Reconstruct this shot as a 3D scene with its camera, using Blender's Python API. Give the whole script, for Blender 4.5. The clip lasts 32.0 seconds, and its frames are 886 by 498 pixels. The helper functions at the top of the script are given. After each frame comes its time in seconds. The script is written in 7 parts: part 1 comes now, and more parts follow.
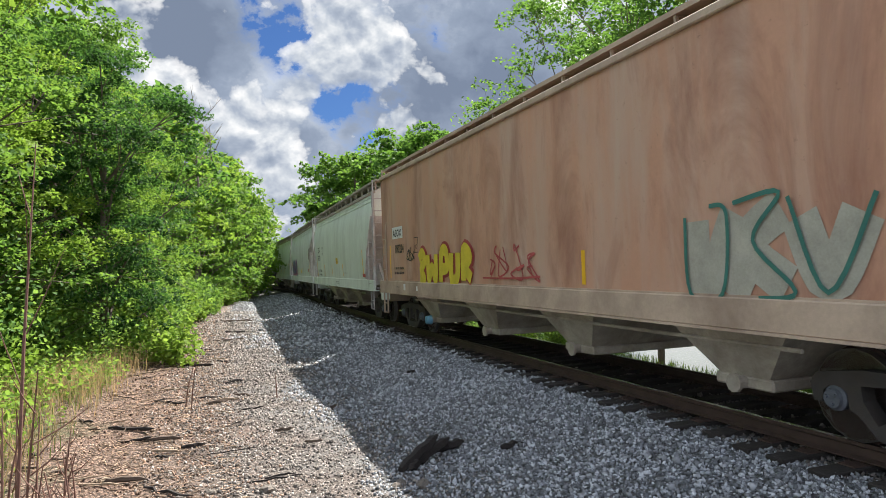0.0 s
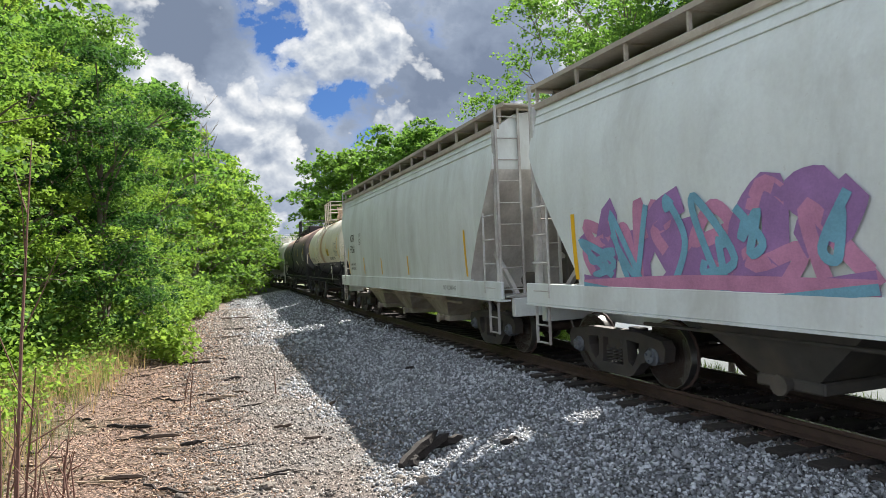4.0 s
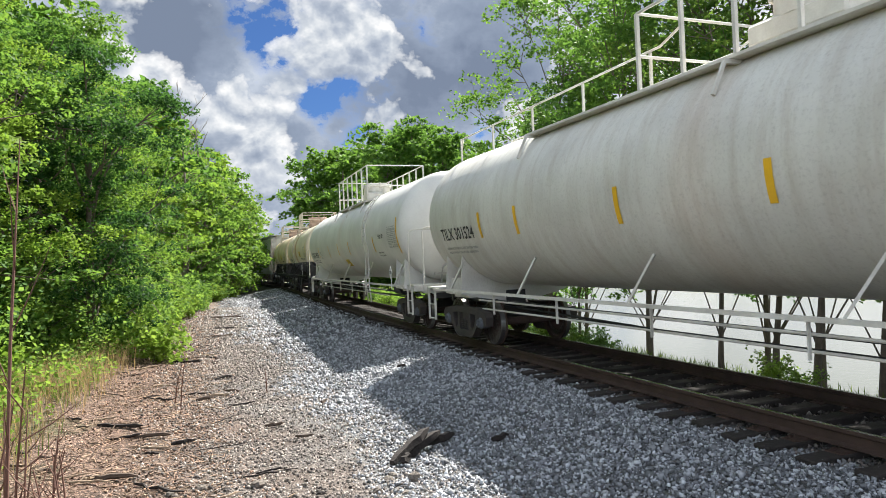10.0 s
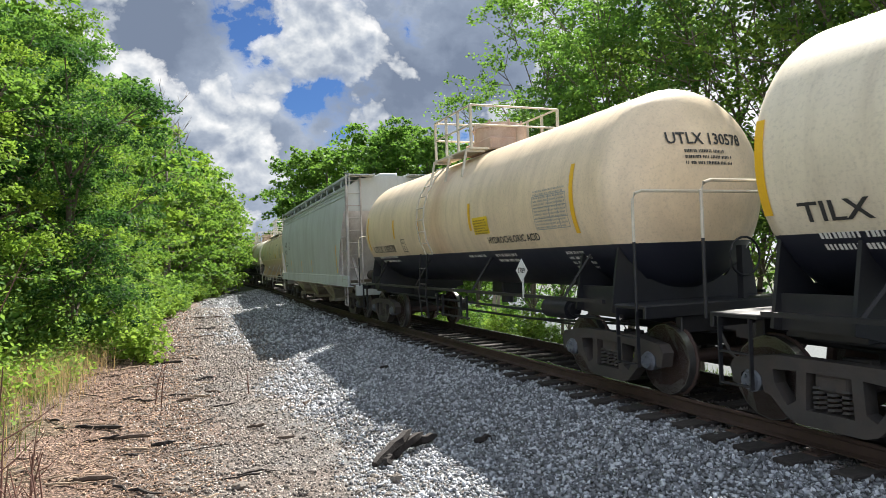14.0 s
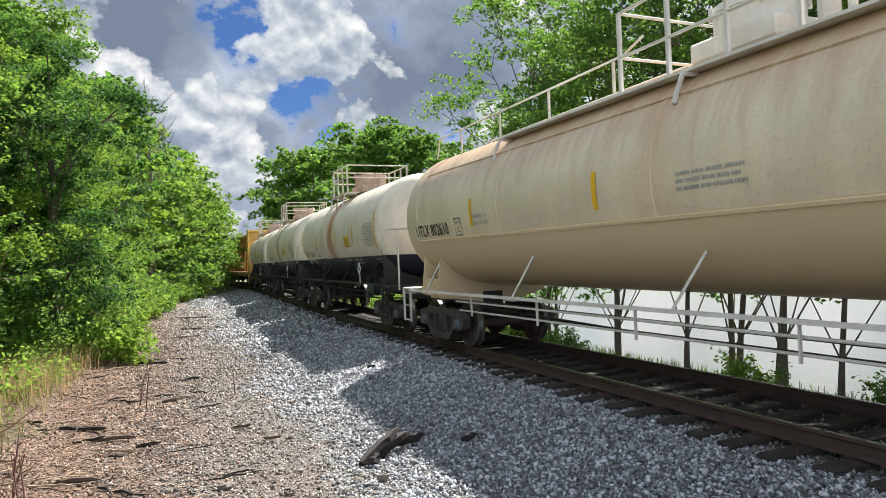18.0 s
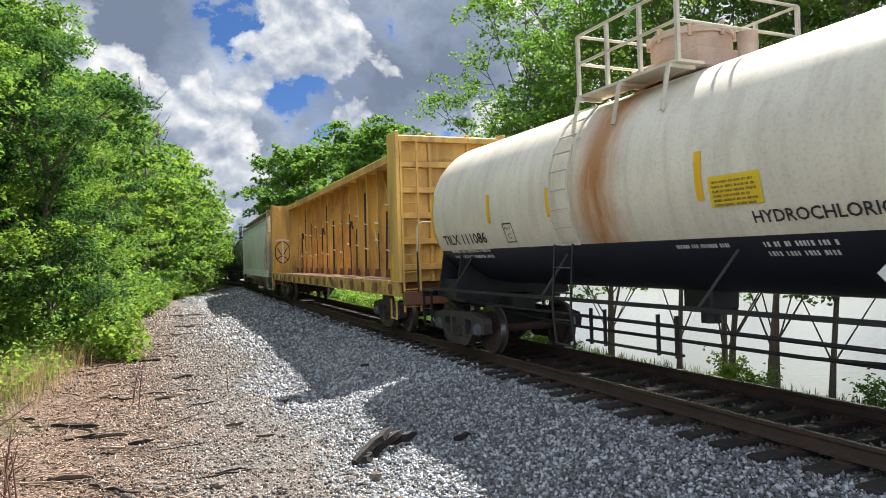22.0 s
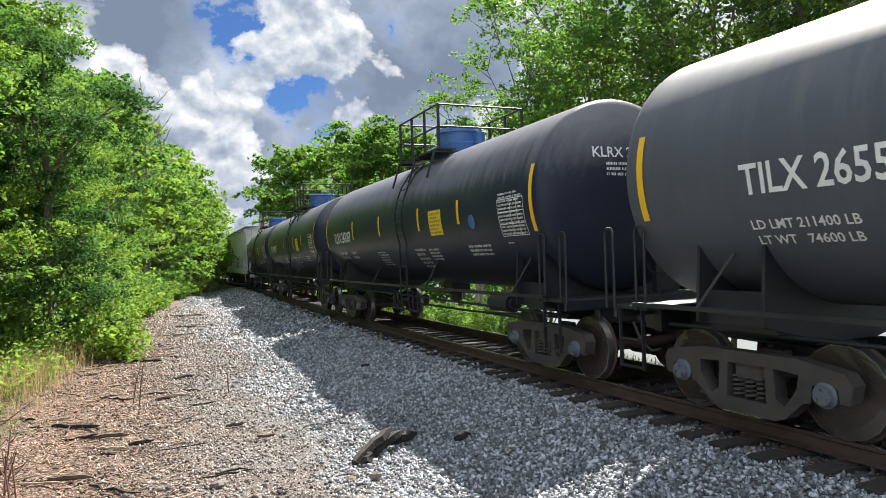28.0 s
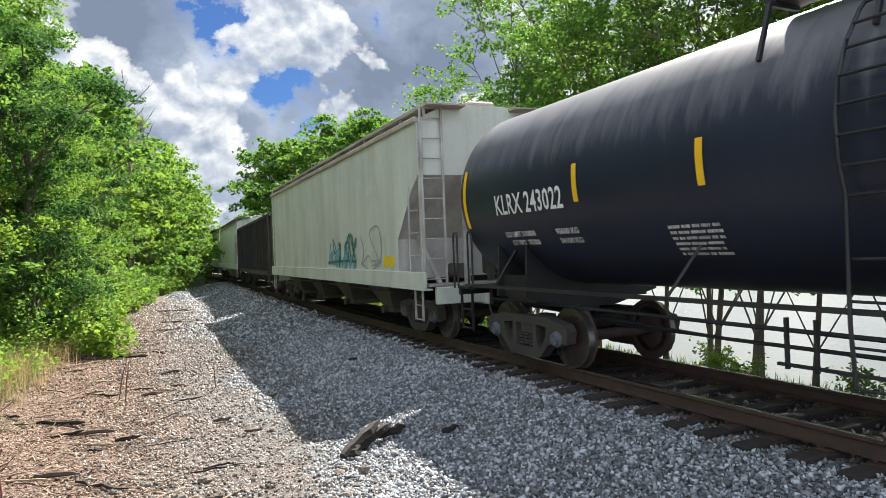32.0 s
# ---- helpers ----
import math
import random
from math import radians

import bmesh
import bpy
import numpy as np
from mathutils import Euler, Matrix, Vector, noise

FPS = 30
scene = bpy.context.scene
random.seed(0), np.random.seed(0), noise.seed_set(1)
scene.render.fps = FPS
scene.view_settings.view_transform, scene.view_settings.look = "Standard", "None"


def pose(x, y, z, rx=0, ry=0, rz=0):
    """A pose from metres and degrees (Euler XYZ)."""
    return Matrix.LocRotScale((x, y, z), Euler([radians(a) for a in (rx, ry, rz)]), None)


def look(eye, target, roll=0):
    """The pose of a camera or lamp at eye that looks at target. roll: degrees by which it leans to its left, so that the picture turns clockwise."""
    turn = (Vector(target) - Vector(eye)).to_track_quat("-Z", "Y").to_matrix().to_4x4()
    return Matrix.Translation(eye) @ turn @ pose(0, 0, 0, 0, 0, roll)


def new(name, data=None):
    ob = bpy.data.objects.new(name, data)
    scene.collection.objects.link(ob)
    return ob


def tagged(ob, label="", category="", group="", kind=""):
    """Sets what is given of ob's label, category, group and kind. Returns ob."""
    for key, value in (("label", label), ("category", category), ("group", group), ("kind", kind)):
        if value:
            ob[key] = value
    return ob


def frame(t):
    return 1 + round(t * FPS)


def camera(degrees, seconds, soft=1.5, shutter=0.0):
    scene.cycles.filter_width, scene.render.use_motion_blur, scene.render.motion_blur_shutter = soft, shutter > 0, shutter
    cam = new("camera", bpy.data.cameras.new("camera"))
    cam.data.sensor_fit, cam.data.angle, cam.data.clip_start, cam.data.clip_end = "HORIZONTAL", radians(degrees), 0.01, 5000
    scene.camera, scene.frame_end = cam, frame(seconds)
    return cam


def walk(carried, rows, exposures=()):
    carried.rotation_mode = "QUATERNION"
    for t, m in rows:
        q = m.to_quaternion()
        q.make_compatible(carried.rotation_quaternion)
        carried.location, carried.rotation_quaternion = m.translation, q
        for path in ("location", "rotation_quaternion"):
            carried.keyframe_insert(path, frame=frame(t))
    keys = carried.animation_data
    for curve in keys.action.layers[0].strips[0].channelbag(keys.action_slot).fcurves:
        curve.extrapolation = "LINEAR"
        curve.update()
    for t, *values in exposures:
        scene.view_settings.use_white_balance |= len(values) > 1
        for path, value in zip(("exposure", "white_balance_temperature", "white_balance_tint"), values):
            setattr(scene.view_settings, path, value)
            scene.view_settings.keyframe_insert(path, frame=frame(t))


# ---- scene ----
cam = camera(66.31, 32.0, soft=0.65, shutter=0.03)
EYE = (0.0, 0.0, 1.645)


def cam_pose(yaw, pitch, roll, dx=0.0, dy=0.0, dz=0.0):
    """Degrees: yaw to the right of +y, pitch up, roll to the left."""
    turn = Matrix.Rotation(radians(-yaw), 4, "Z") @ Matrix.Rotation(radians(90 + pitch), 4, "X") @ Matrix.Rotation(radians(roll), 4, "Z")
    return Matrix.Translation((EYE[0] + dx, EYE[1] + dy, EYE[2] + dz)) @ turn


PATH = [
    (0.0, cam_pose(-1.869, 1.936, -0.003, 0.002, 0.006, 0.009)),
    (0.5, cam_pose(-1.953, 1.877, -0.160, 0.007, 0.009, 0.006)),
    (1.0, cam_pose(-1.956, 1.902, -0.144, -0.001, 0.004, 0.004)),
    (1.5, cam_pose(-1.973, 1.860, -0.232, -0.001, 0.018, 0.004)),
    (2.0, cam_pose(-1.937, 1.851, -0.248, 0.001, 0.011, 0.007)),
    (2.5, cam_pose(-1.908, 1.814, -0.324, 0.005, 0.016, -0.006)),
    (3.0, cam_pose(-1.869, 1.747, -0.333, 0.006, 0.018, -0.001)),
    (3.5, cam_pose(-1.776, 1.677, -0.313, -0.006, 0.025, 0.001)),
    (5.5, cam_pose(-1.438, 1.526, -0.459, -0.011, 0.022, -0.006)),
    (6.0, cam_pose(-1.366, 1.506, -0.518, -0.004, 0.015, -0.002)),
    (6.5, cam_pose(-1.282, 1.496, -0.478, -0.006, 0.018, -0.002)),
    (7.0, cam_pose(-1.265, 1.479, -0.455, -0.001, 0.015, 0.002)),
    (7.5, cam_pose(-1.217, 1.500, -0.404, -0.006, 0.008, -0.000)),
    (8.0, cam_pose(-1.203, 1.460, -0.428, -0.005, 0.006, 0.007)),
    (8.5, cam_pose(-1.205, 1.470, -0.493, 0.002, 0.014, 0.003)),
    (9.0, cam_pose(-1.107, 1.485, -0.455, -0.008, 0.011, 0.002)),
    (9.5, cam_pose(-1.035, 1.449, -0.581, -0.003, 0.008, 0.001)),
    (10.0, cam_pose(-0.930, 1.463, -0.501, -0.006, 0.008, -0.006)),
    (10.5, cam_pose(-0.807, 1.421, -0.454, -0.004, 0.009, 0.001)),
    (11.0, cam_pose(-0.710, 1.431, -0.308, -0.007, 0.014, -0.002)),
    (11.5, cam_pose(-0.599, 1.462, -0.206, -0.007, 0.009, -0.005)),
    (12.0, cam_pose(-0.481, 1.491, -0.096, -0.005, 0.016, -0.003)),
    (12.5, cam_pose(-0.307, 1.528, -0.074, 0.006, 0.008, 0.002)),
    (13.0, cam_pose(-0.055, 1.565, 0.015, -0.000, -0.000, -0.000)),
    (13.5, cam_pose(0.213, 1.570, -0.024, -0.005, 0.002, -0.002)),
    (14.0, cam_pose(0.434, 1.570, -0.140, -0.005, -0.005, -0.001)),
    (14.5, cam_pose(0.620, 1.639, -0.270, -0.005, -0.014, -0.005)),
    (16.5, cam_pose(1.126, 1.841, -0.532, 0.014, -0.034, 0.002)),
    (17.0, cam_pose(1.269, 1.743, -0.460, 0.013, -0.029, 0.001)),
    (17.5, cam_pose(1.373, 1.631, -0.349, 0.010, -0.030, -0.003)),
    (18.0, cam_pose(1.497, 1.500, -0.352, 0.009, -0.011, -0.006)),
    (18.5, cam_pose(1.649, 1.474, -0.215, 0.002, -0.019, -0.001)),
    (19.0, cam_pose(1.748, 1.484, -0.267, 0.010, -0.022, -0.004)),
    (19.5, cam_pose(1.817, 1.550, -0.204, 0.014, -0.032, -0.001)),
    (20.0, cam_pose(1.806, 1.595, -0.204, 0.023, -0.031, 0.001)),
    (20.5, cam_pose(1.824, 1.630, -0.081, 0.015, -0.031, -0.002)),
    (21.0, cam_pose(1.788, 1.583, -0.054, 0.024, -0.027, -0.004)),
    (21.5, cam_pose(1.832, 1.496, 0.051, 0.019, -0.029, -0.000)),
    (22.0, cam_pose(1.937, 1.446, 0.094, 0.014, -0.031, -0.001)),
    (22.5, cam_pose(2.047, 1.426, -0.014, 0.018, -0.028, -0.009)),
    (23.0, cam_pose(2.183, 1.446, -0.027, 0.018, -0.037, -0.001)),
    (23.5, cam_pose(2.175, 1.513, -0.047, 0.021, -0.036, -0.002)),
    (24.0, cam_pose(2.074, 1.584, -0.060, 0.025, -0.032, 0.001)),
    (24.5, cam_pose(1.920, 1.640, -0.037, 0.020, -0.021, -0.003)),
    (25.0, cam_pose(1.766, 1.708, 0.080, 0.017, -0.030, -0.004)),
    (25.5, cam_pose(1.637, 1.682, 0.043, 0.029, -0.042, 0.000)),
    (27.5, cam_pose(1.692, 1.544, 0.023, 0.026, -0.026, 0.004)),
    (28.0, cam_pose(1.839, 1.431, 0.008, 0.030, -0.023, -0.001)),
    (28.5, cam_pose(2.087, 1.305, -0.014, 0.037, -0.033, 0.001)),
    (29.0, cam_pose(2.340, 1.161, -0.047, 0.033, -0.032, 0.001)),
    (29.5, cam_pose(2.540, 1.063, -0.107, 0.034, -0.039, 0.005)),
    (30.0, cam_pose(2.661, 0.987, -0.191, 0.030, -0.032, 0.007)),
    (30.5, cam_pose(2.703, 0.970, -0.324, 0.037, -0.029, 0.000)),
    (31.0, cam_pose(2.773, 0.905, -0.377, 0.034, -0.029, 0.007)),
    (31.5, cam_pose(2.870, 0.922, -0.321, 0.028, -0.033, -0.002)),
    (32.0, cam_pose(2.962, 0.859, -0.362, 0.027, -0.038, -0.002)),
]
walk(cam, PATH, [(0.0, 1.55), (5.0, 1.55), (10.0, 1.55), (14.0, 1.5), (18.0, 1.48), (22.0, 1.52), (25.0, 1.56), (28.0, 1.66), (30.0, 1.72), (32.0, 1.72)])

# ---- daylight ----
SUN_DIR = Vector((0.38, 0.92, 0.0)).normalized()
SUN_EL = radians(50)
sun_data = bpy.data.lights.new("sun", "SUN")
sun_data.energy, sun_data.angle, sun_data.color = 5.0, radians(0.53), (1.0, 0.955, 0.88)
sun = new("sun", sun_data)
sun.matrix_world = look(SUN_DIR * 60 * math.cos(SUN_EL) + Vector((0, 0, 60 * math.sin(SUN_EL))), (0, 0, 0))

world = bpy.data.worlds.new("sky")
scene.world = world
world.use_nodes = True
scene.view_settings.exposure = 1.55


class Nodes:
    """Short hand for a node tree."""

    def __init__(self, tree, fresh=True):
        self.tree = tree
        if fresh:
            tree.nodes.clear()

    def add(self, kind, **values):
        n = self.tree.nodes.new(kind)
        for k, v in values.items():
            n.inputs[k].default_value = v
        return n

    def link(self, a, b):
        self.tree.links.new(a, b)
        return b

    def math(self, op, a, b=None, clamp=False):
        n = self.tree.nodes.new("ShaderNodeMath")
        n.operation, n.use_clamp = op, clamp
        for i, v in enumerate((a, b)):
            if v is None:
                continue
            if isinstance(v, (int, float)):
                n.inputs[i].default_value = v
            else:
                self.tree.links.new(v, n.inputs[i])
        return n.outputs[0]

    def mix(self, fac, a, b, blend="MIX"):
        n = self.tree.nodes.new("ShaderNodeMix")
        n.data_type, n.blend_type = "RGBA", blend
        for slot, v in ((0, fac), (6, a), (7, b)):
            if isinstance(v, (int, float)):
                n.inputs[slot].default_value = v
            elif isinstance(v, tuple):
                n.inputs[slot].default_value = (*v, 1.0) if len(v) == 3 else v
            else:
                self.tree.links.new(v, n.inputs[slot])
        return n.outputs[2]

    def ramp(self, fac, *stops):
        n = self.tree.nodes.new("ShaderNodeValToRGB")
        el = n.color_ramp.elements
        while len(el) < len(stops):
            el.new(0.5)
        for e, (p, c) in zip(el, stops):
            e.position = p
            e.color = (c, c, c, 1) if isinstance(c, (int, float)) else (*c, 1)
        self.tree.links.new(fac, n.inputs[0])
        return n.outputs[0]

    def noise(self, vec, scale, detail=4.0, rough=0.5, dist=0.0):
        n = self.tree.nodes.new("ShaderNodeTexNoise")
        n.inputs["Scale"].default_value, n.inputs["Detail"].default_value = scale, detail
        n.inputs["Roughness"].default_value, n.inputs["Distortion"].default_value = rough, dist
        if vec is not None:
            self.tree.links.new(vec, n.inputs["Vector"])
        return n.outputs["Fac"]


# broad parts of the sky: across, up, width in degrees, weight; thinner (-) and heavier (+) cloud
VEIL = ((-0.45, 0.36, 7.0, -0.30), (-0.36, 0.315, 4.0, -0.20), (-0.30, 0.21, 3.6, -0.06), (0.0, 0.31, 9.0, -0.26), (-0.075, 0.28, 5.0, -0.10), (-0.15, 0.345, 4.0, 0.10), (-0.52, 0.30, 4.0, 0.24), (-0.34, 0.29, 3.0, 0.12), (0.55, 0.10, 26.0, 0.55))
GAPS = ((-0.29, 0.385, 4.6, 0.36), (-0.245, 0.335, 3.6, 0.20), (-0.20, 0.285, 3.6, 0.22), (-0.155, 0.240, 4.6, 0.40))
HEADS = ((-0.265, 0.258, 5.0, 0.34), (-0.155, 0.350, 5.0, 0.26), (-0.30, 0.160, 3.6, 0.34), (-0.125, 0.205, 3.2, 0.28), (-0.53, 0.315, 4.5, 0.36), (-0.41, 0.285, 3.0, 0.22), (-0.075, 0.335, 2.6, 0.18), (-0.36, 0.21, 2.6, 0.24),
         (-0.165, 0.243, 2.2, -0.30), (-0.285, 0.39, 2.6, -0.20), (-0.44, 0.36, 6.0, -0.3), (0.02, 0.30, 7.0, -0.3), (-0.33, 0.335, 3.0, -0.2), (-0.22, 0.19, 3.0, -0.12))


def build_sky():
    """Broken cumulus before the sun: thin edges shine, thick hearts are grey, gaps show the blue."""
    n = Nodes(world.node_tree)
    sky = n.add("ShaderNodeTexSky")
    sky.sky_type, sky.sun_disc = "NISHITA", False
    sky.sun_elevation, sky.sun_rotation = SUN_EL, math.atan2(SUN_DIR.x, SUN_DIR.y)
    sky.air_density, sky.dust_density, sky.ozone_density = 1.0, 0.6, 2.5
    co = n.add("ShaderNodeTexCoord").outputs["Generated"]
    mp = n.add("ShaderNodeMapping")
    mp.inputs["Scale"].default_value = (1.0, 1.0, 1.25)
    mp.inputs["Location"].default_value = (3.1, 1.7, 0.4)
    n.link(co, mp.inputs[0])

    def moved(shift, warp=0.035, scale=13.0):
        """The sky's direction, shifted and curled a little."""
        o = n.add("ShaderNodeVectorMath")
        o.operation = "ADD"
        n.link(mp.outputs[0], o.inputs[0])
        o.inputs[1].default_value = shift
        curl = n.tree.nodes.new("ShaderNodeTexNoise")
        curl.inputs["Scale"].default_value, curl.inputs["Detail"].default_value = scale, 7.0
        n.link(o.outputs[0], curl.inputs["Vector"])
        k = n.add("ShaderNodeVectorMath")
        k.operation = "MULTIPLY_ADD"
        n.link(curl.outputs["Color"], k.inputs[0])
        k.inputs[1].default_value = (warp, warp, warp)
        n.link(o.outputs[0], k.inputs[2])
        return k.outputs[0]

    def puff(shift):
        """Rounded heads of cloud, small ones on large ones."""
        v = n.add("ShaderNodeTexVoronoi")
        v.feature, v.normalize = "SMOOTH_F1", True
        for key, value in (("Scale", 8.5), ("Detail", 4.0), ("Roughness", 0.48), ("Lacunarity", 2.2), ("Smoothness", 0.35)):
            v.inputs[key].default_value = value
        n.link(moved(shift), v.inputs["Vector"])
        return n.math("SUBTRACT", 1.0, v.outputs["Distance"])

    def spot(x, z, width, weight):
        d = Vector((x, 1.0, z)).normalized()
        dot = n.add("ShaderNodeVectorMath")
        dot.operation = "DOT_PRODUCT"
        n.link(co, dot.inputs[0])
        dot.inputs[1].default_value = d
        edge = math.cos(radians(width))
        f = n.math("DIVIDE", n.math("SUBTRACT", dot.outputs["Value"], edge), 1 - edge, True)
        return n.math("MULTIPLY", f, weight)
    here, above = puff((0, 0, 0)), puff((0.004, 0.0, 0.018))
    soft, fine = n.noise(moved((5.0, 2.0, 1.0), 0.06, 7.0), 5.0, 10.0, 0.56), n.noise(moved((1.0, 4.0, 2.0), 0.05, 9.0), 16.0, 8.0, 0.6)
    # the far sheet of grey cloud with its torn gaps
    sheet = n.math("ADD", n.math("MULTIPLY", n.math("SUBTRACT", soft, 0.5), 1.7), n.math("MULTIPLY", n.math("SUBTRACT", fine, 0.5), 0.7))
    cover, tone = n.math("ADD", n.math("ADD", sheet, n.math("MULTIPLY", n.math("SUBTRACT", fine, 0.5), 0.8)), 0.64), n.math("ADD", n.math("MULTIPLY", sheet, -1.15), 0.40)
    for g in GAPS:
        cover = n.math("SUBTRACT", cover, spot(*g))
    for g in VEIL:
        tone = n.math("ADD", tone, spot(*g))
    grey = n.ramp(tone, (0.0, (0.098, 0.122, 0.170)), (0.35, (0.150, 0.180, 0.235)), (0.62, (0.26, 0.29, 0.34)), (0.95, (0.50, 0.51, 0.52)))
    # cumulus heads before it: shining rims and tops, grey feet
    heap = n.math("ADD", n.math("MULTIPLY", n.math("SUBTRACT", here, 0.62), 2.2), n.math("MULTIPLY", n.math("SUBTRACT", soft, 0.5), 0.9))
    heap = n.math("SUBTRACT", n.math("ADD", heap, n.math("MULTIPLY", n.math("SUBTRACT", fine, 0.5), 0.7)), 0.24)
    for g in HEADS:
        heap = n.math("ADD", heap, spot(*g))
    glow = n.math("ADD", n.math("MULTIPLY", n.math("SUBTRACT", here, above), 5.5), n.math("SUBTRACT", 0.74, n.math("MULTIPLY", heap, 0.85)))
    white = n.ramp(glow, (0.0, (0.145, 0.172, 0.222)), (0.35, (0.215, 0.242, 0.288)), (0.62, (0.33, 0.35, 0.375)), (0.92, (0.49, 0.49, 0.49)))
    blue = n.mix(1.0, sky.outputs[0], (0.016, 0.025, 0.040), "MULTIPLY")
    body = n.mix(n.ramp(cover, (0.14, 0.0), (0.24, 0.6), (0.42, 1.0)), blue, grey)
    body = n.mix(n.ramp(heap, (0.0, 0.0), (0.07, 0.6), (0.22, 1.0)), body, white)
    # clouds that face the sun shine brighter than those before it
    away = n.add("ShaderNodeVectorMath")
    away.operation = "DOT_PRODUCT"
    n.link(co, away.inputs[0])
    away.inputs[1].default_value = -SUN_DIR
    gain = n.math("ADD", n.math("MULTIPLY", n.math("MAXIMUM", n.math("ADD", away.outputs["Value"], 0.35), 0.0), 1.05), 1.0)
    scaled = n.add("ShaderNodeVectorMath")
    scaled.operation = "SCALE"
    n.link(body, scaled.inputs[0])
    n.link(gain, scaled.inputs["Scale"])
    bg = n.add("ShaderNodeBackground", Strength=0.74)
    n.link(scaled.outputs[0], bg.inputs[0])
    out = n.add("ShaderNodeOutputWorld")
    n.link(bg.outputs[0], out.inputs[0])


build_sky()

# ---- materials ----
MATS = {}


def material(name, base, rough=0.6, metal=0.0, var=0.25, scale=3.0, fine=40.0, bump=0.15, bump_scale=60.0, dirt=None, dirt_amount=0.0,
             dirt_scale=1.2, streak=False, obj_random=0.0, island=0.0, spec=0.5):
    """A painted, rusty, wooden or stony surface: colour varied at two scales, a dirt layer, fine relief."""
    if name in MATS:
        return MATS[name]
    m = bpy.data.materials.new(name)
    m.use_nodes = True
    n = Nodes(m.node_tree)
    co = n.add("ShaderNodeTexCoord").outputs["Object"]
    big, small = n.noise(co, scale, 5.0, 0.6), n.noise(co, fine, 4.0, 0.65)
    f = n.math("ADD", n.math("MULTIPLY", big, 0.65), n.math("MULTIPLY", small, 0.35))
    dark = tuple(c * (1 - var) for c in base)
    lite = tuple(min(1.0, c * (1 + var * 0.8)) for c in base)
    col = n.mix(n.ramp(f, (0.33, 0.0), (0.67, 1.0)), dark, lite)
    if obj_random:
        r = n.add("ShaderNodeObjectInfo").outputs["Random"]
        col = n.mix(n.math("MULTIPLY", r, obj_random), col, tuple(c * 0.35 for c in base))
    if island:
        r = n.add("ShaderNodeNewGeometry").outputs["Random Per Island"]
        col = n.mix(island, col, n.ramp(r, (0.0, tuple(c * 0.18 for c in base)), (0.55, tuple(c * 0.85 for c in base)), (1.0, tuple(min(1, c * 2.4) for c in base))))
    rgh = n.math("ADD", n.math("MULTIPLY", small, 0.25), rough - 0.12)
    if dirt:
        vec = co
        if streak:
            mp = n.add("ShaderNodeMapping")
            mp.inputs["Scale"].default_value = (1.0, 1.0, 0.13)
            n.link(co, mp.inputs[0])
            vec = mp.outputs[0]
        d = n.noise(vec, dirt_scale, 7.0, 0.62, 0.3)
        fac = n.math("MULTIPLY", n.ramp(d, (0.42, 0.0), (0.68, 1.0)), dirt_amount)
        col = n.mix(fac, col, dirt)
        rgh = n.math("ADD", rgh, n.math("MULTIPLY", fac, 0.25), True)
    b = n.add("ShaderNodeBsdfPrincipled", Metallic=metal)
    b.inputs["Specular IOR Level"].default_value = spec
    n.link(col, b.inputs["Base Color"])
    n.link(rgh, b.inputs["Roughness"])
    if bump:
        bp = n.add("ShaderNodeBump", Strength=bump, Distance=0.02)
        n.link(n.noise(co, bump_scale, 5.0, 0.6), bp.inputs["Height"])
        n.link(bp.outputs[0], b.inputs["Normal"])
    out = n.add("ShaderNodeOutputMaterial")
    n.link(b.outputs[0], out.inputs[0])
    MATS[name] = m
    return m


def leaf_material(name, base, back):
    m = bpy.data.materials.new(name)
    m.use_nodes = True
    n = Nodes(m.node_tree)
    r = n.add("ShaderNodeNewGeometry").outputs["Random Per Island"]
    o = n.add("ShaderNodeObjectInfo").outputs["Random"]
    col = n.ramp(r, (0.0, tuple(c * 0.55 for c in base)), (0.6, base), (1.0, (base[0] * 1.9, base[1] * 1.5, base[2] * 1.2)))
    col = n.mix(n.ramp(o, (0.45, 0.0), (0.6, 0.62)), col, (base[0] * 0.38, base[1] * 0.60, base[2] * 1.0))
    col = n.mix(n.ramp(o, (0.0, 0.6), (0.3, 0.0)), col, (base[0] * 1.75, base[1] * 1.35, base[2]))
    d = n.add("ShaderNodeBsdfPrincipled", Roughness=0.62)
    d.inputs["Specular IOR Level"].default_value = 0.10
    n.link(col, d.inputs["Base Color"])
    tr = n.add("ShaderNodeBsdfTranslucent")
    n.link(n.mix(0.5, col, back), tr.inputs[0])
    mx = n.add("ShaderNodeMixShader")
    mx.inputs[0].default_value = 0.42
    n.link(d.outputs[0], mx.inputs[1])
    n.link(tr.outputs[0], mx.inputs[2])
    out = n.add("ShaderNodeOutputMaterial")
    n.link(mx.outputs[0], out.inputs[0])
    return m


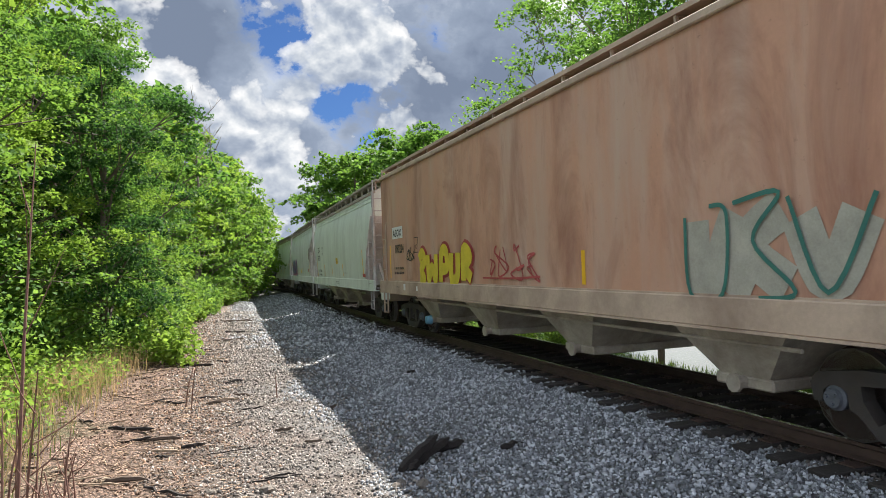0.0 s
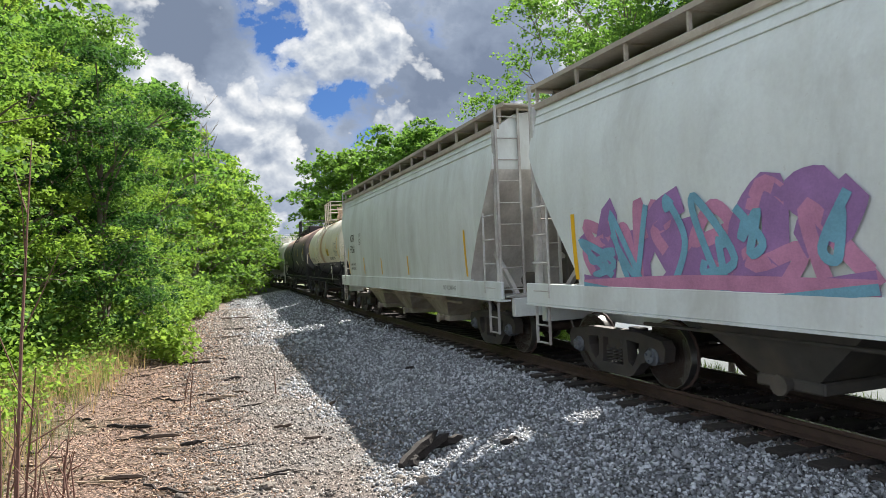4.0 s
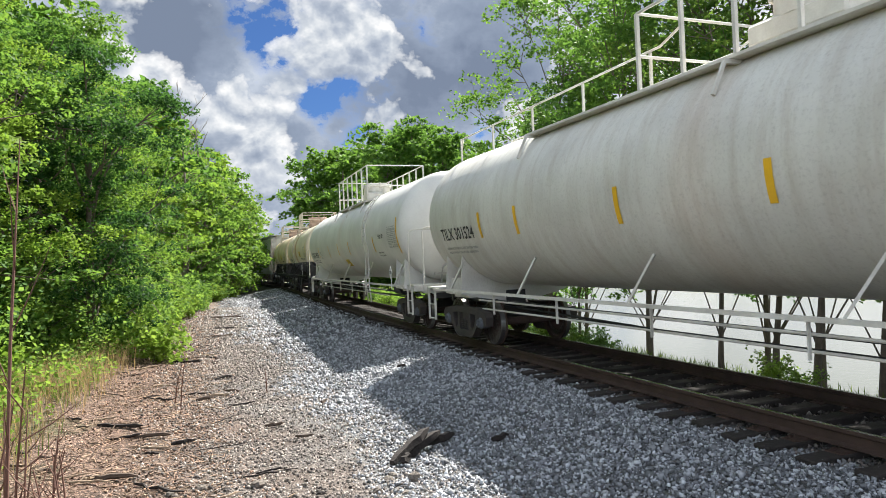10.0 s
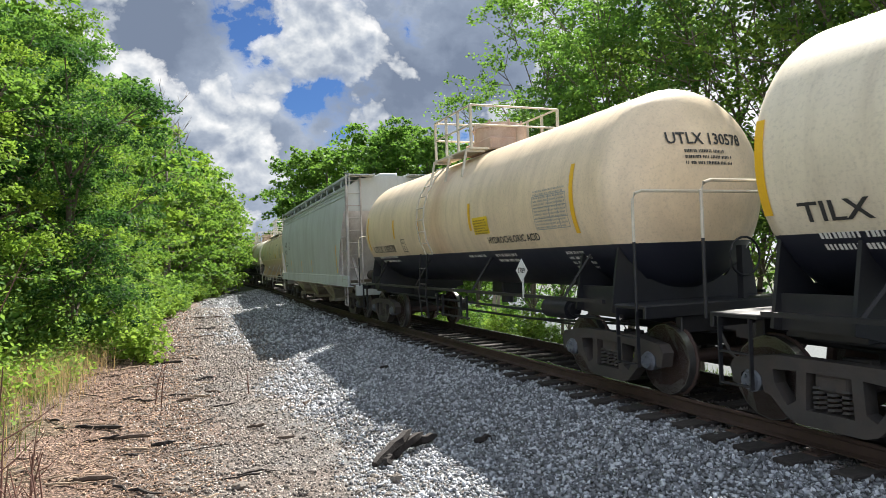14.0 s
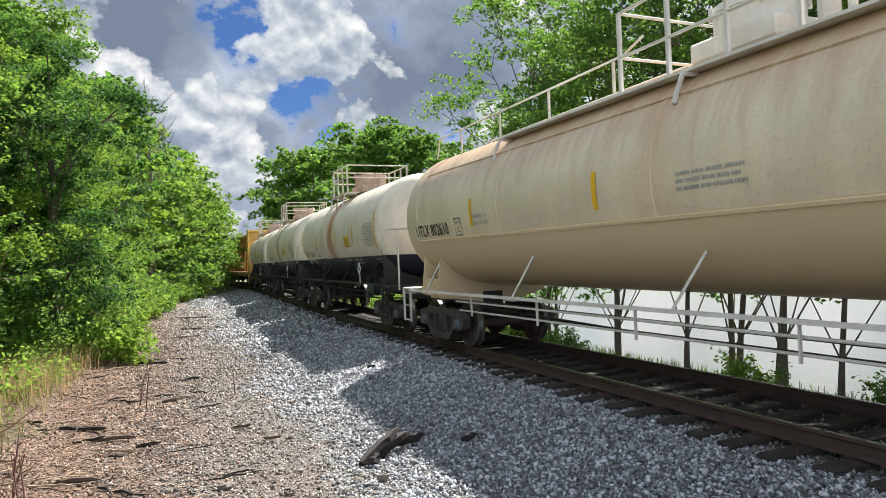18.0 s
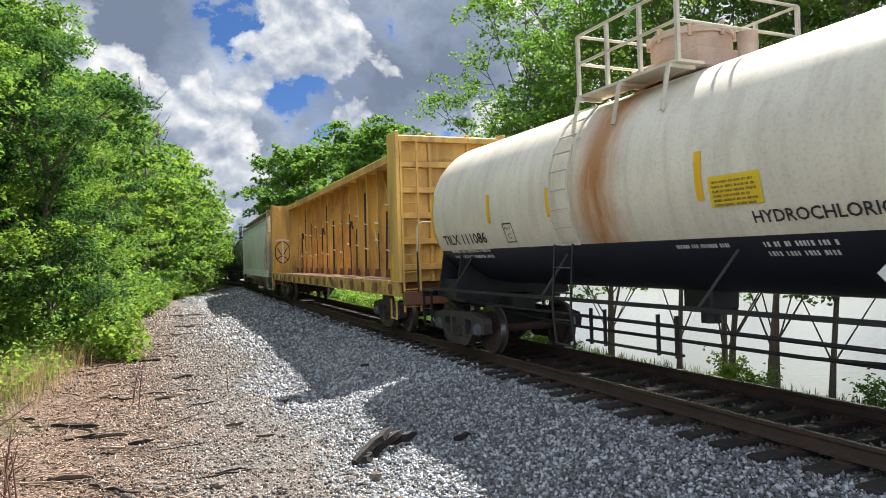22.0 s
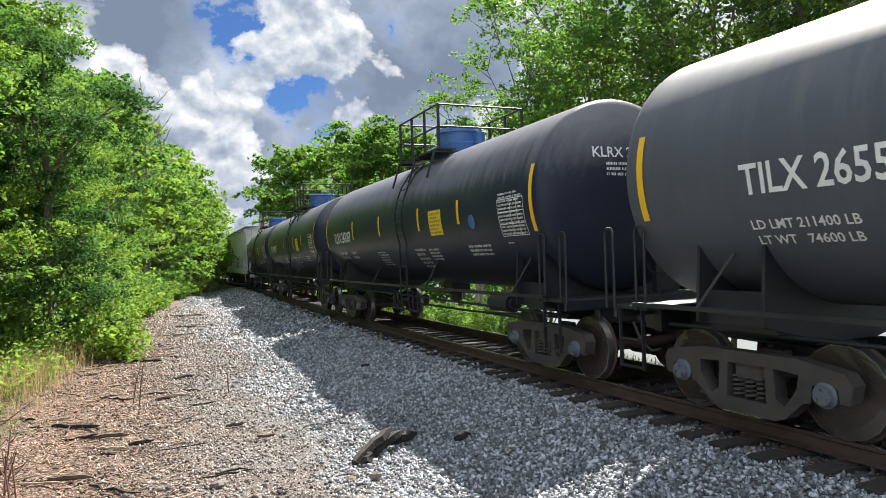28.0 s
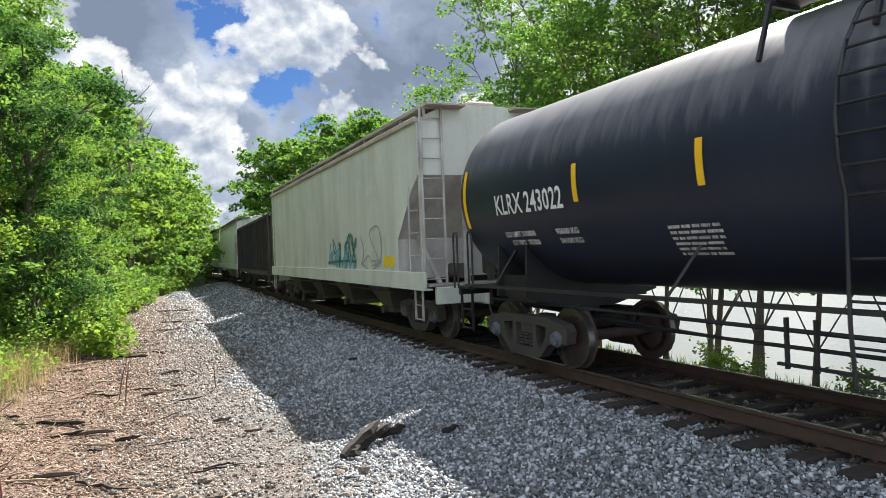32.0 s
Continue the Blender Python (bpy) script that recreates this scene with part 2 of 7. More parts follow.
# ---- mesh building ----
class Geo:
    """Collects vertices and faces of one mesh; faces remember a material slot."""

    def __init__(self):
        self.v, self.f, self.m, self.slot = [], [], [], 0

    def put(self, verts, faces):
        o = len(self.v)
        self.v.extend(tuple(p) for p in verts)
        self.f.extend(tuple(i + o for i in f) for f in faces)
        self.m.extend([self.slot] * len(faces))
        return self

    def box(self, cx, cy, cz, sx, sy, sz, bev=0.0, m=None):
        hx, hy, hz = sx / 2, sy / 2, sz / 2
        b = min(bev, hx * 0.9, hy * 0.9, hz * 0.9)
        vs, fs = [], []
        if b <= 0:
            vs = [(x, y, z) for x in (-hx, hx) for y in (-hy, hy) for z in (-hz, hz)]
            fs = [(0, 1, 3, 2), (4, 6, 7, 5), (0, 4, 5, 1), (2, 3, 7, 6), (0, 2, 6, 4), (1, 5, 7, 3)]
        else:
            idx = {}
            for sx_ in (-1, 1):
                for sy_ in (-1, 1):
                    for sz_ in (-1, 1):
                        for k in range(3):
                            d = [hx, hy, hz]
                            p = [sx_ * (d[0] - (b if k != 0 else 0)), sy_ * (d[1] - (b if k != 1 else 0)), sz_ * (d[2] - (b if k != 2 else 0))]
                            idx[sx_, sy_, sz_, k] = len(vs)
                            vs.append(tuple(p))
            q = lambda a, b_, c, k: idx[a, b_, c, k]
            for s in (-1, 1):
                fs.append((q(s, -1, -1, 0), q(s, 1, -1, 0), q(s, 1, 1, 0), q(s, -1, 1, 0))[::s])
                fs.append((q(-1, s, -1, 1), q(-1, s, 1, 1), q(1, s, 1, 1), q(1, s, -1, 1))[::s])
                fs.append((q(-1, -1, s, 2), q(1, -1, s, 2), q(1, 1, s, 2), q(-1, 1, s, 2))[::s])
            for a in (-1, 1):
                for c in (-1, 1):
                    fs.append((q(a, c, -1, 0), q(a, c, -1, 1), q(a, c, 1, 1), q(a, c, 1, 0))[::-a * c])
                    fs.append((q(a, -1, c, 0), q(a, 1, c, 0), q(a, 1, c, 2), q(a, -1, c, 2))[::-a * c])
                    fs.append((q(-1, a, c, 1), q(-1, a, c, 2), q(1, a, c, 2), q(1, a, c, 1))[::-a * c])
                    for e in (-1, 1):
                        fs.append((q(a, c, e, 0), q(a, c, e, 1), q(a, c, e, 2))[::a * c * e])
        if m is not None:
            vs = [m @ Vector(p) for p in vs]
        return self.put([(p[0] + cx, p[1] + cy, p[2] + cz) for p in vs], fs)

    def bar(self, a, b, w, h, bev=0.0):
        """A box from point a to point b with a w x h section, h upright where it can be."""
        a, b = Vector(a), Vector(b)
        d = b - a
        x = d.normalized()
        y = Vector((0, 0, 1)).cross(x)
        y = y.normalized() if y.length > 1e-4 else Vector((0, 1, 0))
        z = x.cross(y)
        m = Matrix((x, y, z)).transposed()
        c = (a + b) / 2
        return self.box(c.x, c.y, c.z, d.length, w, h, bev, m)

    def cyl(self, a, b, r0, r1=None, n=14, caps=True):
        a, b = Vector(a), Vector(b)
        r1 = r0 if r1 is None else r1
        x = (b - a).normalized()
        y = x.orthogonal().normalized()
        z = x.cross(y)
        vs, fs = [], []
        for p, r in ((a, r0), (b, r1)):
            for i in range(n):
                t = 2 * math.pi * i / n
                vs.append(p + y * (r * math.cos(t)) + z * (r * math.sin(t)))
        for i in range(n):
            j = (i + 1) % n
            fs.append((i, j, n + j, n + i))
        if caps:
            fs.append(tuple(range(n))[::-1])
            fs.append(tuple(range(n, 2 * n)))
        return self.put(vs, fs)

    def lathe(self, profile, origin=(0, 0, 0), axis="X", n=24):
        """Turns (along, radius) pairs about an axis; ends with radius 0 close."""
        vs, fs = [], []
        for a, r in profile:
            for i in range(n):
                t = 2 * math.pi * i / n
                c, s = r * math.cos(t), r * math.sin(t)
                p = {"X": (a, c, s), "Y": (s, a, c), "Z": (c, s, a)}[axis]
                vs.append((p[0] + origin[0], p[1] + origin[1], p[2] + origin[2]))
        for k in range(len(profile) - 1):
            for i in range(n):
                j = (i + 1) % n
                fs.append((k * n + i, k * n + j, (k + 1) * n + j, (k + 1) * n + i))
        fs.append(tuple(range(n))[::-1])
        fs.append(tuple(range((len(profile) - 1) * n, len(profile) * n)))
        return self.put(vs, fs)

    def tube(self, path, r, n=7):
        pts = [Vector(p) for p in path]
        vs, fs = [], []
        for k, p in enumerate(pts):
            d = (pts[min(k + 1, len(pts) - 1)] - pts[max(k - 1, 0)]).normalized()
            y = Vector((0.13, 0.31, 0.94)).cross(d).normalized()
            z = d.cross(y)
            rr = r[k] if isinstance(r, (list, tuple)) else r
            for i in range(n):
                t = 2 * math.pi * i / n
                vs.append(p + y * (rr * math.cos(t)) + z * (rr * math.sin(t)))
        for k in range(len(pts) - 1):
            for i in range(n):
                j = (i + 1) % n
                fs.append((k * n + i, k * n + j, (k + 1) * n + j, (k + 1) * n + i))
        fs.append(tuple(range(n))[::-1])
        fs.append(tuple(range((len(pts) - 1) * n, len(pts) * n)))
        return self.put(vs, fs)

    def prism(self, poly, a, b, axis="Y"):
        """A flat outline (pairs) given thickness from a to b along an axis."""
        put = {"Y": lambda p, c: (p[0], c, p[1]), "X": lambda p, c: (c, p[0], p[1]), "Z": lambda p, c: (p[0], p[1], c)}[axis]
        k = len(poly)
        vs = [put(p, a) for p in poly] + [put(p, b) for p in poly]
        fs = [tuple(range(k))[::-1], tuple(range(k, 2 * k))] + [(i, (i + 1) % k, k + (i + 1) % k, k + i) for i in range(k)]
        return self.put(vs, fs)

    def loft(self, rings, closed=True, cap=True):
        k = len(rings[0])
        vs = [p for r in rings for p in r]
        fs = []
        for a in range(len(rings) - 1):
            for i in range(k if closed else k - 1):
                j = (i + 1) % k
                fs.append((a * k + i, a * k + j, (a + 1) * k + j, (a + 1) * k + i))
        if cap:
            fs.append(tuple(range(k))[::-1])
            fs.append(tuple(range((len(rings) - 1) * k, len(rings) * k)))
        return self.put(vs, fs)

    def mesh(self, name, mats, smooth=True, angle=35):
        me = bpy.data.meshes.new(name)
        me.from_pydata(self.v, [], self.f)
        for m in mats if isinstance(mats, (list, tuple)) else [mats]:
            me.materials.append(m)
        if any(self.m):
            me.polygons.foreach_set("material_index", self.m)
        bm = bmesh.new()
        bm.from_mesh(me)
        bmesh.ops.recalc_face_normals(bm, faces=bm.faces)
        bm.to_mesh(me)
        bm.free()
        if smooth:
            me.polygons.foreach_set("use_smooth", [True] * len(me.polygons))
            me.set_sharp_from_angle(angle=radians(angle))
        return me


def part(name, shape, mats, parent, label="", at=None, smooth=True):
    """Links a Geo or a mesh as one object under its thing."""
    me = shape.mesh(name, mats, smooth) if isinstance(shape, Geo) else shape
    ob = new(name, me)
    ob.parent = parent
    if at is not None:
        ob.matrix_basis = at
    if label:
        tagged(ob, label)
    return ob


def thing(name, label, category, group="", at=None, kind=""):
    ob = new(name)
    ob.empty_display_size = 0.3
    if at is not None:
        ob.matrix_basis = at
    return tagged(ob, label, category, group, kind)


def soup(name, verts, faces, mats, per, face_mats=None, smooth=False):
    """A large mesh from numpy arrays; every face has `per` corners."""
    me = bpy.data.meshes.new(name)
    nv, nf = len(verts), len(faces)
    me.vertices.add(nv)
    me.vertices.foreach_set("co", np.asarray(verts, np.float32).ravel())
    me.loops.add(nf * per)
    me.loops.foreach_set("vertex_index", np.asarray(faces, np.int32).ravel())
    me.polygons.add(nf)
    me.polygons.foreach_set("loop_start", np.arange(0, nf * per, per, dtype=np.int32))
    if face_mats is not None:
        me.polygons.foreach_set("material_index", np.asarray(face_mats, np.int32))
    for m in mats:
        me.materials.append(m)
    me.update(calc_edges=True)
    if smooth:
        me.polygons.foreach_set("use_smooth", [True] * nf)
    return me


# ---- the line of the track ----
STEP = 0.25
TS = np.arange(-90.0, 480.0, STEP)
_s = np.clip(TS, -25.0, 108.0)
TA = 0.400253 - 0.0017191 * _s - 3.68615e-5 * _s ** 2 + 8.12845e-7 * _s ** 3
_i0 = int(np.argmin(abs(TS)))
TX = np.cumsum(-np.sin(TA)) * STEP
TY = np.cumsum(np.cos(TA)) * STEP
TX += 6.9393 * math.cos(0.400253) - TX[_i0]
TY += 6.9393 * math.sin(0.400253) - TY[_i0]
CANT = 0.036
HALF_GAUGE = 0.7525


def line_at(s):
    """Centre line: x, y and heading (radians to the left of +y) at s metres along it."""
    return float(np.interp(s, TS, TX)), float(np.interp(s, TS, TY)), float(np.interp(s, TS, TA))


def beside(s, u, z=0.0):
    """The point u metres from the centre line on the side of the open ground."""
    x, y, a = line_at(s)
    return Vector((x - u * math.cos(a), y - u * math.sin(a), z))


def canted(s, lat, z):
    """A point of the canted track: lat away from the open ground, z above the near rail."""
    return beside(s, -(lat - z * CANT), z + (lat + HALF_GAUGE) * CANT)

# ---- ground ----
def lateral_of(x, y):
    """Distance from the centre line towards the open ground, and the place along the line, for arrays of points."""
    u, s = np.empty(len(x)), np.empty(len(x))
    tx, ty, ta, ts = TX[::2], TY[::2], TA[::2], TS[::2]
    for k in range(0, len(x), 4000):
        px, py = x[k:k + 4000], y[k:k + 4000]
        i = np.argmin((px[:, None] - tx[None]) ** 2 + (py[:, None] - ty[None]) ** 2, axis=1)
        u[k:k + 4000] = -((px - tx[i]) * np.cos(ta[i]) + (py - ty[i]) * np.sin(ta[i]))
        s[k:k + 4000] = ts[i]
    return u, s


LEVELS_U = (-400, -190, -170, -14, -10.5, -8, -5, -2.8, -1.7, 0.9, 1.75, 4.2, 7, 12, 20, 60, 400)
LEVELS_Z = (2.0, 1.5, -3.6, -3.6, -2.7, -1.5, -1.1, -0.75, -0.255, -0.255, -0.30, -0.74, -0.70, -0.30, 0.2, 2.5, 6.0)


def level(u):
    return np.interp(u, LEVELS_U, LEVELS_Z)


def fbm(x, y, seed, scale, octaves=3):
    """Cheap smooth value noise on arrays."""
    rng = np.random.RandomState(seed)
    g = rng.rand(256, 256)
    total, amp, norm = np.zeros(len(x)), 1.0, 0.0
    for _ in range(octaves):
        fx, fy = x * scale, y * scale
        ix, iy = np.floor(fx).astype(int), np.floor(fy).astype(int)
        ax, ay = fx - ix, fy - iy
        ax, ay = ax * ax * (3 - 2 * ax), ay * ay * (3 - 2 * ay)
        q = lambda a, b: g[a & 255, b & 255]
        total += amp * ((q(ix, iy) * (1 - ax) + q(ix + 1, iy) * ax) * (1 - ay) + (q(ix, iy + 1) * (1 - ax) + q(ix + 1, iy + 1) * ax) * ay)
        norm += amp
        amp, scale = amp * 0.5, scale * 2.03
    return total / norm - 0.5


def ground_z(x, y, u):
    rough = np.clip((np.abs(u) - 1.4) / 2.0, 0, 1)
    return level(u) + rough * (0.16 * fbm(x, y, 5, 0.45) + 0.07 * fbm(x, y, 6, 1.7) + 0.03 * fbm(x, y, 7, 6.0))


def ground_at(x, y):
    x, y = np.array([x], float), np.array([y], float)
    return float(ground_z(x, y, lateral_of(x, y)[0])[0])


def ground_material():
    m = bpy.data.materials.new("ground_surface")
    m.use_nodes = True
    n = Nodes(m.node_tree)
    co = n.add("ShaderNodeTexCoord").outputs["Object"]
    at = n.add("ShaderNodeAttribute")
    at.attribute_name = "beside"
    u = at.outputs["Fac"]
    wob = n.math("MULTIPLY", n.math("SUBTRACT", n.noise(co, 0.7, 6.0, 0.65), 0.5), 5.0)
    uw = n.math("ADD", u, wob)
    vor = n.add("ShaderNodeTexVoronoi", Scale=24.0)
    n.link(co, vor.inputs["Vector"])
    stone = n.mix(n.math("MULTIPLY", vor.outputs["Distance"], 1.0), n.mix(0.75, (0.13, 0.13, 0.135), n.mix(1.0, vor.outputs["Color"], (0.24, 0.24, 0.245), "MULTIPLY")), (0.03, 0.03, 0.032))
    hue = n.add("ShaderNodeHueSaturation", Saturation=0.12, Value=1.0)
    n.link(stone, hue.inputs["Color"])
    chips = n.noise(co, 22.0, 9.0, 0.8, 1.5)
    bits = n.add("ShaderNodeTexVoronoi", Scale=46.0)
    n.link(co, bits.inputs["Vector"])
    cell = n.add("ShaderNodeSeparateColor")
    n.link(bits.outputs["Color"], cell.inputs[0])
    shade = n.math("ADD", n.math("MULTIPLY", cell.outputs[0], 0.45), n.math("MULTIPLY", chips, 0.75))
    shade = n.math("SUBTRACT", shade, n.math("MULTIPLY", bits.outputs["Distance"], 0.30))
    soil = n.ramp(shade, (0.28, (0.030, 0.017, 0.012)), (0.48, (0.135, 0.080, 0.056)), (0.64, (0.27, 0.175, 0.128)), (0.80, (0.48, 0.37, 0.30)))
    grit = n.ramp(shade, (0.28, (0.024, 0.020, 0.018)), (0.48, (0.105, 0.088, 0.076)), (0.64, (0.21, 0.178, 0.157)), (0.80, (0.46, 0.42, 0.385)))
    soil = n.mix(n.ramp(n.math("DIVIDE", uw, 10.0), (0.60, 0.0), (0.76, 1.0)), grit, soil)
    soil = n.mix(n.ramp(n.noise(co, 1.1, 5.0, 0.6), (0.4, 0.0), (0.65, 0.35)), soil, (0.14, 0.086, 0.060))
    grass = n.mix(n.noise(co, 9.0, 6.0, 0.7), (0.028, 0.044, 0.012), (0.10, 0.115, 0.04))
    near = n.ramp(n.math("DIVIDE", uw, 10.0), (0.44, 0.0), (0.58, 1.0))
    col = n.mix(near, hue.outputs[0], soil)
    col = n.mix(n.ramp(n.math("DIVIDE", uw, 10.0), (0.86, 0.0), (0.97, 1.0)), col, grass)
    col = n.mix(n.ramp(n.math("DIVIDE", uw, -10.0), (0.30, 0.0), (0.46, 1.0)), col, grass)
    b = n.add("ShaderNodeBsdfPrincipled", Roughness=0.9)
    n.link(col, b.inputs["Base Color"])
    bp = n.add("ShaderNodeBump", Strength=0.9, Distance=0.03)
    hgt = n.mix(near, n.math("SUBTRACT", 1.0, vor.outputs["Distance"]), shade)
    inv = hgt
    n.link(inv, bp.inputs["Height"])
    n.link(bp.outputs[0], b.inputs["Normal"])
    out = n.add("ShaderNodeOutputMaterial")
    n.link(b.outputs[0], out.inputs[0])
    return m


def build_ground():
    radii = np.concatenate([[0.0], np.arange(0.5, 6, 0.5), np.arange(6, 30, 0.3), np.geomspace(30, 140, 90), np.geomspace(150, 4500, 26)])
    ang = np.concatenate([np.linspace(-42, 42, 400), np.linspace(44, 316, 90)])
    a = np.radians(ang)
    R, A = np.meshgrid(radii[1:], a, indexing="ij")
    x, y = (R * np.sin(A)).ravel(), (R * np.cos(A)).ravel()
    x, y = np.concatenate([[0.0], x]), np.concatenate([[0.0], y])
    u, s = lateral_of(x, y)
    z = ground_z(x, y, u)
    far = np.hypot(x, y)
    z = np.where(far > 400, np.minimum(z, 3.0), z)
    na, nr = len(ang), len(radii) - 1
    i = np.arange(nr - 1)[:, None] * na + np.arange(na)[None] + 1
    j = np.arange(nr - 1)[:, None] * na + (np.arange(na)[None] + 1) % na + 1
    quads = np.stack([i, i + na, j + na, j], -1).reshape(-1, 4)
    k = np.arange(0, na, 2)
    quads = np.concatenate([quads, np.stack([np.zeros(len(k), int), k + 1, k + 2, (k + 2) % na + 1], -1)])
    me = soup("ground", np.stack([x, y, z], -1), quads, [ground_material()], 4, smooth=True)
    att = me.attributes.new("beside", "FLOAT", "POINT")
    att.data.foreach_set("value", u.astype(np.float32))
    tagged(new("ground", me), "sloping ground of grey ballast, brown wood chips and grass", "ground", kind="structure")


def build_river():
    pts = [beside(s, -10.0, -2.65) for s in range(-70, 150, 10)]
    outer = [beside(s, -178.0, -2.65) for s in range(-70, 150, 10)]
    g = Geo()
    k = len(pts)
    g.put(pts + outer, [(i, i + 1, k + i + 1, k + i) for i in range(k - 1)])
    m = bpy.data.materials.new("river_water")
    m.use_nodes = True
    n = Nodes(m.node_tree)
    b = n.add("ShaderNodeBsdfPrincipled", Roughness=0.06, Metallic=0.0)
    b.inputs["Base Color"].default_value = (0.06, 0.07, 0.05, 1)
    co = n.add("ShaderNodeTexCoord").outputs["Object"]
    bp = n.add("ShaderNodeBump", Strength=0.25, Distance=0.05)
    n.link(n.noise(co, 2.5, 4.0, 0.6), bp.inputs["Height"])
    n.link(bp.outputs[0], b.inputs["Normal"])
    out = n.add("ShaderNodeOutputMaterial")
    n.link(b.outputs[0], out.inputs[0])
    tagged(new("water", g.mesh("water", m)), "calm river reflecting the bright sky behind the track", "river", kind="structure")


STONE_BASE = np.array([(x, y, z) for x in (-1, 1) for y in (-1, 1) for z in (-1, 1)], float)
CHIP_BASE = np.array([(1.3, 0, 0), (0, 1.3, 0), (-1.3, 0, 0), (0, -1.3, 0), (0, 0, 1.1), (0, 0, -1.1)], float)
CHIP_FACES = np.array([(0, 1, 4), (1, 2, 4), (2, 3, 4), (3, 0, 4), (1, 0, 5), (2, 1, 5), (3, 2, 5), (0, 3, 5)])
STONE_FACES = np.array([(0, 1, 3, 2), (4, 6, 7, 5), (0, 4, 5, 1), (2, 3, 7, 6), (0, 2, 6, 4), (1, 5, 7, 3)])


def stones(name, x, y, z, size, mats, rng, small=False):
    """Many broken stones, each a jittered block, in one mesh."""
    k = len(x)
    if small:
        v = CHIP_BASE[None] * (1 + rng.uniform(-0.3, 0.3, (k, 6, 3))) + rng.uniform(-0.35, 0.35, (k, 6, 3))
    else:
        v = STONE_BASE[None] * (1 + rng.uniform(-0.45, 0.25, (k, 8, 3)))
    v *= (size[:, None] * rng.uniform(0.55, 1.25, (k, 3)) * 0.5)[:, None, :]
    q = rng.normal(size=(k, 4))
    q /= np.linalg.norm(q, axis=1)[:, None]
    w, a, b, c = q.T
    m = np.stack([1 - 2 * (b * b + c * c), 2 * (a * b - c * w), 2 * (a * c + b * w), 2 * (a * b + c * w), 1 - 2 * (a * a + c * c), 2 * (b * c - a * w),
                  2 * (a * c - b * w), 2 * (b * c + a * w), 1 - 2 * (a * a + b * b)], -1).reshape(k, 3, 3)
    v = np.einsum("kij,knj->kni", m, v) + np.stack([x, y, z], -1)[:, None, :]
    base, n = (CHIP_FACES, 6) if small else (STONE_FACES, 8)
    f = (base[None] + (np.arange(k) * n)[:, None, None]).reshape(-1, base.shape[1])
    return soup(name, v.reshape(-1, 3), f, mats, base.shape[1])


def scatter(rng, k, s0, s1, u0, u1, power=1.0):
    s = s0 + (s1 - s0) * rng.rand(k) ** power
    u = rng.uniform(u0, u1, k)
    cx, cy, ca = np.interp(s, TS, TX), np.interp(s, TS, TY), np.interp(s, TS, TA)
    x, y = cx - u * np.cos(ca), cy - u * np.sin(ca)
    return x, y, u, s


def build_ballast():
    rng = np.random.RandomState(11)
    mat = material("ballast_stone", (0.285, 0.295, 0.312), 0.85, var=0.25, scale=8, fine=60, bump=0.3, island=0.78)
    for name, k, s0, s1, u1, lo, hi, power in (("ballast", 56000, 2.6, 11.0, 7.4, 0.024, 0.050, 1.1), ("middle_ballast", 46000, 10.6, 20.0, 7.0, 0.034, 0.062, 1.15), ("far_ballast", 30000, 18.5, 62.0, 6.6, 0.05, 0.095, 1.25)):
        x, y, u, s = scatter(rng, k, s0, s1, 1.0, u1, power)
        blur = fbm(x, y, 13, 0.5, 4) * 2.6
        keep = rng.rand(k) < np.clip((np.interp(s, (8, 15, 30), (5.0, 5.0, 6.0)) + blur - u) / 1.9, 0.0, 1)
        x, y, u = x[keep], y[keep], u[keep]
        size = rng.uniform(lo, hi, len(x)) * (1 + 0.6 * (rng.rand(len(x)) > 0.96))
        ob = new(name, stones(name, x, y, ground_z(x, y, u) + size * rng.uniform(-0.25, 0.55, len(x)), size, [mat], rng, True))
        tagged(ob, "loose crushed grey stone ballast along the track", "ballast", kind="stuff")
    # finer gravel, grey near the stones and brown towards the soil
    for name, k, u0, u1, lo, hi, base, lab in (("gravel", 52000, 3.5, 7.6, 0.015, 0.036, (0.225, 0.198, 0.176), "fine dusty grey-brown gravel below the ballast"),
                                               ("loose_stone", 22000, 5.8, 9.0, 0.012, 0.034, (0.20, 0.128, 0.09), "brown stones and wood crumbs scattered over the soil")):
        dusty = material(name + "_stone", base, 0.9, var=0.3, scale=8, fine=60, bump=0.3, island=0.9)
        x, y, u, s = scatter(rng, k, 3.0, 42.0, u0, u1, 1.7)
        edge = np.clip(np.minimum((u - u0) / 0.9, (u1 - u) / 1.2), 0, 1)
        keep = rng.rand(k) < edge
        x, y, u, s = x[keep], y[keep], u[keep], s[keep]
        size = rng.uniform(lo, hi, len(x)) * np.interp(s, (5, 12, 30, 42), (1.0, 1.25, 2.2, 2.6))
        ob = new(name, stones(name, x, y, ground_z(x, y, u) + size * rng.uniform(-0.15, 0.45, len(x)), size, [dusty], rng, True))
        tagged(ob, lab, "stones", kind="stuff")
    bed = material("bed_stone", (0.115, 0.10, 0.09), 0.9, var=0.25, scale=8, fine=60, bump=0.3, island=0.8)
    x, y, u, s = scatter(rng, 12000, 2.6, 30.0, -2.4, 1.2, 1.4)
    size = rng.uniform(0.03, 0.065, len(x))
    ob = new("ballast_bed", stones("ballast_bed", x, y, np.interp(u, (-2.4, -1.7, 0.9, 1.2), (-0.58, -0.255, -0.255, -0.27)) + size * rng.uniform(-0.1, 0.4, len(x)) + np.clip(0.75 - u, 0, 2.45) * CANT * 0.6, size, [bed], rng, True))
    tagged(ob, "grey stone ballast between the wooden ties", "ballast", kind="stuff")


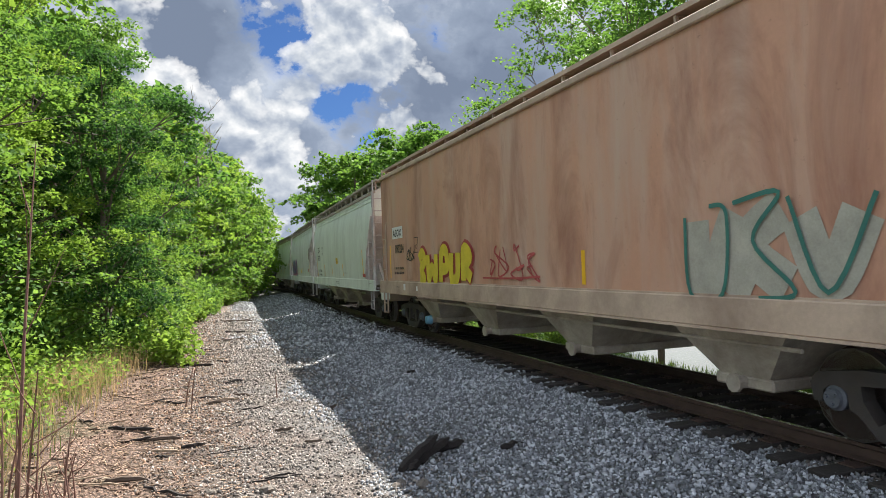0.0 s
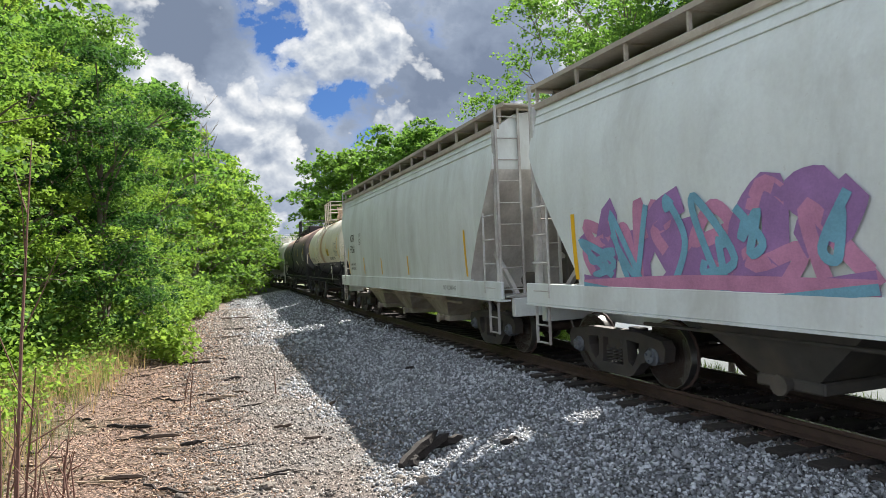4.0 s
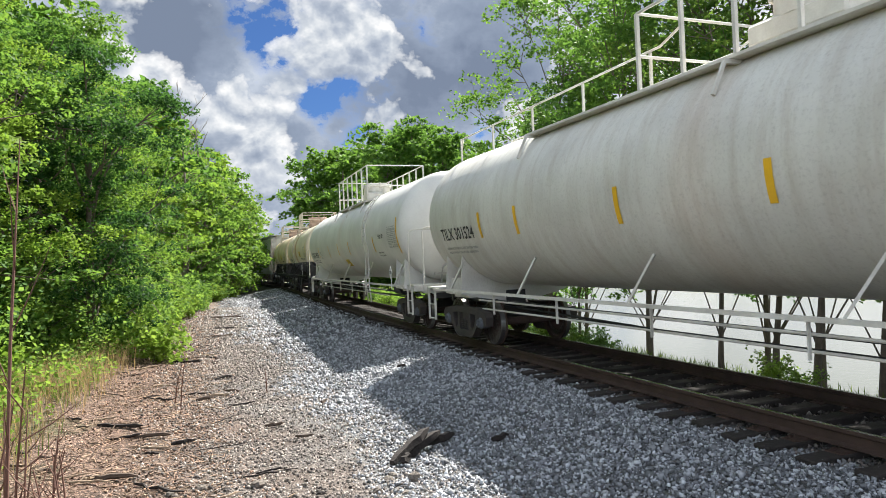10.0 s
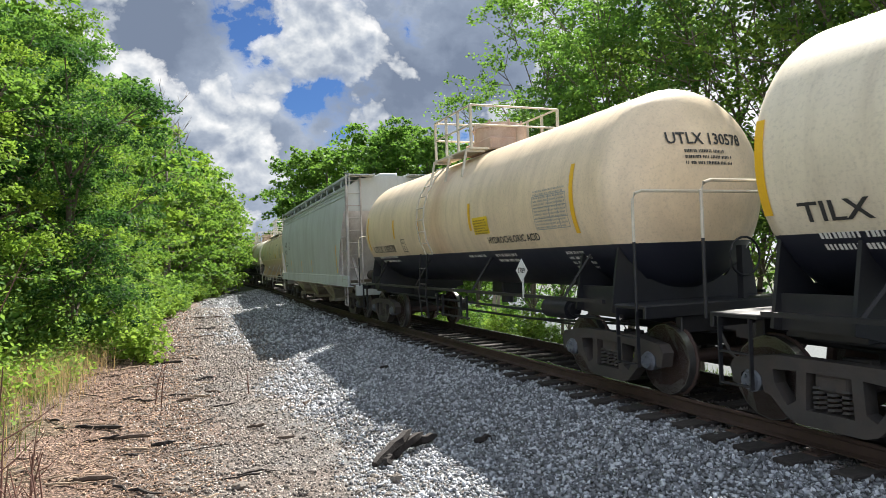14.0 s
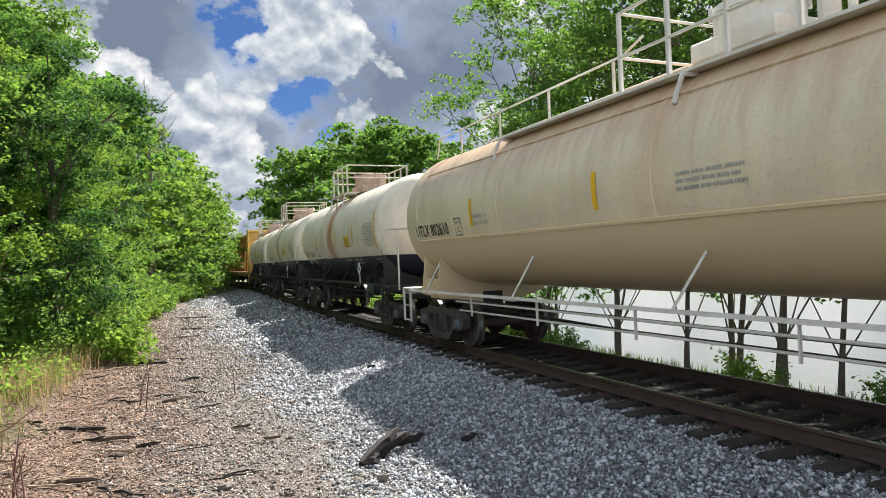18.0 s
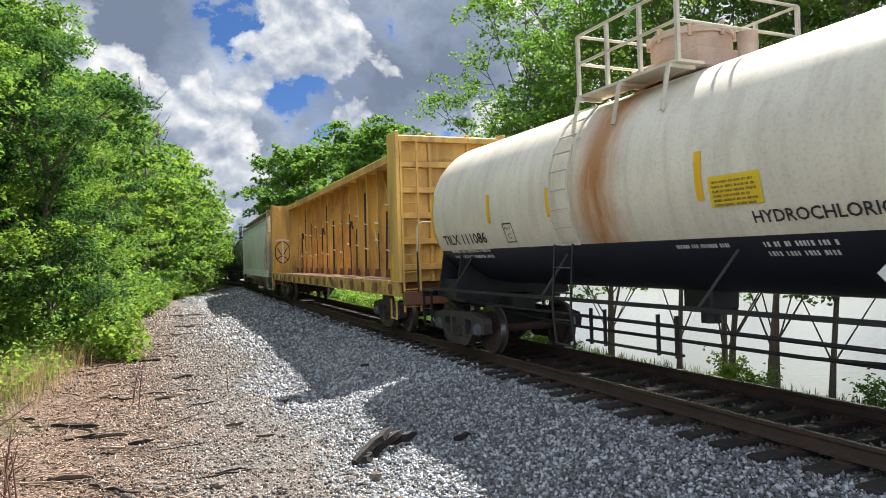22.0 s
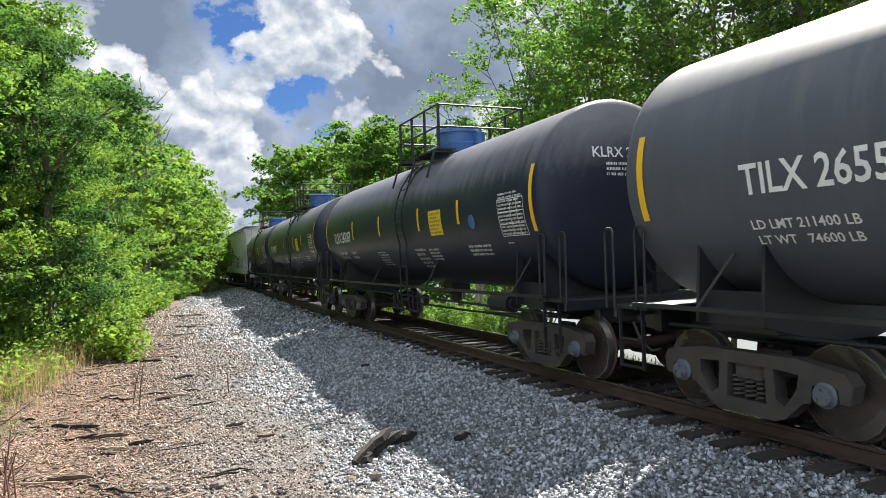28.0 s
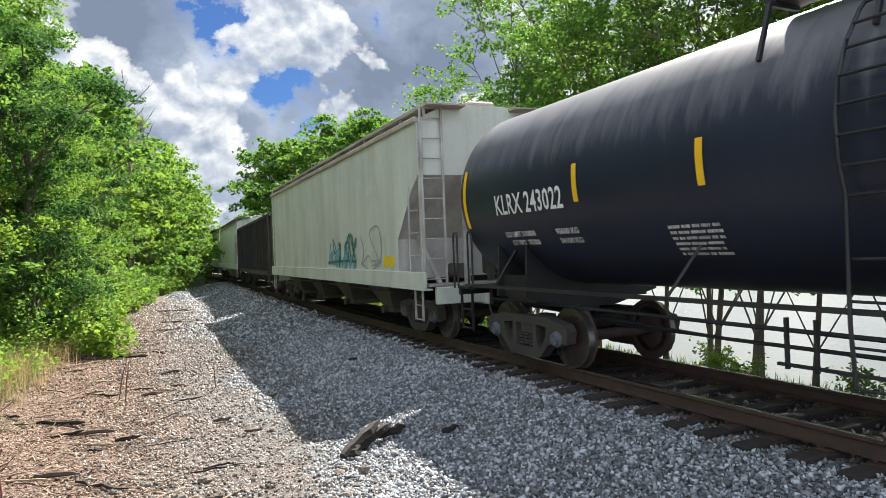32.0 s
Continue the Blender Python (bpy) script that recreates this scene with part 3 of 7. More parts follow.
def build_track():
    rust = material("rail_rust", (0.055, 0.032, 0.024), 0.75, 0.0, var=0.35, scale=4, fine=50, bump=0.3)
    head = material("rail_head", (0.5, 0.49, 0.48), 0.22, 1.0, var=0.15, scale=6, fine=40, bump=0.02)
    track = thing("railroad_track", "single railroad track with rusty rails on dark wooden ties", "track", kind="structure")
    prof = [(-0.076, -0.172), (-0.076, -0.160), (-0.012, -0.140), (-0.009, -0.055), (-0.037, -0.038), (-0.037, -0.006), (-0.030, 0.0),
            (0.030, 0.0), (0.037, -0.006), (0.037, -0.038), (0.009, -0.055), (0.012, -0.140), (0.076, -0.160), (0.076, -0.172)]
    for side in (-1, 1):
        g = Geo()
        rings = []
        for s in np.arange(-14, 122, 1.0):
            rings.append([canted(s, side * (HALF_GAUGE + 0.0) + y, z) for y, z in prof])
        g.loft(rings)
        k = len(prof)
        for i in range(len(rings) - 1):
            g.m[i * k + 6] = 1
        part("rail", g, [rust, head], track, "rusty steel rail with a polished running surface", smooth=False)
    wood = material("tie_wood", (0.038, 0.031, 0.027), 0.9, var=0.4, scale=5, fine=30, bump=0.5, bump_scale=30, obj_random=0.6)
    tie = Geo().box(0, 0, 0, 2.6, 0.23, 0.18, 0.012).mesh("tie", wood)
    plate = Geo().box(-HALF_GAUGE, 0, 0.097, 0.36, 0.18, 0.014).box(HALF_GAUGE, 0, 0.097, 0.36, 0.18, 0.014)
    for x in (-HALF_GAUGE, HALF_GAUGE):
        for dx, dy in ((-0.1, 0.05), (0.1, -0.05)):
            plate.box(x + dx, dy, 0.112, 0.045, 0.03, 0.03)
    plate = plate.mesh("tie_plate", rust)
    rng = random.Random(4)
    s = -9.0
    while s < 118:
        x, y, a = line_at(s)
        m = Matrix.Translation((x, y, -0.285 + HALF_GAUGE * CANT + rng.uniform(-0.008, 0.004))) @ Matrix.Rotation(a + rng.uniform(-0.03, 0.03), 4, "Z") \
            @ Matrix.Rotation(-CANT, 4, "Y") @ Matrix.Translation((rng.uniform(-0.06, 0.06), 0, 0))
        ob = part("tie", tie, None, track, at=m)
        if s < 45:
            part("tie_plate", plate, None, ob)
        s += 0.53 + rng.uniform(-0.03, 0.03)


def build_litter():
    """Wood chips and splinters on the soil, and larger pieces that lie about."""
    rng = np.random.RandomState(17)
    mat = material("wood_chip", (0.20, 0.138, 0.096), 0.9, var=0.3, scale=6, fine=40, bump=0.3, island=0.8)
    x, y, u, s = scatter(rng, 8000, 3.0, 26.0, 6.3, 9.3, 1.3)
    k = len(x)
    ln, wd = 0.04 + 0.22 * rng.rand(k) ** 3, rng.uniform(0.004, 0.012, k)
    a, tilt = rng.uniform(0, 6.28, k), rng.uniform(-0.25, 0.25, k)
    d = np.stack([np.cos(a), np.sin(a), tilt], -1) * ln[:, None] * 0.5
    w = np.stack([-np.sin(a), np.cos(a), np.zeros(k)], -1) * wd[:, None]
    up = np.array([0, 0, 1.0])[None] * wd[:, None] * 0.8
    c = np.stack([x, y, ground_z(x, y, u) + 0.012], -1)
    v = np.stack([c - d - w, c - d + w, c - d + up, c + d - w * 0.6, c + d + w * 0.6, c + d + up], 1)
    f = np.array([(0, 3, 5, 2), (1, 2, 5, 4), (0, 1, 4, 3)])
    faces = (f[None] + (np.arange(k) * 6)[:, None, None]).reshape(-1, 4)
    tagged(new("wood_chips", soup("wood_chips", v.reshape(-1, 3), faces, [mat], 4)), "pale wood chips and splinters on the brown soil", "wood chips", kind="stuff")
    dark = material("charred_wood", (0.020, 0.015, 0.013), 0.9, var=0.4, scale=6, fine=40, bump=0.6, bump_scale=25)
    grey = material("weathered_wood", (0.085, 0.06, 0.045), 0.9, var=0.4, scale=6, fine=40, bump=0.5, bump_scale=25)

    def lying(name, label, sv, uv, length, r, yaw, lift, mat, jag=0.3, rise=0.0, seed=0):
        q = random.Random(seed)
        p = beside(sv, uv)
        z = ground_at(p.x, p.y)
        g = Geo()
        pts = [(length * (t - 0.5), q.uniform(-jag, jag) * r * 2, q.uniform(-jag, jag) * r + rise * t) for t in np.linspace(0, 1, 7)]
        g.tube(pts, [r * q.uniform(0.85, 1.05) * (0.7 if i == 0 else 0.25 if i == 6 else 1) for i in range(7)], 5)
        ob = new(name, g.mesh(name, mat, smooth=False))
        ob.matrix_basis = Matrix.Translation((p.x, p.y, z + lift)) @ Matrix.Rotation(yaw, 4, "Z")
        return tagged(ob, label, "log" if r > 0.05 else "stick")
    lying("log", "split charred log on the ballast", 7.85, 4.25, 0.78, 0.065, 1.0, 0.05, dark, 0.10, 0.27, 1)
    lying("log", "split charred log leaning on another", 7.95, 4.05, 0.60, 0.065, 0.85, 0.05, dark, 0.12, 0.20, 2)
    lying("log", "short charred log end", 8.1, 3.8, 0.46, 0.06, 0.35, 0.06, dark, 0.2, 0.08, 3)
    lying("log", "charred log stub in the stones", 7.75, 4.4, 0.3, 0.06, 1.9, 0.05, dark, 0.5, 0.03, 6)
    lying("stick", "dark broken stick on the ballast", 7.6, 3.1, 0.36, 0.04, 0.3, 0.03, dark, 0.5, 0.0, 4)
    for i, (sv, uv, ln, r, yaw) in enumerate(((10.1, 5.6, 0.28, 0.025, 0.3), (9.6, 6.85, 0.3, 0.03, 0.5), (10.2, 7.3, 0.6, 0.03, 0.15), (10.7, 7.7, 0.7, 0.03, -0.1), (8.2, 7.6, 0.6, 0.03, 0.1), (15.0, 6.1, 0.5, 0.03, 0.9),
                                              (12.6, 6.5, 0.35, 0.03, 0.8), (17.5, 6.9, 0.8, 0.035, 0.2), (24.0, 6.0, 1.1, 0.04, 0.7), (27.5, 5.9, 1.2, 0.05, 0.8), (33.0, 5.6, 1.4, 0.06, 0.7), (20.0, 6.4, 0.6, 0.03, 1.2), (11.6, 4.6, 0.2, 0.03, 1.0),
                                              (13.5, 2.6, 0.16, 0.05, 0.4), (9.3, 5.3, 0.25, 0.02, 0.0))):
        lying("stick", "weathered broken stick on the ground", sv, uv, ln, r, yaw, 0.03, (grey, dark)[i % 2], 0.4, 0.02, 10 + i)
    pale = material("bleached_wood", (0.32, 0.24, 0.17), 0.9, var=0.3, scale=6, fine=40, bump=0.4, bump_scale=25)
    q = random.Random(77)
    for i in range(84):
        sv = 6.8 + 22 * q.random() ** 1.7
        uv = q.uniform(5.9, 9.2 - 0.04 * sv)
        lying("stick", ("brown broken stick among the wood chips", "dark rotten stick on the soil", "pale bleached stick on the soil")[i % 3], sv, uv, q.uniform(0.14, 0.6) * (1 + sv / 40), q.uniform(0.007, 0.022), q.uniform(-0.6, 1.6), 0.015, (grey, dark, pale)[i % 3], 0.8, 0.02, 200 + i)
    rng2 = random.Random(5)
    rock_mat = material("field_stone", (0.15, 0.128, 0.108), 0.85, var=0.3, scale=5, fine=40, bump=0.4)
    for i in range(46):
        p = beside(6.6 + rng2.uniform(-0.5, 0.9), 4.3 + rng2.uniform(0, 2.8))
        size = rng2.uniform(0.05, 0.16)
        g = Geo()
        q = random.Random(90 + i)
        tall = q.uniform(0.22, 0.4)
        g.loft([[(size * w_ * q.uniform(0.75, 1.1) * math.cos(k_ * 0.785 + q.uniform(-0.2, 0.2)), size * w_ * q.uniform(0.55, 0.85) * math.sin(k_ * 0.785), size * (h_ * tall + q.uniform(-0.05, 0.05))) for k_ in range(8)]
                for w_, h_ in ((0.30, -1.0), (0.52, -0.4), (0.56, 0.2), (0.42, 0.75), (0.18, 1.0))])
        ob = new("rock", g.mesh("rock", rock_mat, smooth=False))
        ob.matrix_basis = Matrix.Translation((p.x, p.y, ground_at(p.x, p.y) + size * 0.12)) @ Matrix.Rotation(rng2.uniform(0, 6), 4, "Z")
        tagged(ob, "rough brown stone among the ballast", "rock", "stones in the foreground")


build_ground()
build_river()
build_ballast()
build_track()
build_litter()

# ---- the train ----
V0, V1 = 10.6697, -0.017495


def run(t):
    """Metres the train has rolled by t seconds."""
    return V0 * t + V1 * ((t - 16) ** 2 - 256) / 2


steel_black = material("black_steel", (0.011, 0.012, 0.016), 0.5, var=0.3, scale=2, fine=30, bump=0.08, dirt=(0.08, 0.068, 0.056), dirt_amount=0.22)
truck_iron = material("truck_iron", (0.042, 0.038, 0.036), 0.7, var=0.35, scale=4, fine=40, bump=0.25, dirt=(0.09, 0.066, 0.052), dirt_amount=0.45, dirt_scale=3)
wheel_rim = material("wheel_steel", (0.24, 0.235, 0.23), 0.35, 0.9, var=0.2)
wheel_face = material("wheel_rust", (0.060, 0.036, 0.029), 0.8, var=0.35, scale=5, fine=50, bump=0.2)
bearing_grey = material("bearing_cap", (0.105, 0.115, 0.135), 0.6, var=0.3, scale=9, fine=60)
white_paint = material("white_marking", (0.74, 0.74, 0.72), 0.6, var=0.12, scale=3, fine=30, bump=0.03)
black_paint = material("black_marking", (0.03, 0.03, 0.03), 0.6, var=0.2, bump=0.03)
yellow_tape = material("yellow_stripe", (0.80, 0.46, 0.02), 0.45, var=0.12, bump=0.02)
yellow_sign = material("yellow_panel", (0.78, 0.55, 0.03), 0.5, var=0.12, bump=0.02)
sign_print = material("sign_print", (0.20, 0.15, 0.05), 0.6, var=0.2, bump=0.03)
grey_print = material("grey_print", (0.33, 0.34, 0.33), 0.6, var=0.2, bump=0.03)
galvanised = material("galvanised_grating", (0.40, 0.40, 0.38), 0.5, 0.4, var=0.3)
red_paint = material("red_marking", (0.45, 0.03, 0.03), 0.5, var=0.15)
blue_paint = material("blue_dome", (0.03, 0.13, 0.38), 0.5, var=0.2, dirt=(0.2, 0.2, 0.2), dirt_amount=0.3)

SHARED = {}


def shared(key, make):
    if key not in SHARED:
        SHARED[key] = make()
    return SHARED[key]


def wheelset_mesh():
    g = Geo()
    r = 0.457
    for side in (-1, 1):
        y = side * HALF_GAUGE
        w = lambda a: y + side * a
        g.slot = 1
        g.lathe([(w(-0.04), 0.10), (w(-0.025), 0.36), (w(-0.065), 0.40), (w(-0.065), r + 0.026), (w(-0.045), r + 0.026), (w(-0.03), r)], axis="Y", n=17)
        g.slot = 0
        g.lathe([(w(-0.03), r), (w(0.07), r - 0.004), (w(0.072), r - 0.014)], axis="Y", n=17)
        g.slot = 1
        g.lathe([(w(0.072), r - 0.014), (w(0.070), r - 0.05), (w(0.03), 0.34), (w(0.02), 0.18), (w(0.075), 0.13), (w(0.10), 0.09)], axis="Y", n=17)
        g.slot = 2
        g.lathe([(w(0.10), 0.08), (w(0.17), 0.115), (w(0.33), 0.125), (w(0.35), 0.10), (w(0.385), 0.09)], axis="Y", n=18)
        for k in range(3):
            t = 2 * math.pi * k / 3
            g.cyl((0.055 * math.cos(t), w(0.38), 0.055 * math.sin(t)), (0.055 * math.cos(t), w(0.41), 0.055 * math.sin(t)), 0.018, n=6)
    g.slot = 1
    g.cyl((0, -0.7, 0), (0, 0.7, 0), 0.085, n=12)
    return g.mesh("wheelset", [wheel_rim, wheel_face, bearing_grey])


def keyhole(outer, holes):
    """One outline that runs in to each hole and back."""
    poly = list(outer)
    for hole in holes:
        best = min(((i, j) for i in range(len(poly)) for j in range(len(hole))), key=lambda q: (poly[q[0]][0] - hole[q[1]][0]) ** 2 + (poly[q[0]][1] - hole[q[1]][1]) ** 2)
        i, j = best
        ring = hole[j:] + hole[:j + 1]
        poly = poly[:i + 1] + ring + poly[i:]
    return poly


def sideframe_mesh():
    """Cast side frame: arched top chord, slanted members, jaws over the bearings, three openings."""
    outer = [(-1.13, 0.40), (-1.17, 0.58), (-1.10, 0.68), (-0.60, 0.76), (0.60, 0.76), (1.10, 0.68), (1.17, 0.58), (1.13, 0.40), (1.04, 0.40), (1.02, 0.52), (0.95, 0.57),
             (0.83, 0.57), (0.76, 0.52), (0.74, 0.36), (0.66, 0.34), (0.46, 0.15), (0.34, 0.11), (-0.34, 0.11), (-0.46, 0.15), (-0.66, 0.34), (-0.74, 0.36), (-0.76, 0.52),
             (-0.83, 0.57), (-0.95, 0.57), (-1.02, 0.52), (-1.04, 0.40)]
    tri = [(0.34, 0.63), (0.62, 0.61), (0.60, 0.47), (0.46, 0.27), (0.36, 0.33)]
    mid = [(-0.23, 0.63), (0.23, 0.63), (0.25, 0.26), (-0.25, 0.26)]
    holes = [tri[::-1] if False else [(x, z) for x, z in tri][::-1], [(-x, z) for x, z in tri], mid[::-1]]
    g = Geo()
    for y0, y1, inset in ((-0.085, 0.085, 0.0),):
        g.prism(keyhole(outer, [holes[2], holes[0], holes[1]]), y0, y1)
    return g.mesh("sideframe", truck_iron, angle=25)


def spring_mesh():
    pts = [(0.062 * math.cos(t), 0.062 * math.sin(t), 0.265 + 0.24 * t / (2 * math.pi * 5)) for t in np.linspace(0, 2 * math.pi * 5, 31)]
    return Geo().tube(pts, 0.015, 3).mesh("spring", truck_iron)


def bolster_mesh():
    g = Geo()
    g.box(0, 0, 0.56, 0.36, 2.1, 0.22, 0.03)
    g.cyl((0, 0, 0.66), (0, 0, 0.80), 0.2, n=18)
    for y in (-0.62, 0.62):
        g.box(0, y, 0.70, 0.3, 0.14, 0.1, 0.01)
    g.bar((-0.75, -0.72, 0.42), (-0.75, 0.72, 0.42), 0.06, 0.12)
    g.bar((0.75, -0.72, 0.42), (0.75, 0.72, 0.42), 0.06, 0.12)
    return g.mesh("bolster", truck_iron)


ROLLING = []


def add_truck(car, x):
    """A two-axle truck: side frames, bolster, springs, and two wheelsets that roll."""
    truck = new("truck")
    truck.parent = car
    truck.matrix_basis = pose(x, 0, 0)
    for s in (-1, 1):
        part("sideframe", shared("sideframe", sideframe_mesh), None, truck, at=pose(0, s * 1.0, 0))
        for dx in (-0.15, 0.0, 0.15):
            part("spring", shared("spring", spring_mesh), None, truck, at=pose(dx, s * 1.0, 0))
    part("bolster", shared("bolster", bolster_mesh), None, truck)
    for s in (-1, 1):
        w = part("wheelset", shared("wheelset", wheelset_mesh), None, truck, at=pose(s * 0.889, 0, 0.457))
        ROLLING.append((w, s * 0.889, x, car))


def coupler_mesh():
    g = Geo()
    g.bar((-0.75, 0, 0.88), (-0.18, 0, 0.88), 0.14, 0.16, 0.02)
    g.prism([(-0.22, -0.14), (0.02, -0.17), (0.09, -0.05), (0.03, 0.02), (0.10, 0.12), (0.02, 0.18), (-0.22, 0.12)], 0.74, 1.02, "Z")
    g.tube([(-0.45, -0.18, 0.80), (-0.25, -0.22, 0.55), (-0.05, -0.2, 0.42), (0.05, -0.12, 0.45)], 0.022, 6)
    return g.mesh("coupler", truck_iron)


def add_couplers(car, half):
    for s in (1, -1):
        part("coupler", shared("coupler", coupler_mesh), None, car, at=pose(s * (half - 0.06), 0, 0, 0, 0, 0 if s > 0 else 180))


# writing and markings on curved or flat sides
_TEXT = {}


def text_shape(body):
    """Flat triangles of a line of letters, one unit high, centred on x."""
    if body not in _TEXT:
        cu = bpy.data.curves.new("letters", "FONT")
        cu.body, cu.size, cu.align_x, cu.resolution_u, cu.offset = body, 1.38, "CENTER", 2, 0.022
        ob = new("letters", cu)
        bpy.context.view_layer.update()
        me = bpy.data.meshes.new_from_object(ob.evaluated_get(bpy.context.evaluated_depsgraph_get()))
        _TEXT[body] = ([tuple(v.co) for v in me.vertices], [tuple(p.vertices) for p in me.polygons])
        bpy.data.objects.remove(ob)
        bpy.data.meshes.remove(me)
        bpy.data.curves.remove(cu)
    return _TEXT[body]


def on_tank(r, zc, lift=0.009):
    """Maps (x, height along the shell) to the side of a tank that faces the open ground."""
    def place(x, z):
        t = (z - zc) / r
        return (x, -(r + lift) * math.cos(t), zc + (r + lift) * math.sin(t))
    return place


def on_head(x0, bulge, r, zc, bluff, lift=0.014):
    """Maps (y, z) to a tank's leading head, which bulges forward."""
    def place(a, z):
        return (x0 + lift + bulge * max(0.0, 1 - (a * a + (z - zc) ** 2) / (r * r)) ** (bluff / 2), a, z)
    return place


def on_side(side_y, lift=0.004):
    def place(x, z):
        return (x, -(side_y(z) + lift), z)
    return place


def words(name, body, place, x, z, height, mat, car, stretch=1.0, label=""):
    vs, fs = text_shape(body)
    g = Geo()
    g.put([place(x + p[0] * height * stretch, z + p[1] * height) for p in vs], fs)
    return part(name, g.mesh(name, mat, smooth=False), None, car, label)


def patch(g, place, x0, x1, z0, z1, n=5):
    vs, fs = [], []
    for i in range(n + 1):
        z = z0 + (z1 - z0) * i / n
        vs += [place(x0, z), place(x1, z)]
    fs = [(2 * i, 2 * i + 1, 2 * i + 3, 2 * i + 2) for i in range(n)]
    g.put(vs, fs)


def bars(name, place, x, z, width, height, rows, mat, car, seed=0, words_=3, label=""):
    """Small print that cannot be read: rows of short bars."""
    rng = random.Random(seed)
    g = Geo()
    step = height / rows
    for k in range(rows):
        zz = z - k * step
        xx = x
        while xx < x + width * rng.uniform(0.75, 1.0):
            w = rng.uniform(0.08, 0.3) * width
            tall = step * 0.52
            end = min(xx + w, x + width)
            while xx + tall * 0.4 < end:
                patch(g, place, xx, xx + tall * rng.uniform(0.28, 0.5), zz - tall, zz, 1)
                xx += tall * 0.66
            xx += tall * 0.6
    return tagged(part(name, g.mesh(name, mat, smooth=False), None, car), label, kind="stuff")


def stripe(car, place, x, z0, z1, mat=None, w=0.1):
    g = Geo()
    patch(g, place, x - w / 2, x + w / 2, z0, z1, 6)
    return part("reflective_stripe", g.mesh("reflective_stripe", mat or yellow_tape, smooth=False), None, car, "yellow reflective stripe")


def panel(name, car, place, x0, x1, z0, z1, mat, label=""):
    g = Geo()
    patch(g, place, x0, x1, z0, z1, 4)
    return part(name, g.mesh(name, mat, smooth=False), None, car, label)


def ladder(car, x, y, z0, z1, mat, width=0.42, step=0.36, along="x", name="ladder"):
    g = Geo()
    d = (width / 2, 0) if along == "x" else (0, width / 2)
    for s in (-1, 1):
        g.bar((x + s * d[0], y + s * d[1], z0), (x + s * d[0], y + s * d[1], z1), 0.045, 0.03)
    z = z0 + 0.12
    while z < z1:
        g.cyl((x - d[0], y - d[1], z), (x + d[0], y + d[1], z), 0.013, n=6)
        z += step
    return part(name, g, mat, car)


def tank_paint(name, top, low=None, split=0.0, rough=0.42, dirt=(0.30, 0.22, 0.14), amount=0.35, stain=0.0, stain_col=(0.42, 0.165, 0.035), rust_or_sheen_top=0.0, rust_or_sheen_col=(0.26, 0.12, 0.085), grime=0.25, spec=0.5):
    """Tank enamel in one or two colours, with runs under the dome and grime."""
    m = bpy.data.materials.new(name)
    m.use_nodes = True
    n = Nodes(m.node_tree)
    co = n.add("ShaderNodeTexCoord").outputs["Object"]
    sep = n.add("ShaderNodeSeparateXYZ")
    n.link(co, sep.inputs[0])
    x, z = sep.outputs[0], sep.outputs[2]
    big = n.noise(co, 0.8, 6.0, 0.6)
    col = n.mix(n.ramp(big, (0.35, 0.0), (0.65, 1.0)), tuple(c * 0.88 for c in top), tuple(min(1, c * 1.06) for c in top))
    mp = n.add("ShaderNodeMapping")
    mp.inputs["Scale"].default_value = (1.6, 0.25, 0.22)
    n.link(co, mp.inputs[0])
    runs = n.noise(mp.outputs[0], 2.6, 8.0, 0.68, 0.2)
    if stain:
        wob = n.math("MULTIPLY", n.math("SUBTRACT", big, 0.5), 0.5)
        close = n.ramp(n.math("ABSOLUTE", n.math("ADD", n.math("ADD", x, 0.2), wob)), (0.10, 1.0), (0.58, 0.0))
        fac = n.math("MULTIPLY", n.math("MULTIPLY", n.ramp(runs, (0.25, 0.35), (0.50, 1.0)), close), stain, True)
        col = n.mix(fac, col, stain_col)
    # top band: rust on the rusty cars, painted sheen over dust on dark ones
    if rust_or_sheen_top:
        fac = n.math("MULTIPLY", n.ramp(n.math("ADD", n.math("MULTIPLY", z, 0.2), n.math("MULTIPLY", runs, 0.35)), (0.78, 0.0), (0.96, 1.0)), rust_or_sheen_top)
        col = n.mix(fac, col, rust_or_sheen_col)
    col = n.mix(n.math("MULTIPLY", n.ramp(runs, (0.45, 0.0), (0.75, 1.0)), amount), col, dirt)
    fine = n.noise(co, 26.0, 4.0, 0.7)
    col = n.mix(n.math("MULTIPLY", n.ramp(fine, (0.5, 0.0), (0.75, 1.0)), grime), col, (0.10, 0.085, 0.07))
    if low:
        edge = n.math("GREATER_THAN", split, z)
        col = n.mix(edge, col, low)
    b = n.add("ShaderNodeBsdfPrincipled")
    b.inputs["Specular IOR Level"].default_value = spec
    n.link(col, b.inputs["Base Color"])
    n.link(n.math("ADD", n.math("MULTIPLY", runs, 0.16), rough - 0.08), b.inputs["Roughness"])
    bp = n.add("ShaderNodeBump", Strength=0.05, Distance=0.03)
    n.link(n.noise(co, 5.0, 4.0, 0.6), bp.inputs["Height"])
    n.link(bp.outputs[0], b.inputs["Normal"])
    out = n.add("ShaderNodeOutputMaterial")
    n.link(b.outputs[0], out.inputs[0])
    return m


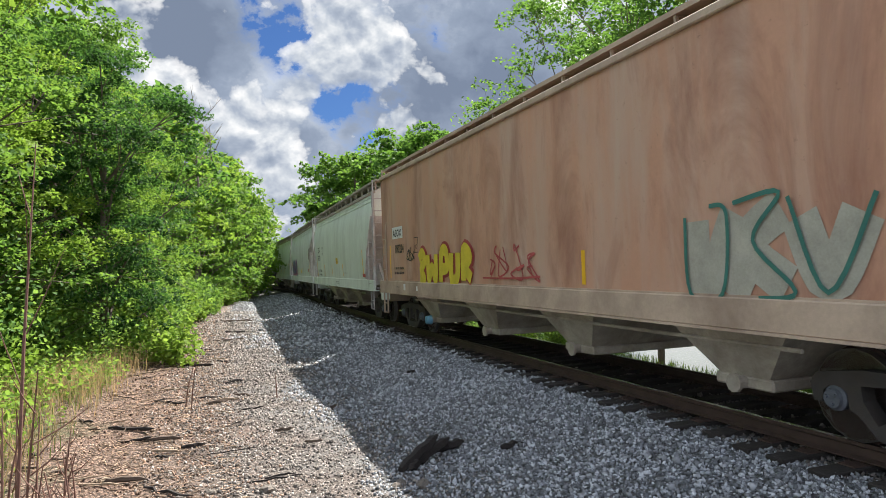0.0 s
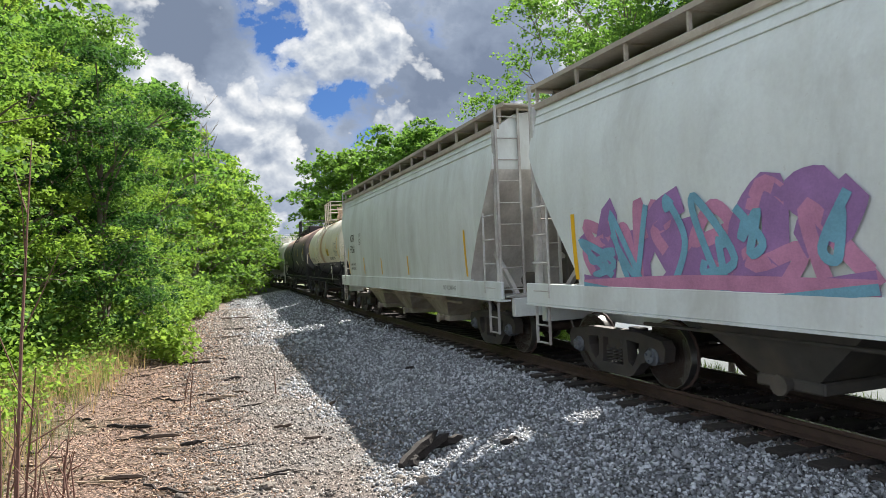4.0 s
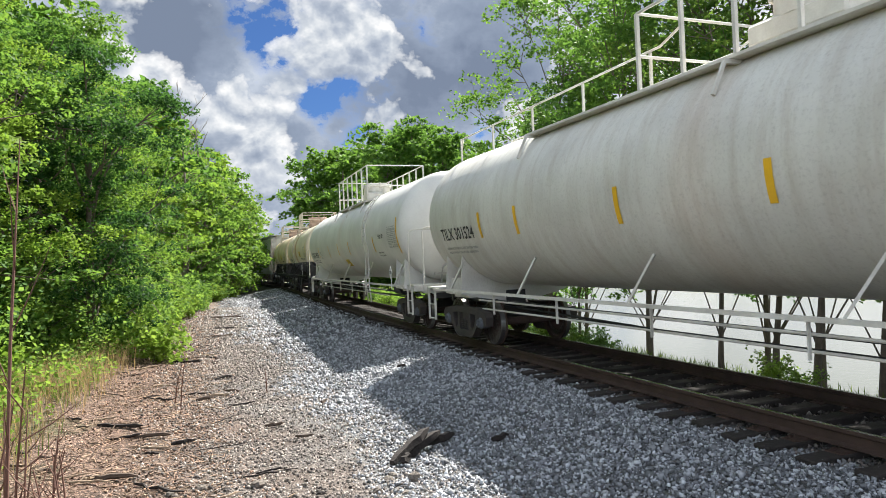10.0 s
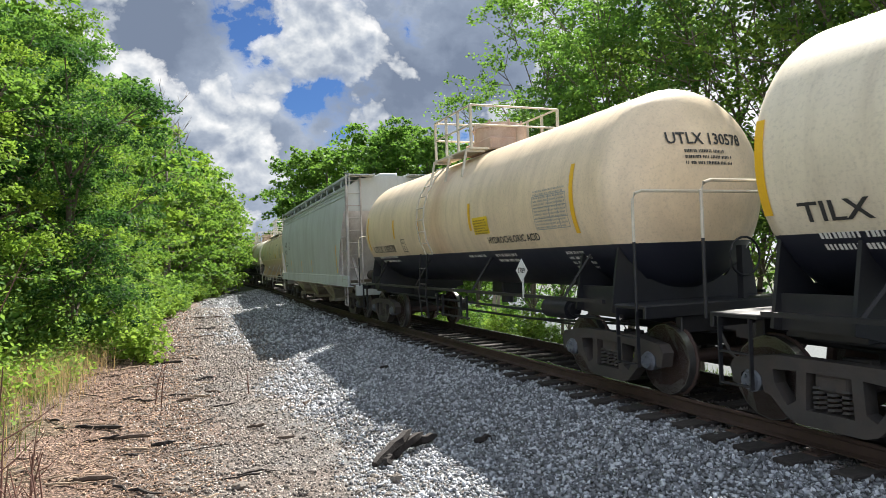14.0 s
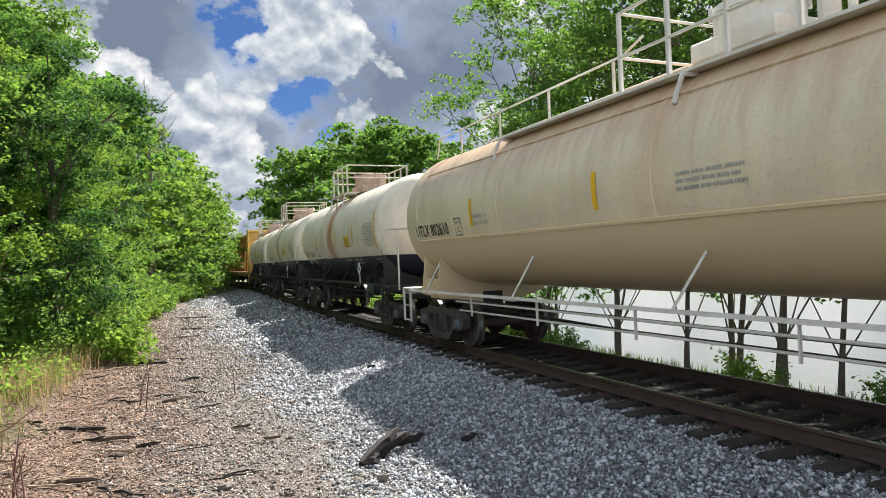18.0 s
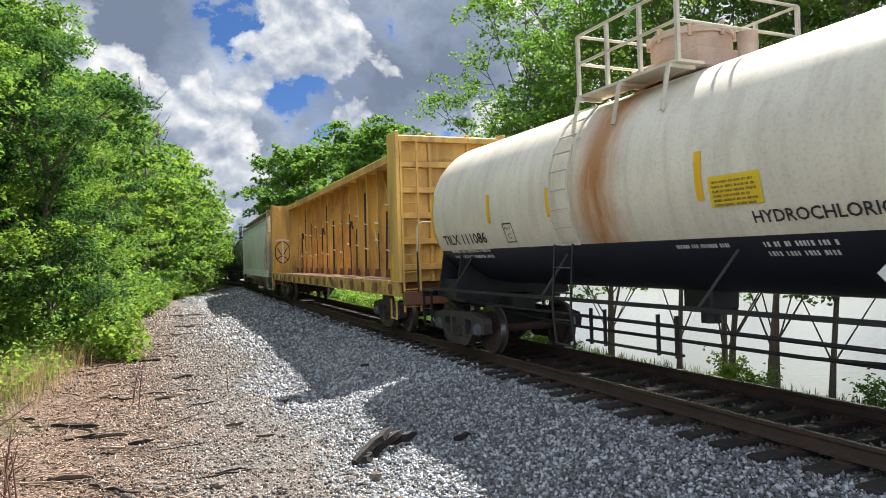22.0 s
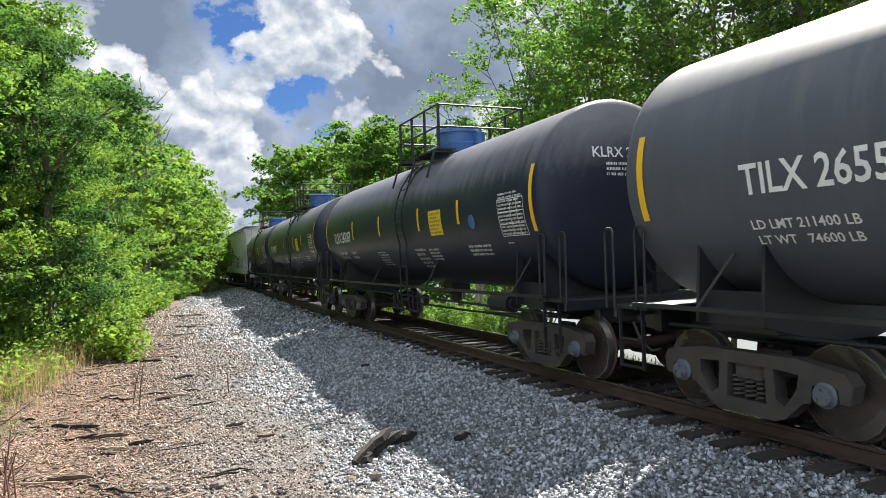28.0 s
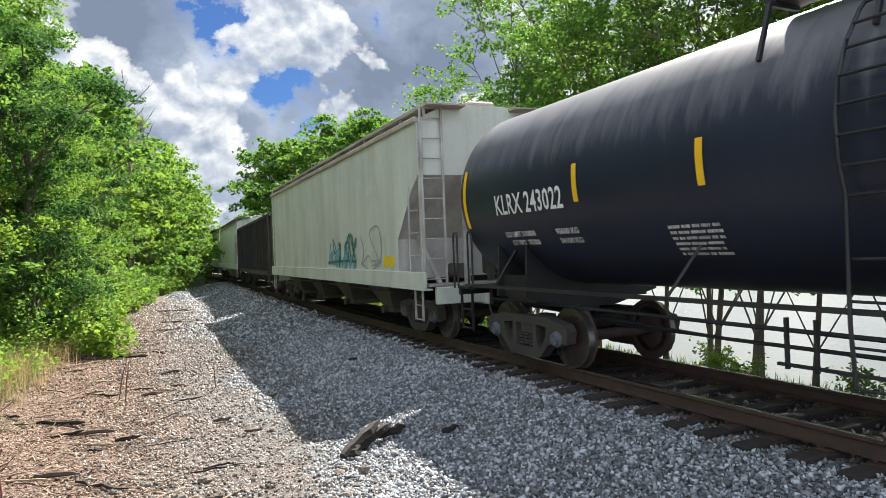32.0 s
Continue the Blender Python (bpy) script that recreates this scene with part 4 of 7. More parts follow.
def tank_shell(r, zc, half, head=0.62, bluff=1.6):
    prof = []
    for k in range(13):
        t = math.pi / 2 * k / 12
        prof.append((-half - head * math.cos(t) ** bluff, r * math.sin(t) + 0.001))
    for i in range(1, 6):
        prof.append((-half + 2 * half * i / 6, r))
    for k in range(13):
        t = math.pi / 2 * (1 - k / 12)
        prof.append((half + head * math.cos(t) ** bluff, r * math.sin(t) + 0.001))
    return Geo().lathe(prof, (0, 0, zc), "X", 56)


def tank_car(length, r, zc, paint, frame_mat, rail_mat, dome_mat, num_mat, label, group, dome="box", walkway=False, belly=False, number="", num_x=0.0, num_z=2.1, num_h=0.25, num_w=0.9,
             head_text="", stripes=(), panels=(), tables=(), prints=(), placard=None, red_placard="", phrase=None, ladder_x=-0.3, guard=(-0.98, 0.98), guard_h=0.88, dome_x=0.15, plate=None, seam=False, pipes=False, truck_in=(2.05, 2.05)):
    car = thing("tank_car", label, "tank car", group)
    half = length / 2
    # dark cars have nearly flat ends with a tight rim, the others domed ones
    head, bluff = (0.64, 1.15) if belly else (0.34, 0.9) if num_mat is white_paint else (0.55, 1.2)
    th = half - 0.72 - head
    part("tank", tank_shell(r, zc, th, head, bluff), paint, car)
    zb = zc - r
    # stub sills, bolsters, end platforms
    for s in (1, -1):
        g = Geo()
        g.box(s * (half - 1.55), 0, 0.93, 1.9, 0.5, 0.34, 0.02)
        g.box(s * (half - 0.62), 0, 0.95, 0.12, 1.5, 0.30, 0.015)
        part("stub_sill", g, frame_mat, car)
        xs = s * (half - truck_in[0 if s > 0 else 1])
        wy = math.sqrt(max(0.1, r * r - (zc - 1.85) ** 2))
        for dx in (-0.42, 0.42):
            g = Geo().prism([(-wy - 0.02, 1.95), (-1.30, 1.06), (-0.4, 0.85), (0.4, 0.85), (1.30, 1.06), (wy + 0.02, 1.95), (0.7, zb + 0.18), (-0.7, zb + 0.18)], xs + dx - 0.02, xs + dx + 0.02, "X")
            part("saddle_plate", g, frame_mat if belly or num_mat is white_paint else paint, car)
        g = Geo()
        for y in (-1.16, 1.16):
            g.box(xs, y, 1.22, 0.80, 0.04, 0.36)
        g.box(xs, 0, 1.02, 0.84, 2.2, 0.1)
        part("saddle_box", g, frame_mat if belly or num_mat is white_paint else paint, car)
        g = Geo()
        g.box(s * (half - 0.82), 0, 1.16, 0.62, 2.7, 0.05, 0.01)
        g.box(s * (half - 0.53), 0, 1.10, 0.06, 2.7, 0.16, 0.01)
        part("end_platform", g, frame_mat if belly else rail_mat, car)
        g = Geo()
        xe = s * (half - 0.55)
        if rail_mat is steel_black:
            for y in (-1.38, 1.38):
                for xo in (0.42, 0.98):
                    g = Geo().tube([(s * (half - xo), y, 1.14), (s * (half - xo), y, 2.08), (s * (half - xo - 0.03), y, 2.14), (s * (half - xo - 0.12), y, 2.14), (s * (half - xo - 0.15), y, 2.08), (s * (half - xo - 0.15), y, 1.14)], 0.018)
                    part("end_handrail", g, rail_mat, car)
            g = Geo()
        else:
            foot = 1.98 if belly else 1.12
            if belly:
                for y in (-1.44, 1.44):
                    part("handrail_post", Geo().cyl((xe, y, 1.12), (xe, y, 1.98), 0.02, n=7), frame_mat, car)
            g.tube([(xe, -1.44, foot), (xe, -1.44, 2.5), (xe, -1.40, 2.58), (xe, -1.30, 2.61), (xe, 1.30, 2.61), (xe, 1.40, 2.58), (xe, 1.44, 2.5), (xe, 1.44, foot)], 0.02)
            part("end_handrail", g, rail_mat, car)
        for y in (-1.36, 1.36):
            g = Geo()
            for dx in (-0.2, 0.2):
                g.bar((s * (half - 0.85) + dx, y, 0.42), (s * (half - 0.85) + dx, y, 1.14), 0.05, 0.016)
            for z in (0.45, 0.78):
                g.bar((s * (half - 0.85) - 0.2, y, z), (s * (half - 0.85) + 0.2, y, z), 0.05, 0.018)
            part("side_step", g, frame_mat if belly else rail_mat, car)
        if s > 0:
            g = Geo()
            g.tube([(half - 0.66, 0.45 + 0.26 * math.cos(a), 1.75 + 0.26 * math.sin(a)) for a in np.linspace(0, 2 * math.pi, 19)], 0.016, 6)
            g.bar((half - 0.72, 0.45, 1.15), (half - 0.72, 0.45, 1.9), 0.08, 0.1)
            part("brake_stand", g, frame_mat if belly else rail_mat, car, "hand brake stand and wheel")
        add_truck(car, xs)
    if pipes:
        # valves and a small platform at the foot of the leading head
        g = Geo()
        xh = th + head
        g.cyl((xh - 0.05, -0.3, 1.95), (xh + 0.16, -0.3, 1.95), 0.17, n=14)
        g.cyl((xh + 0.16, -0.3, 1.95), (xh + 0.22, -0.3, 1.95), 0.06, n=8)
        g.box(xh - 0.02, 0.12, 1.7, 0.24, 0.34, 0.42, 0.03)
        g.tube([(xh + 0.05, -0.55, 1.2), (xh + 0.08, -0.5, 1.6), (xh + 0.05, -0.3, 1.8)], 0.03, 7)
        g.bar((xh, -0.7, 1.45), (xh, 0.6, 1.45), 0.08, 0.06)
        part("end_fitting", g, galvanised, car, "rusty valves at the end of the tank")
    # long side rails with struts to the shell
    bar_z = 1.14 if pipes else 1.21
    for y in (-1, 1):
        g = Geo()
        g.bar((-th - 0.1, y * 1.42, bar_z), (th + 0.1, y * 1.42, bar_z), 0.05, 0.05)
        part("running_bar", g, rail_mat if not belly else frame_mat, car)
        k = max(3, int(length / 3.3))
        for i in range(k):
            x = -th + 0.9 + (2 * th - 1.8) * i / (k - 1)
            g = Geo().bar((x, y * 1.42, bar_z), (x + 0.32, y * (r * 0.80), zc - r * 0.62), 0.05, 0.03)
            part("bar_strut", g, rail_mat if not belly else frame_mat, car)
    # brake rigging under the belly
    g = Geo()
    g.cyl((half - 3.45, -0.95, 1.0), (half - 2.75, -0.95, 1.0), 0.16, n=16)
    g.cyl((half - 3.52, -0.95, 1.0), (half - 2.68, -0.95, 1.0), 0.10, n=12)
    part("air_reservoir", g, steel_black, car)
    g = Geo()
    g.tube([(-th, -0.35, 0.80), (-2, -0.4, 0.66), (2, -0.4, 0.66), (th, -0.35, 0.80)], 0.022)
    g.tube([(-th, -0.95, 0.95), (th, -0.95, 0.90)], 0.025)
    g.tube([(-half + 3.4, -0.15, 0.62), (half - 3.4, -0.15, 0.62)], 0.02)
    part("brake_rod", g, frame_mat, car)
    g = Geo()
    g.box(0.35, 0, zb - 0.1, 0.5, 0.5, 0.3, 0.03)
    g.cyl((0.35, 0, zb - 0.42), (0.35, 0, zb), 0.13, n=12)
    for dx in (-0.5, -0.2, 0.8, 1.1):
        g.bar((dx, -1.3, 0.62), (dx, -1.3, 1.1), 0.04, 0.03)
    g.bar((-0.6, -1.3, 0.66), (1.2, -1.3, 0.66), 0.04, 0.03)
    if not pipes:
        part("bottom_outlet", g, frame_mat, car)
    # dome fittings, platform and its rails
    top = zc + r
    if dome == "box":
        g = Geo()
        g.box(dome_x, 0, top + 0.10, 1.3, 1.0, 0.26, 0.03)
        g.cyl((dome_x, 0, top + 0.2), (dome_x, 0, top + 0.50), 0.52, n=24)
        g.cyl((dome_x, 0, top + 0.48), (dome_x, 0, top + 0.58), 0.56, 0.52, n=24)
        for k in range(8):
            t = 2 * math.pi * k / 8
            g.cyl((dome_x + 0.54 * math.cos(t), 0.54 * math.sin(t), top + 0.44), (dome_x + 0.54 * math.cos(t), 0.54 * math.sin(t), top + 0.62), 0.03, n=6)
        g.cyl((dome_x + 0.8, 0.15, top), (dome_x + 0.8, 0.15, top + 0.4), 0.12, n=12)
        part("dome_housing", g, dome_mat, car)
    elif dome == "long":
        g = Geo()
        g.box(-1.2, 0, top + 0.16, 4.2, 1.15, 0.36, 0.05)
        g.box(1.95, 0, top + 0.22, 1.3, 0.95, 0.5, 0.06)
        for x in (-2.7, -1.9, -0.6, 0.3):
            g.cyl((x, 0.1, top + 0.3), (x, 0.1, top + 0.5), 0.14, n=12)
        part("dome_housing", g, dome_mat, car)
    else:
        g = Geo()
        g.box(0.05, 0, top + 0.06, 1.9, 0.9, 0.2, 0.03)
        g.cyl((-0.1, 0, top), (-0.1, 0, top + 0.5), 0.45, n=24)
        part("dome_housing", g, dome_mat, car)
    # light cars carry the platform low along the shell
    low_deck = not belly and num_mat is black_paint
    wz = zc + math.sqrt(r * r - 0.95 ** 2) + 0.10 if low_deck else top - 0.06
    guard_h = guard_h + (top - 0.06 - wz)
    hl = 1.0 if not walkway else th * 0.55
    p0, p1 = min(-hl, guard[0]) if walkway else guard[0] - 0.02, max(hl, guard[1]) if walkway else guard[1] + 0.02
    for y in (-1, 1):
        g = Geo()
        g.box((p0 + p1) / 2, y * 0.84, wz, p1 - p0, 0.42, 0.035)
        for x in (p0 + 0.1, (p0 + p1) / 2, p1 - 0.1):
            b = Geo().bar((x, y * 0.7, wz - 0.045), (x, y * 1.12, wz - 0.045), 0.05, 0.05)
            b.bar((x, y * 1.1, wz - 0.04), (x, y * (r * 0.86), zc + r * 0.55), 0.04, 0.04)
            part("platform_bracket", b, rail_mat, car)
        part("platform", g, rail_mat, car)
        g = Geo()
        rh = guard_h
        for z in ((0.48, rh) if guard[1] - guard[0] < 3 else (rh,)):
            g.tube([(guard[0], y * 1.02, wz + z), (guard[1], y * 1.02, wz + z)], 0.022)
        part("guard_rail", g, rail_mat, car)
        posts = max(4, int((guard[1] - guard[0]) / 0.85) + 1)
        for x in (guard[0] + (guard[1] - guard[0]) * i / (posts - 1) for i in range(posts)):
            g = Geo().bar((x, y * 1.02, wz), (x, y * 1.02, wz + rh), 0.05, 0.045)
            part("rail_post", g, rail_mat, car)
    for x in guard:
        g = Geo()
        for z in (0.48, guard_h):
            g.tube([(x, -1.02, wz + z), (x, 1.02, wz + z)], 0.022)
        part("guard_rail", g, rail_mat, car)
    if walkway:
        for y in (-1, 1):
            for s in (-1, 1):
                g = Geo().tube([(s * 1.15, y * 0.66, top + 0.55), (s * 1.6, y * 0.66, top + 0.40), (s * (th - 0.2), y * 0.66, top + 0.36), (s * (th + 0.1), y * 0.6, top - 0.05)], 0.018)
                part("top_rail", g, rail_mat, car)
                x = 1.8
                while x < th:
                    part("rail_post", Geo().bar((s * x, y * 0.66, top - 0.2), (s * x, y * 0.66, top + 0.38), 0.035, 0.035), rail_mat, car)
                    x += 1.7
    # ladder that follows the shell
    for y in (-1,) if ladder_x is not None else ():
        g, low_part = Geo(), Geo()
        for dx in (-0.22, 0.22):
            pts = [(ladder_x + dx, y * 1.45, 0.55), (ladder_x + dx, y * 1.50, 1.1)]
            if belly:
                low_part.tube(pts + [(ladder_x + dx, y * 1.43, 1.98)], 0.02, 5)
                pts = []
            t0 = -0.52 if belly else -0.35
            for k in range(7):
                t = t0 + (0.9 - t0) * k / 6
                pts.append((ladder_x + dx, y * (r + 0.09) * math.cos(t), zc + (r + 0.09) * math.sin(t)))
            g.tube(pts, 0.02, 5)
        for k in range(9):
            t = t0 + (0.9 - t0) * k / 8
            g.cyl((ladder_x - 0.22, y * (r + 0.09) * math.cos(t), zc + (r + 0.09) * math.sin(t)), (ladder_x + 0.22, y * (r + 0.09) * math.cos(t), zc + (r + 0.09) * math.sin(t)), 0.014, n=6)
        for z in (0.58, 0.92, 1.3, 1.65):
            (low_part if belly else g).cyl((ladder_x - 0.22, y * 1.47, z), (ladder_x + 0.22, y * 1.47, z), 0.014, n=6)
        part("ladder", g, rail_mat, car)
        if belly:
            part("ladder_foot", low_part, frame_mat, car)
    place = on_tank(r, zc)
    add_couplers(car, half)
    for x, z0, z1 in stripes:
        stripe(car, place, x, z0, z1)
    if plate:
        bx, bz = plate
        g = Geo()
        for x0, x1, z0, z1 in ((-0.15, 0.15, -0.17, -0.15), (-0.15, 0.15, 0.15, 0.17), (-0.15, -0.13, -0.15, 0.15), (0.13, 0.15, -0.15, 0.15)):
            patch(g, place, bx + x0, bx + x1, bz + z0, bz + z1, 1)
        part("plate_box", g.mesh("plate_box", num_mat, smooth=False), None, car)
        words("lettering", "PLATE", place, bx, bz + 0.06, 0.05, num_mat, car)
        words("lettering", "C", place, bx, bz - 0.10, 0.10, num_mat, car)
    if seam:
        for z in (2.2, 3.72):
            g = Geo()
            on, lifted = on_tank(r, zc, 0.002), on_tank(r, zc, 0.022)
            k = 8
            ends = [-th + 0.6 + (2 * th - 1.2) * i / k for i in range(k + 1)]
            rings = [[on(x, z - 0.03), lifted(x, z - 0.02), lifted(x, z + 0.02), on(x, z + 0.03)] for x in ends]
            part("jacket_seam", g.loft(rings), paint, car)
        for x in (-th + 0.6, -th + 4.2, -th + 8.0, th - 3.6, th - 0.6):
            g = Geo()
            on, lifted = on_tank(r, zc, 0.002), on_tank(r, zc, 0.014)
            rings = [[on(x - 0.03, z), lifted(x - 0.02, z), lifted(x + 0.02, z), on(x + 0.03, z)] for z in np.linspace(2.2, 4.6, 12)]
            part("jacket_seam", g.loft(rings), paint, car)
    if pipes:
        for z, y in ((0.98, -1.30), (0.80, -1.22)):
            part("side_pipe", Geo().tube([(-half + 3.4, y, z), (half - 3.6, y, z)], 0.017), rail_mat, car)
        for x in np.arange(-half + 4.2, half - 4.0, 2.3):
            part("pipe_hanger", Geo().bar((x, -1.36, 0.74), (x, -1.36, 1.14), 0.035, 0.02), rail_mat, car)
    if number:
        words("lettering", number, place, num_x, num_z, num_h, num_mat, car, num_w)
    if head_text:
        hp = on_head(th, head, r, zc, bluff)
        words("lettering", head_text, hp, 0.0, zc + 0.55, 0.16, num_mat, car)
        bars("small_print", hp, -0.40, zc + 0.47, 0.8, 0.24, 3, num_mat, car, 5)
    for k, (x0, x1, z0, z1) in enumerate(panels):
        panel("sign_panel", car, place, x0, x1, z0, z1, yellow_sign, "yellow emergency panel with dark print")
        bars("small_print", on_tank(r, zc, 0.014), x0 + 0.05, z1 - 0.05, x1 - x0 - 0.1, (z1 - z0) * 0.9, 6, sign_print, car, 9)
    for x0, x1, z0, z1 in tables:
        ink = grey_print if num_mat is black_paint else white_paint
        bars("test_table", place, x0 + 0.03, z1 - 0.01, x1 - x0 - 0.06, z1 - z0, 12, ink, car, 8, label="stencilled table of test dates")
        g = Geo()
        zt = z1 - (z1 - z0) * 0.16
        for zz in (z0, z0 + (zt - z0) * 0.33, z0 + (zt - z0) * 0.66, zt):
            patch(g, place, x0, x1, zz - 0.006, zz + 0.006, 1)
        for xx in (x0, x0 + (x1 - x0) * 0.5, x0 + (x1 - x0) * 0.75, x1):
            patch(g, place, xx - 0.006, xx + 0.006, z0, zt, 4)
        part("table_frame", g.mesh("table_frame", ink, smooth=False), None, car)
    for k, (x0, x1, z0, z1, rows, mat) in enumerate(prints):
        bars("small_print", place, x0, z1, x1 - x0, z1 - z0, rows, mat, car, k + 20)
    if phrase:
        words("lettering", phrase[0], place, phrase[1], phrase[2], 0.13, black_paint, car)
    if placard:
        px, pz = placard
        g = Geo()
        g.prism([(px, pz - 0.19), (px + 0.19, pz), (px, pz + 0.19), (px - 0.19, pz)], -1.462, -1.45)
        g.prism([(px - 0.015, pz - 0.45), (px + 0.015, pz - 0.45), (px + 0.015, pz - 0.1), (px - 0.015, pz - 0.1)], -1.45, -1.43)
        pl = part("placard", g, white_paint, car, "white diamond hazard placard")
        words("lettering", "1789", lambda a_, z_: (a_, -1.466, z_), px, pz - 0.04, 0.09, black_paint, pl)
    if red_placard:
        px, pz = half - 0.62, 1.52
        g = Geo()
        g.prism([(-0.75, pz - 0.2), (-0.55, pz), (-0.75, pz + 0.2), (-0.95, pz)], px, px + 0.012, "X")
        pl = part("placard", g, red_paint, car, "red and white diamond hazard placard")
        words("lettering", red_placard, lambda a_, z_: (px + 0.016, a_, z_), -0.75, pz - 0.05, 0.1, white_paint, pl)
        g = Geo().bar((px, -0.75, 1.15), (px, -0.75, pz - 0.15), 0.04, 0.03)
        part("placard_post", g, rail_mat, car)
    return car


slope_sheet = material("slope_sheet", (0.58, 0.56, 0.53), 0.75, var=0.25, scale=1.4, fine=16, bump=0.1, dirt=(0.17, 0.125, 0.10), dirt_amount=0.5, dirt_scale=1.3, streak=True)


def hopper_paint(name, base, dirt, amount, rust=None, rust_amount=0.0):
    m = material(name, base, 0.55, var=0.12, scale=0.6, fine=18, bump=0.06, bump_scale=12, dirt=dirt, dirt_amount=amount, dirt_scale=1.6, streak=True)
    n = m.node_tree
    b = next(q for q in n.nodes if q.type == "BSDF_PRINCIPLED")
    src = b.inputs["Base Color"].links[0].from_socket
    w = Nodes(n, False)
    co = next(q for q in n.nodes if q.type == "TEX_COORD").outputs["Object"]
    mp = w.add("ShaderNodeMapping")
    mp.inputs["Scale"].default_value = (0.9, 1.0, 0.3)
    mp.inputs["Location"].default_value = (3.7, 0.0, 1.1)
    w.link(co, mp.inputs[0])
    patchy = w.ramp(w.noise(mp.outputs[0], 1.1, 9.0, 0.68, 0.6), (0.47, 0.0), (0.66, 1.0))
    col = w.mix(w.math("MULTIPLY", patchy, rust_amount if rust else 0.3), src, rust or tuple(c * 0.62 for c in dirt))
    specks = w.ramp(w.noise(co, 9.0, 6.0, 0.75), (0.62, 0.0), (0.72, 1.0))
    col = w.mix(w.math("MULTIPLY", specks, 0.55 if rust else 0.25), col, (0.16, 0.085, 0.055))
    w.link(col, b.inputs["Base Color"])
    return m


def side_curve(style, top):
    """Half width of a hopper body at height z."""
    def y(z):
        t = (z - 1.1) / (top - 1.1)
        if style == "flow":
            return 1.50 + 0.09 * math.sin(math.pi * min(max(t, 0), 1)) - 0.10 * max(0.0, t - 0.75) / 0.25
        return 1.53
    return y


def hopper_car(length, top, style, paint, sill_mat, roof_mat, under_mat, end_mat, bays, label, group, marks=None, mark_mat=None, mark_h=0.34, mark_x=None, mark_z=2.55,
               stripes=(), sill_z=1.24, notch=False):
    """Covered hopper: lofted body with cut-back lower ends, roof, running boards, outlet bays, ladders."""
    car = thing("hopper_car", label, "hopper car", group)
    half = length / 2
    bh = half - 0.72
    eave = top - (0.36 if style == "flow" else 0.28)
    side_y = side_curve(style, eave)
    low = sill_z
    cut_z, cut_x = 3.35, 1.3

    def ring(x, zb, slope=False):
        pts = []
        zs = [zb + (eave - zb) * i / 9 for i in range(10)]
        for z in zs:
            pts.append((x, -side_y(z), z))
        roof = [(-1.05, eave + 0.24), (-0.45, eave + 0.34), (0.45, eave + 0.34), (1.05, eave + 0.24)]
        pts += [(x, y, z) for y, z in roof]
        for z in reversed(zs):
            pts.append((x, side_y(z), z))
        return pts
    rings = [ring(-bh, 3.5), ring(-bh + 0.25, 3.05), ring(-bh + 0.75, 2.35), ring(-bh + cut_x, 1.55), ring(-bh + cut_x + 0.04, low)]
    if style == "flat":
        rings = [ring(-bh, low), ring(-bh + cut_x, low)]
    rings += [ring(-bh + cut_x + (2 * bh - 2 * cut_x) * i / 8, low) for i in range(1, 8)]
    if notch:
        rings += [ring(bh - 1.36, low), ring(bh - 1.50, 2.5), ring(bh - 1.46, 2.85), ring(bh - 1.30, 2.99), ring(bh - 0.80, 3.13), ring(bh - 0.62, 3.24), ring(bh, 3.9)]
    elif style == "flow":
        rings += [ring(bh - cut_x - 0.04, low), ring(bh - cut_x, 1.55), ring(bh - 0.75, 2.35), ring(bh - 0.25, 3.05), ring(bh, 3.5)]
    else:
        rings += [ring(bh - cut_x - 0.04, low), ring(bh - cut_x, 2.1), ring(bh - 0.4, 3.05), ring(bh, cut_z)]
    shell = Geo().loft(rings)
    k = len(rings[0])
    for a in range(len(rings) - 1):
        shell.m[a * k + k - 1] = 1
    part("body", shell, [paint, slope_sheet], car)
    for y in (-1, 1):
        g = Geo()
        g.box(0, y * (side_y(low) + 0.02), low + 0.015, 2 * bh + 0.5, 0.07, 0.33, 0.012)
        g.box(0, y * (side_y(low) - 0.03), low - 0.165, 2 * bh + 0.5, 0.20, 0.03)
        g.box(0, y * (side_y(low) - 0.01), low + 0.19, 2 * bh - 2 * cut_x, 0.06, 0.03)
        part("side_sill", g, sill_mat, car)
        g = Geo()
        g.box(0, y * (side_y(eave) + 0.01), eave, 2 * bh + 0.04, 0.09, 0.11, 0.015)
        part("top_chord", g, roof_mat, car)
        for dz in (0.16, 0.30) if style == "flow" else ():
            g = Geo().box(0, y * (side_y(eave - dz) + 0.004), eave - dz, 2 * bh - 0.02, 0.03, 0.028, 0.006)
            part("side_ledge", g, paint, car)
    # roof: running boards, hatch trough
    g = Geo()
    for y in (-0.98, 0.98):
        g.box(0, y, top - 0.01, 2 * bh + 0.6, 0.82, 0.03)
        for dy in (-0.41, 0.41):
            g.box(0, y + dy, top, 2 * bh + 0.6, 0.02, 0.07)
        x = -bh
        while x <= bh + 0.01:
            g.bar((x, y * 1.38, eave + 0.05), (x, y * 1.38, top - 0.02), 0.05, 0.04)
            g.bar((x, y * 0.6, top - 0.04), (x, y * 1.40, top - 0.04), 0.05, 0.03)
            x += 2 * bh / 13
    part("running_board", g, roof_mat, car)
    for k in range(5):
        x = -bh + (2 * bh) * (k + 0.5) / 5
        g = Geo().box(x, 0, eave + 0.40, 2 * bh / 5 - 0.25, 0.62, 0.12, 0.03)
        part("roof_hatch", g, roof_mat, car)
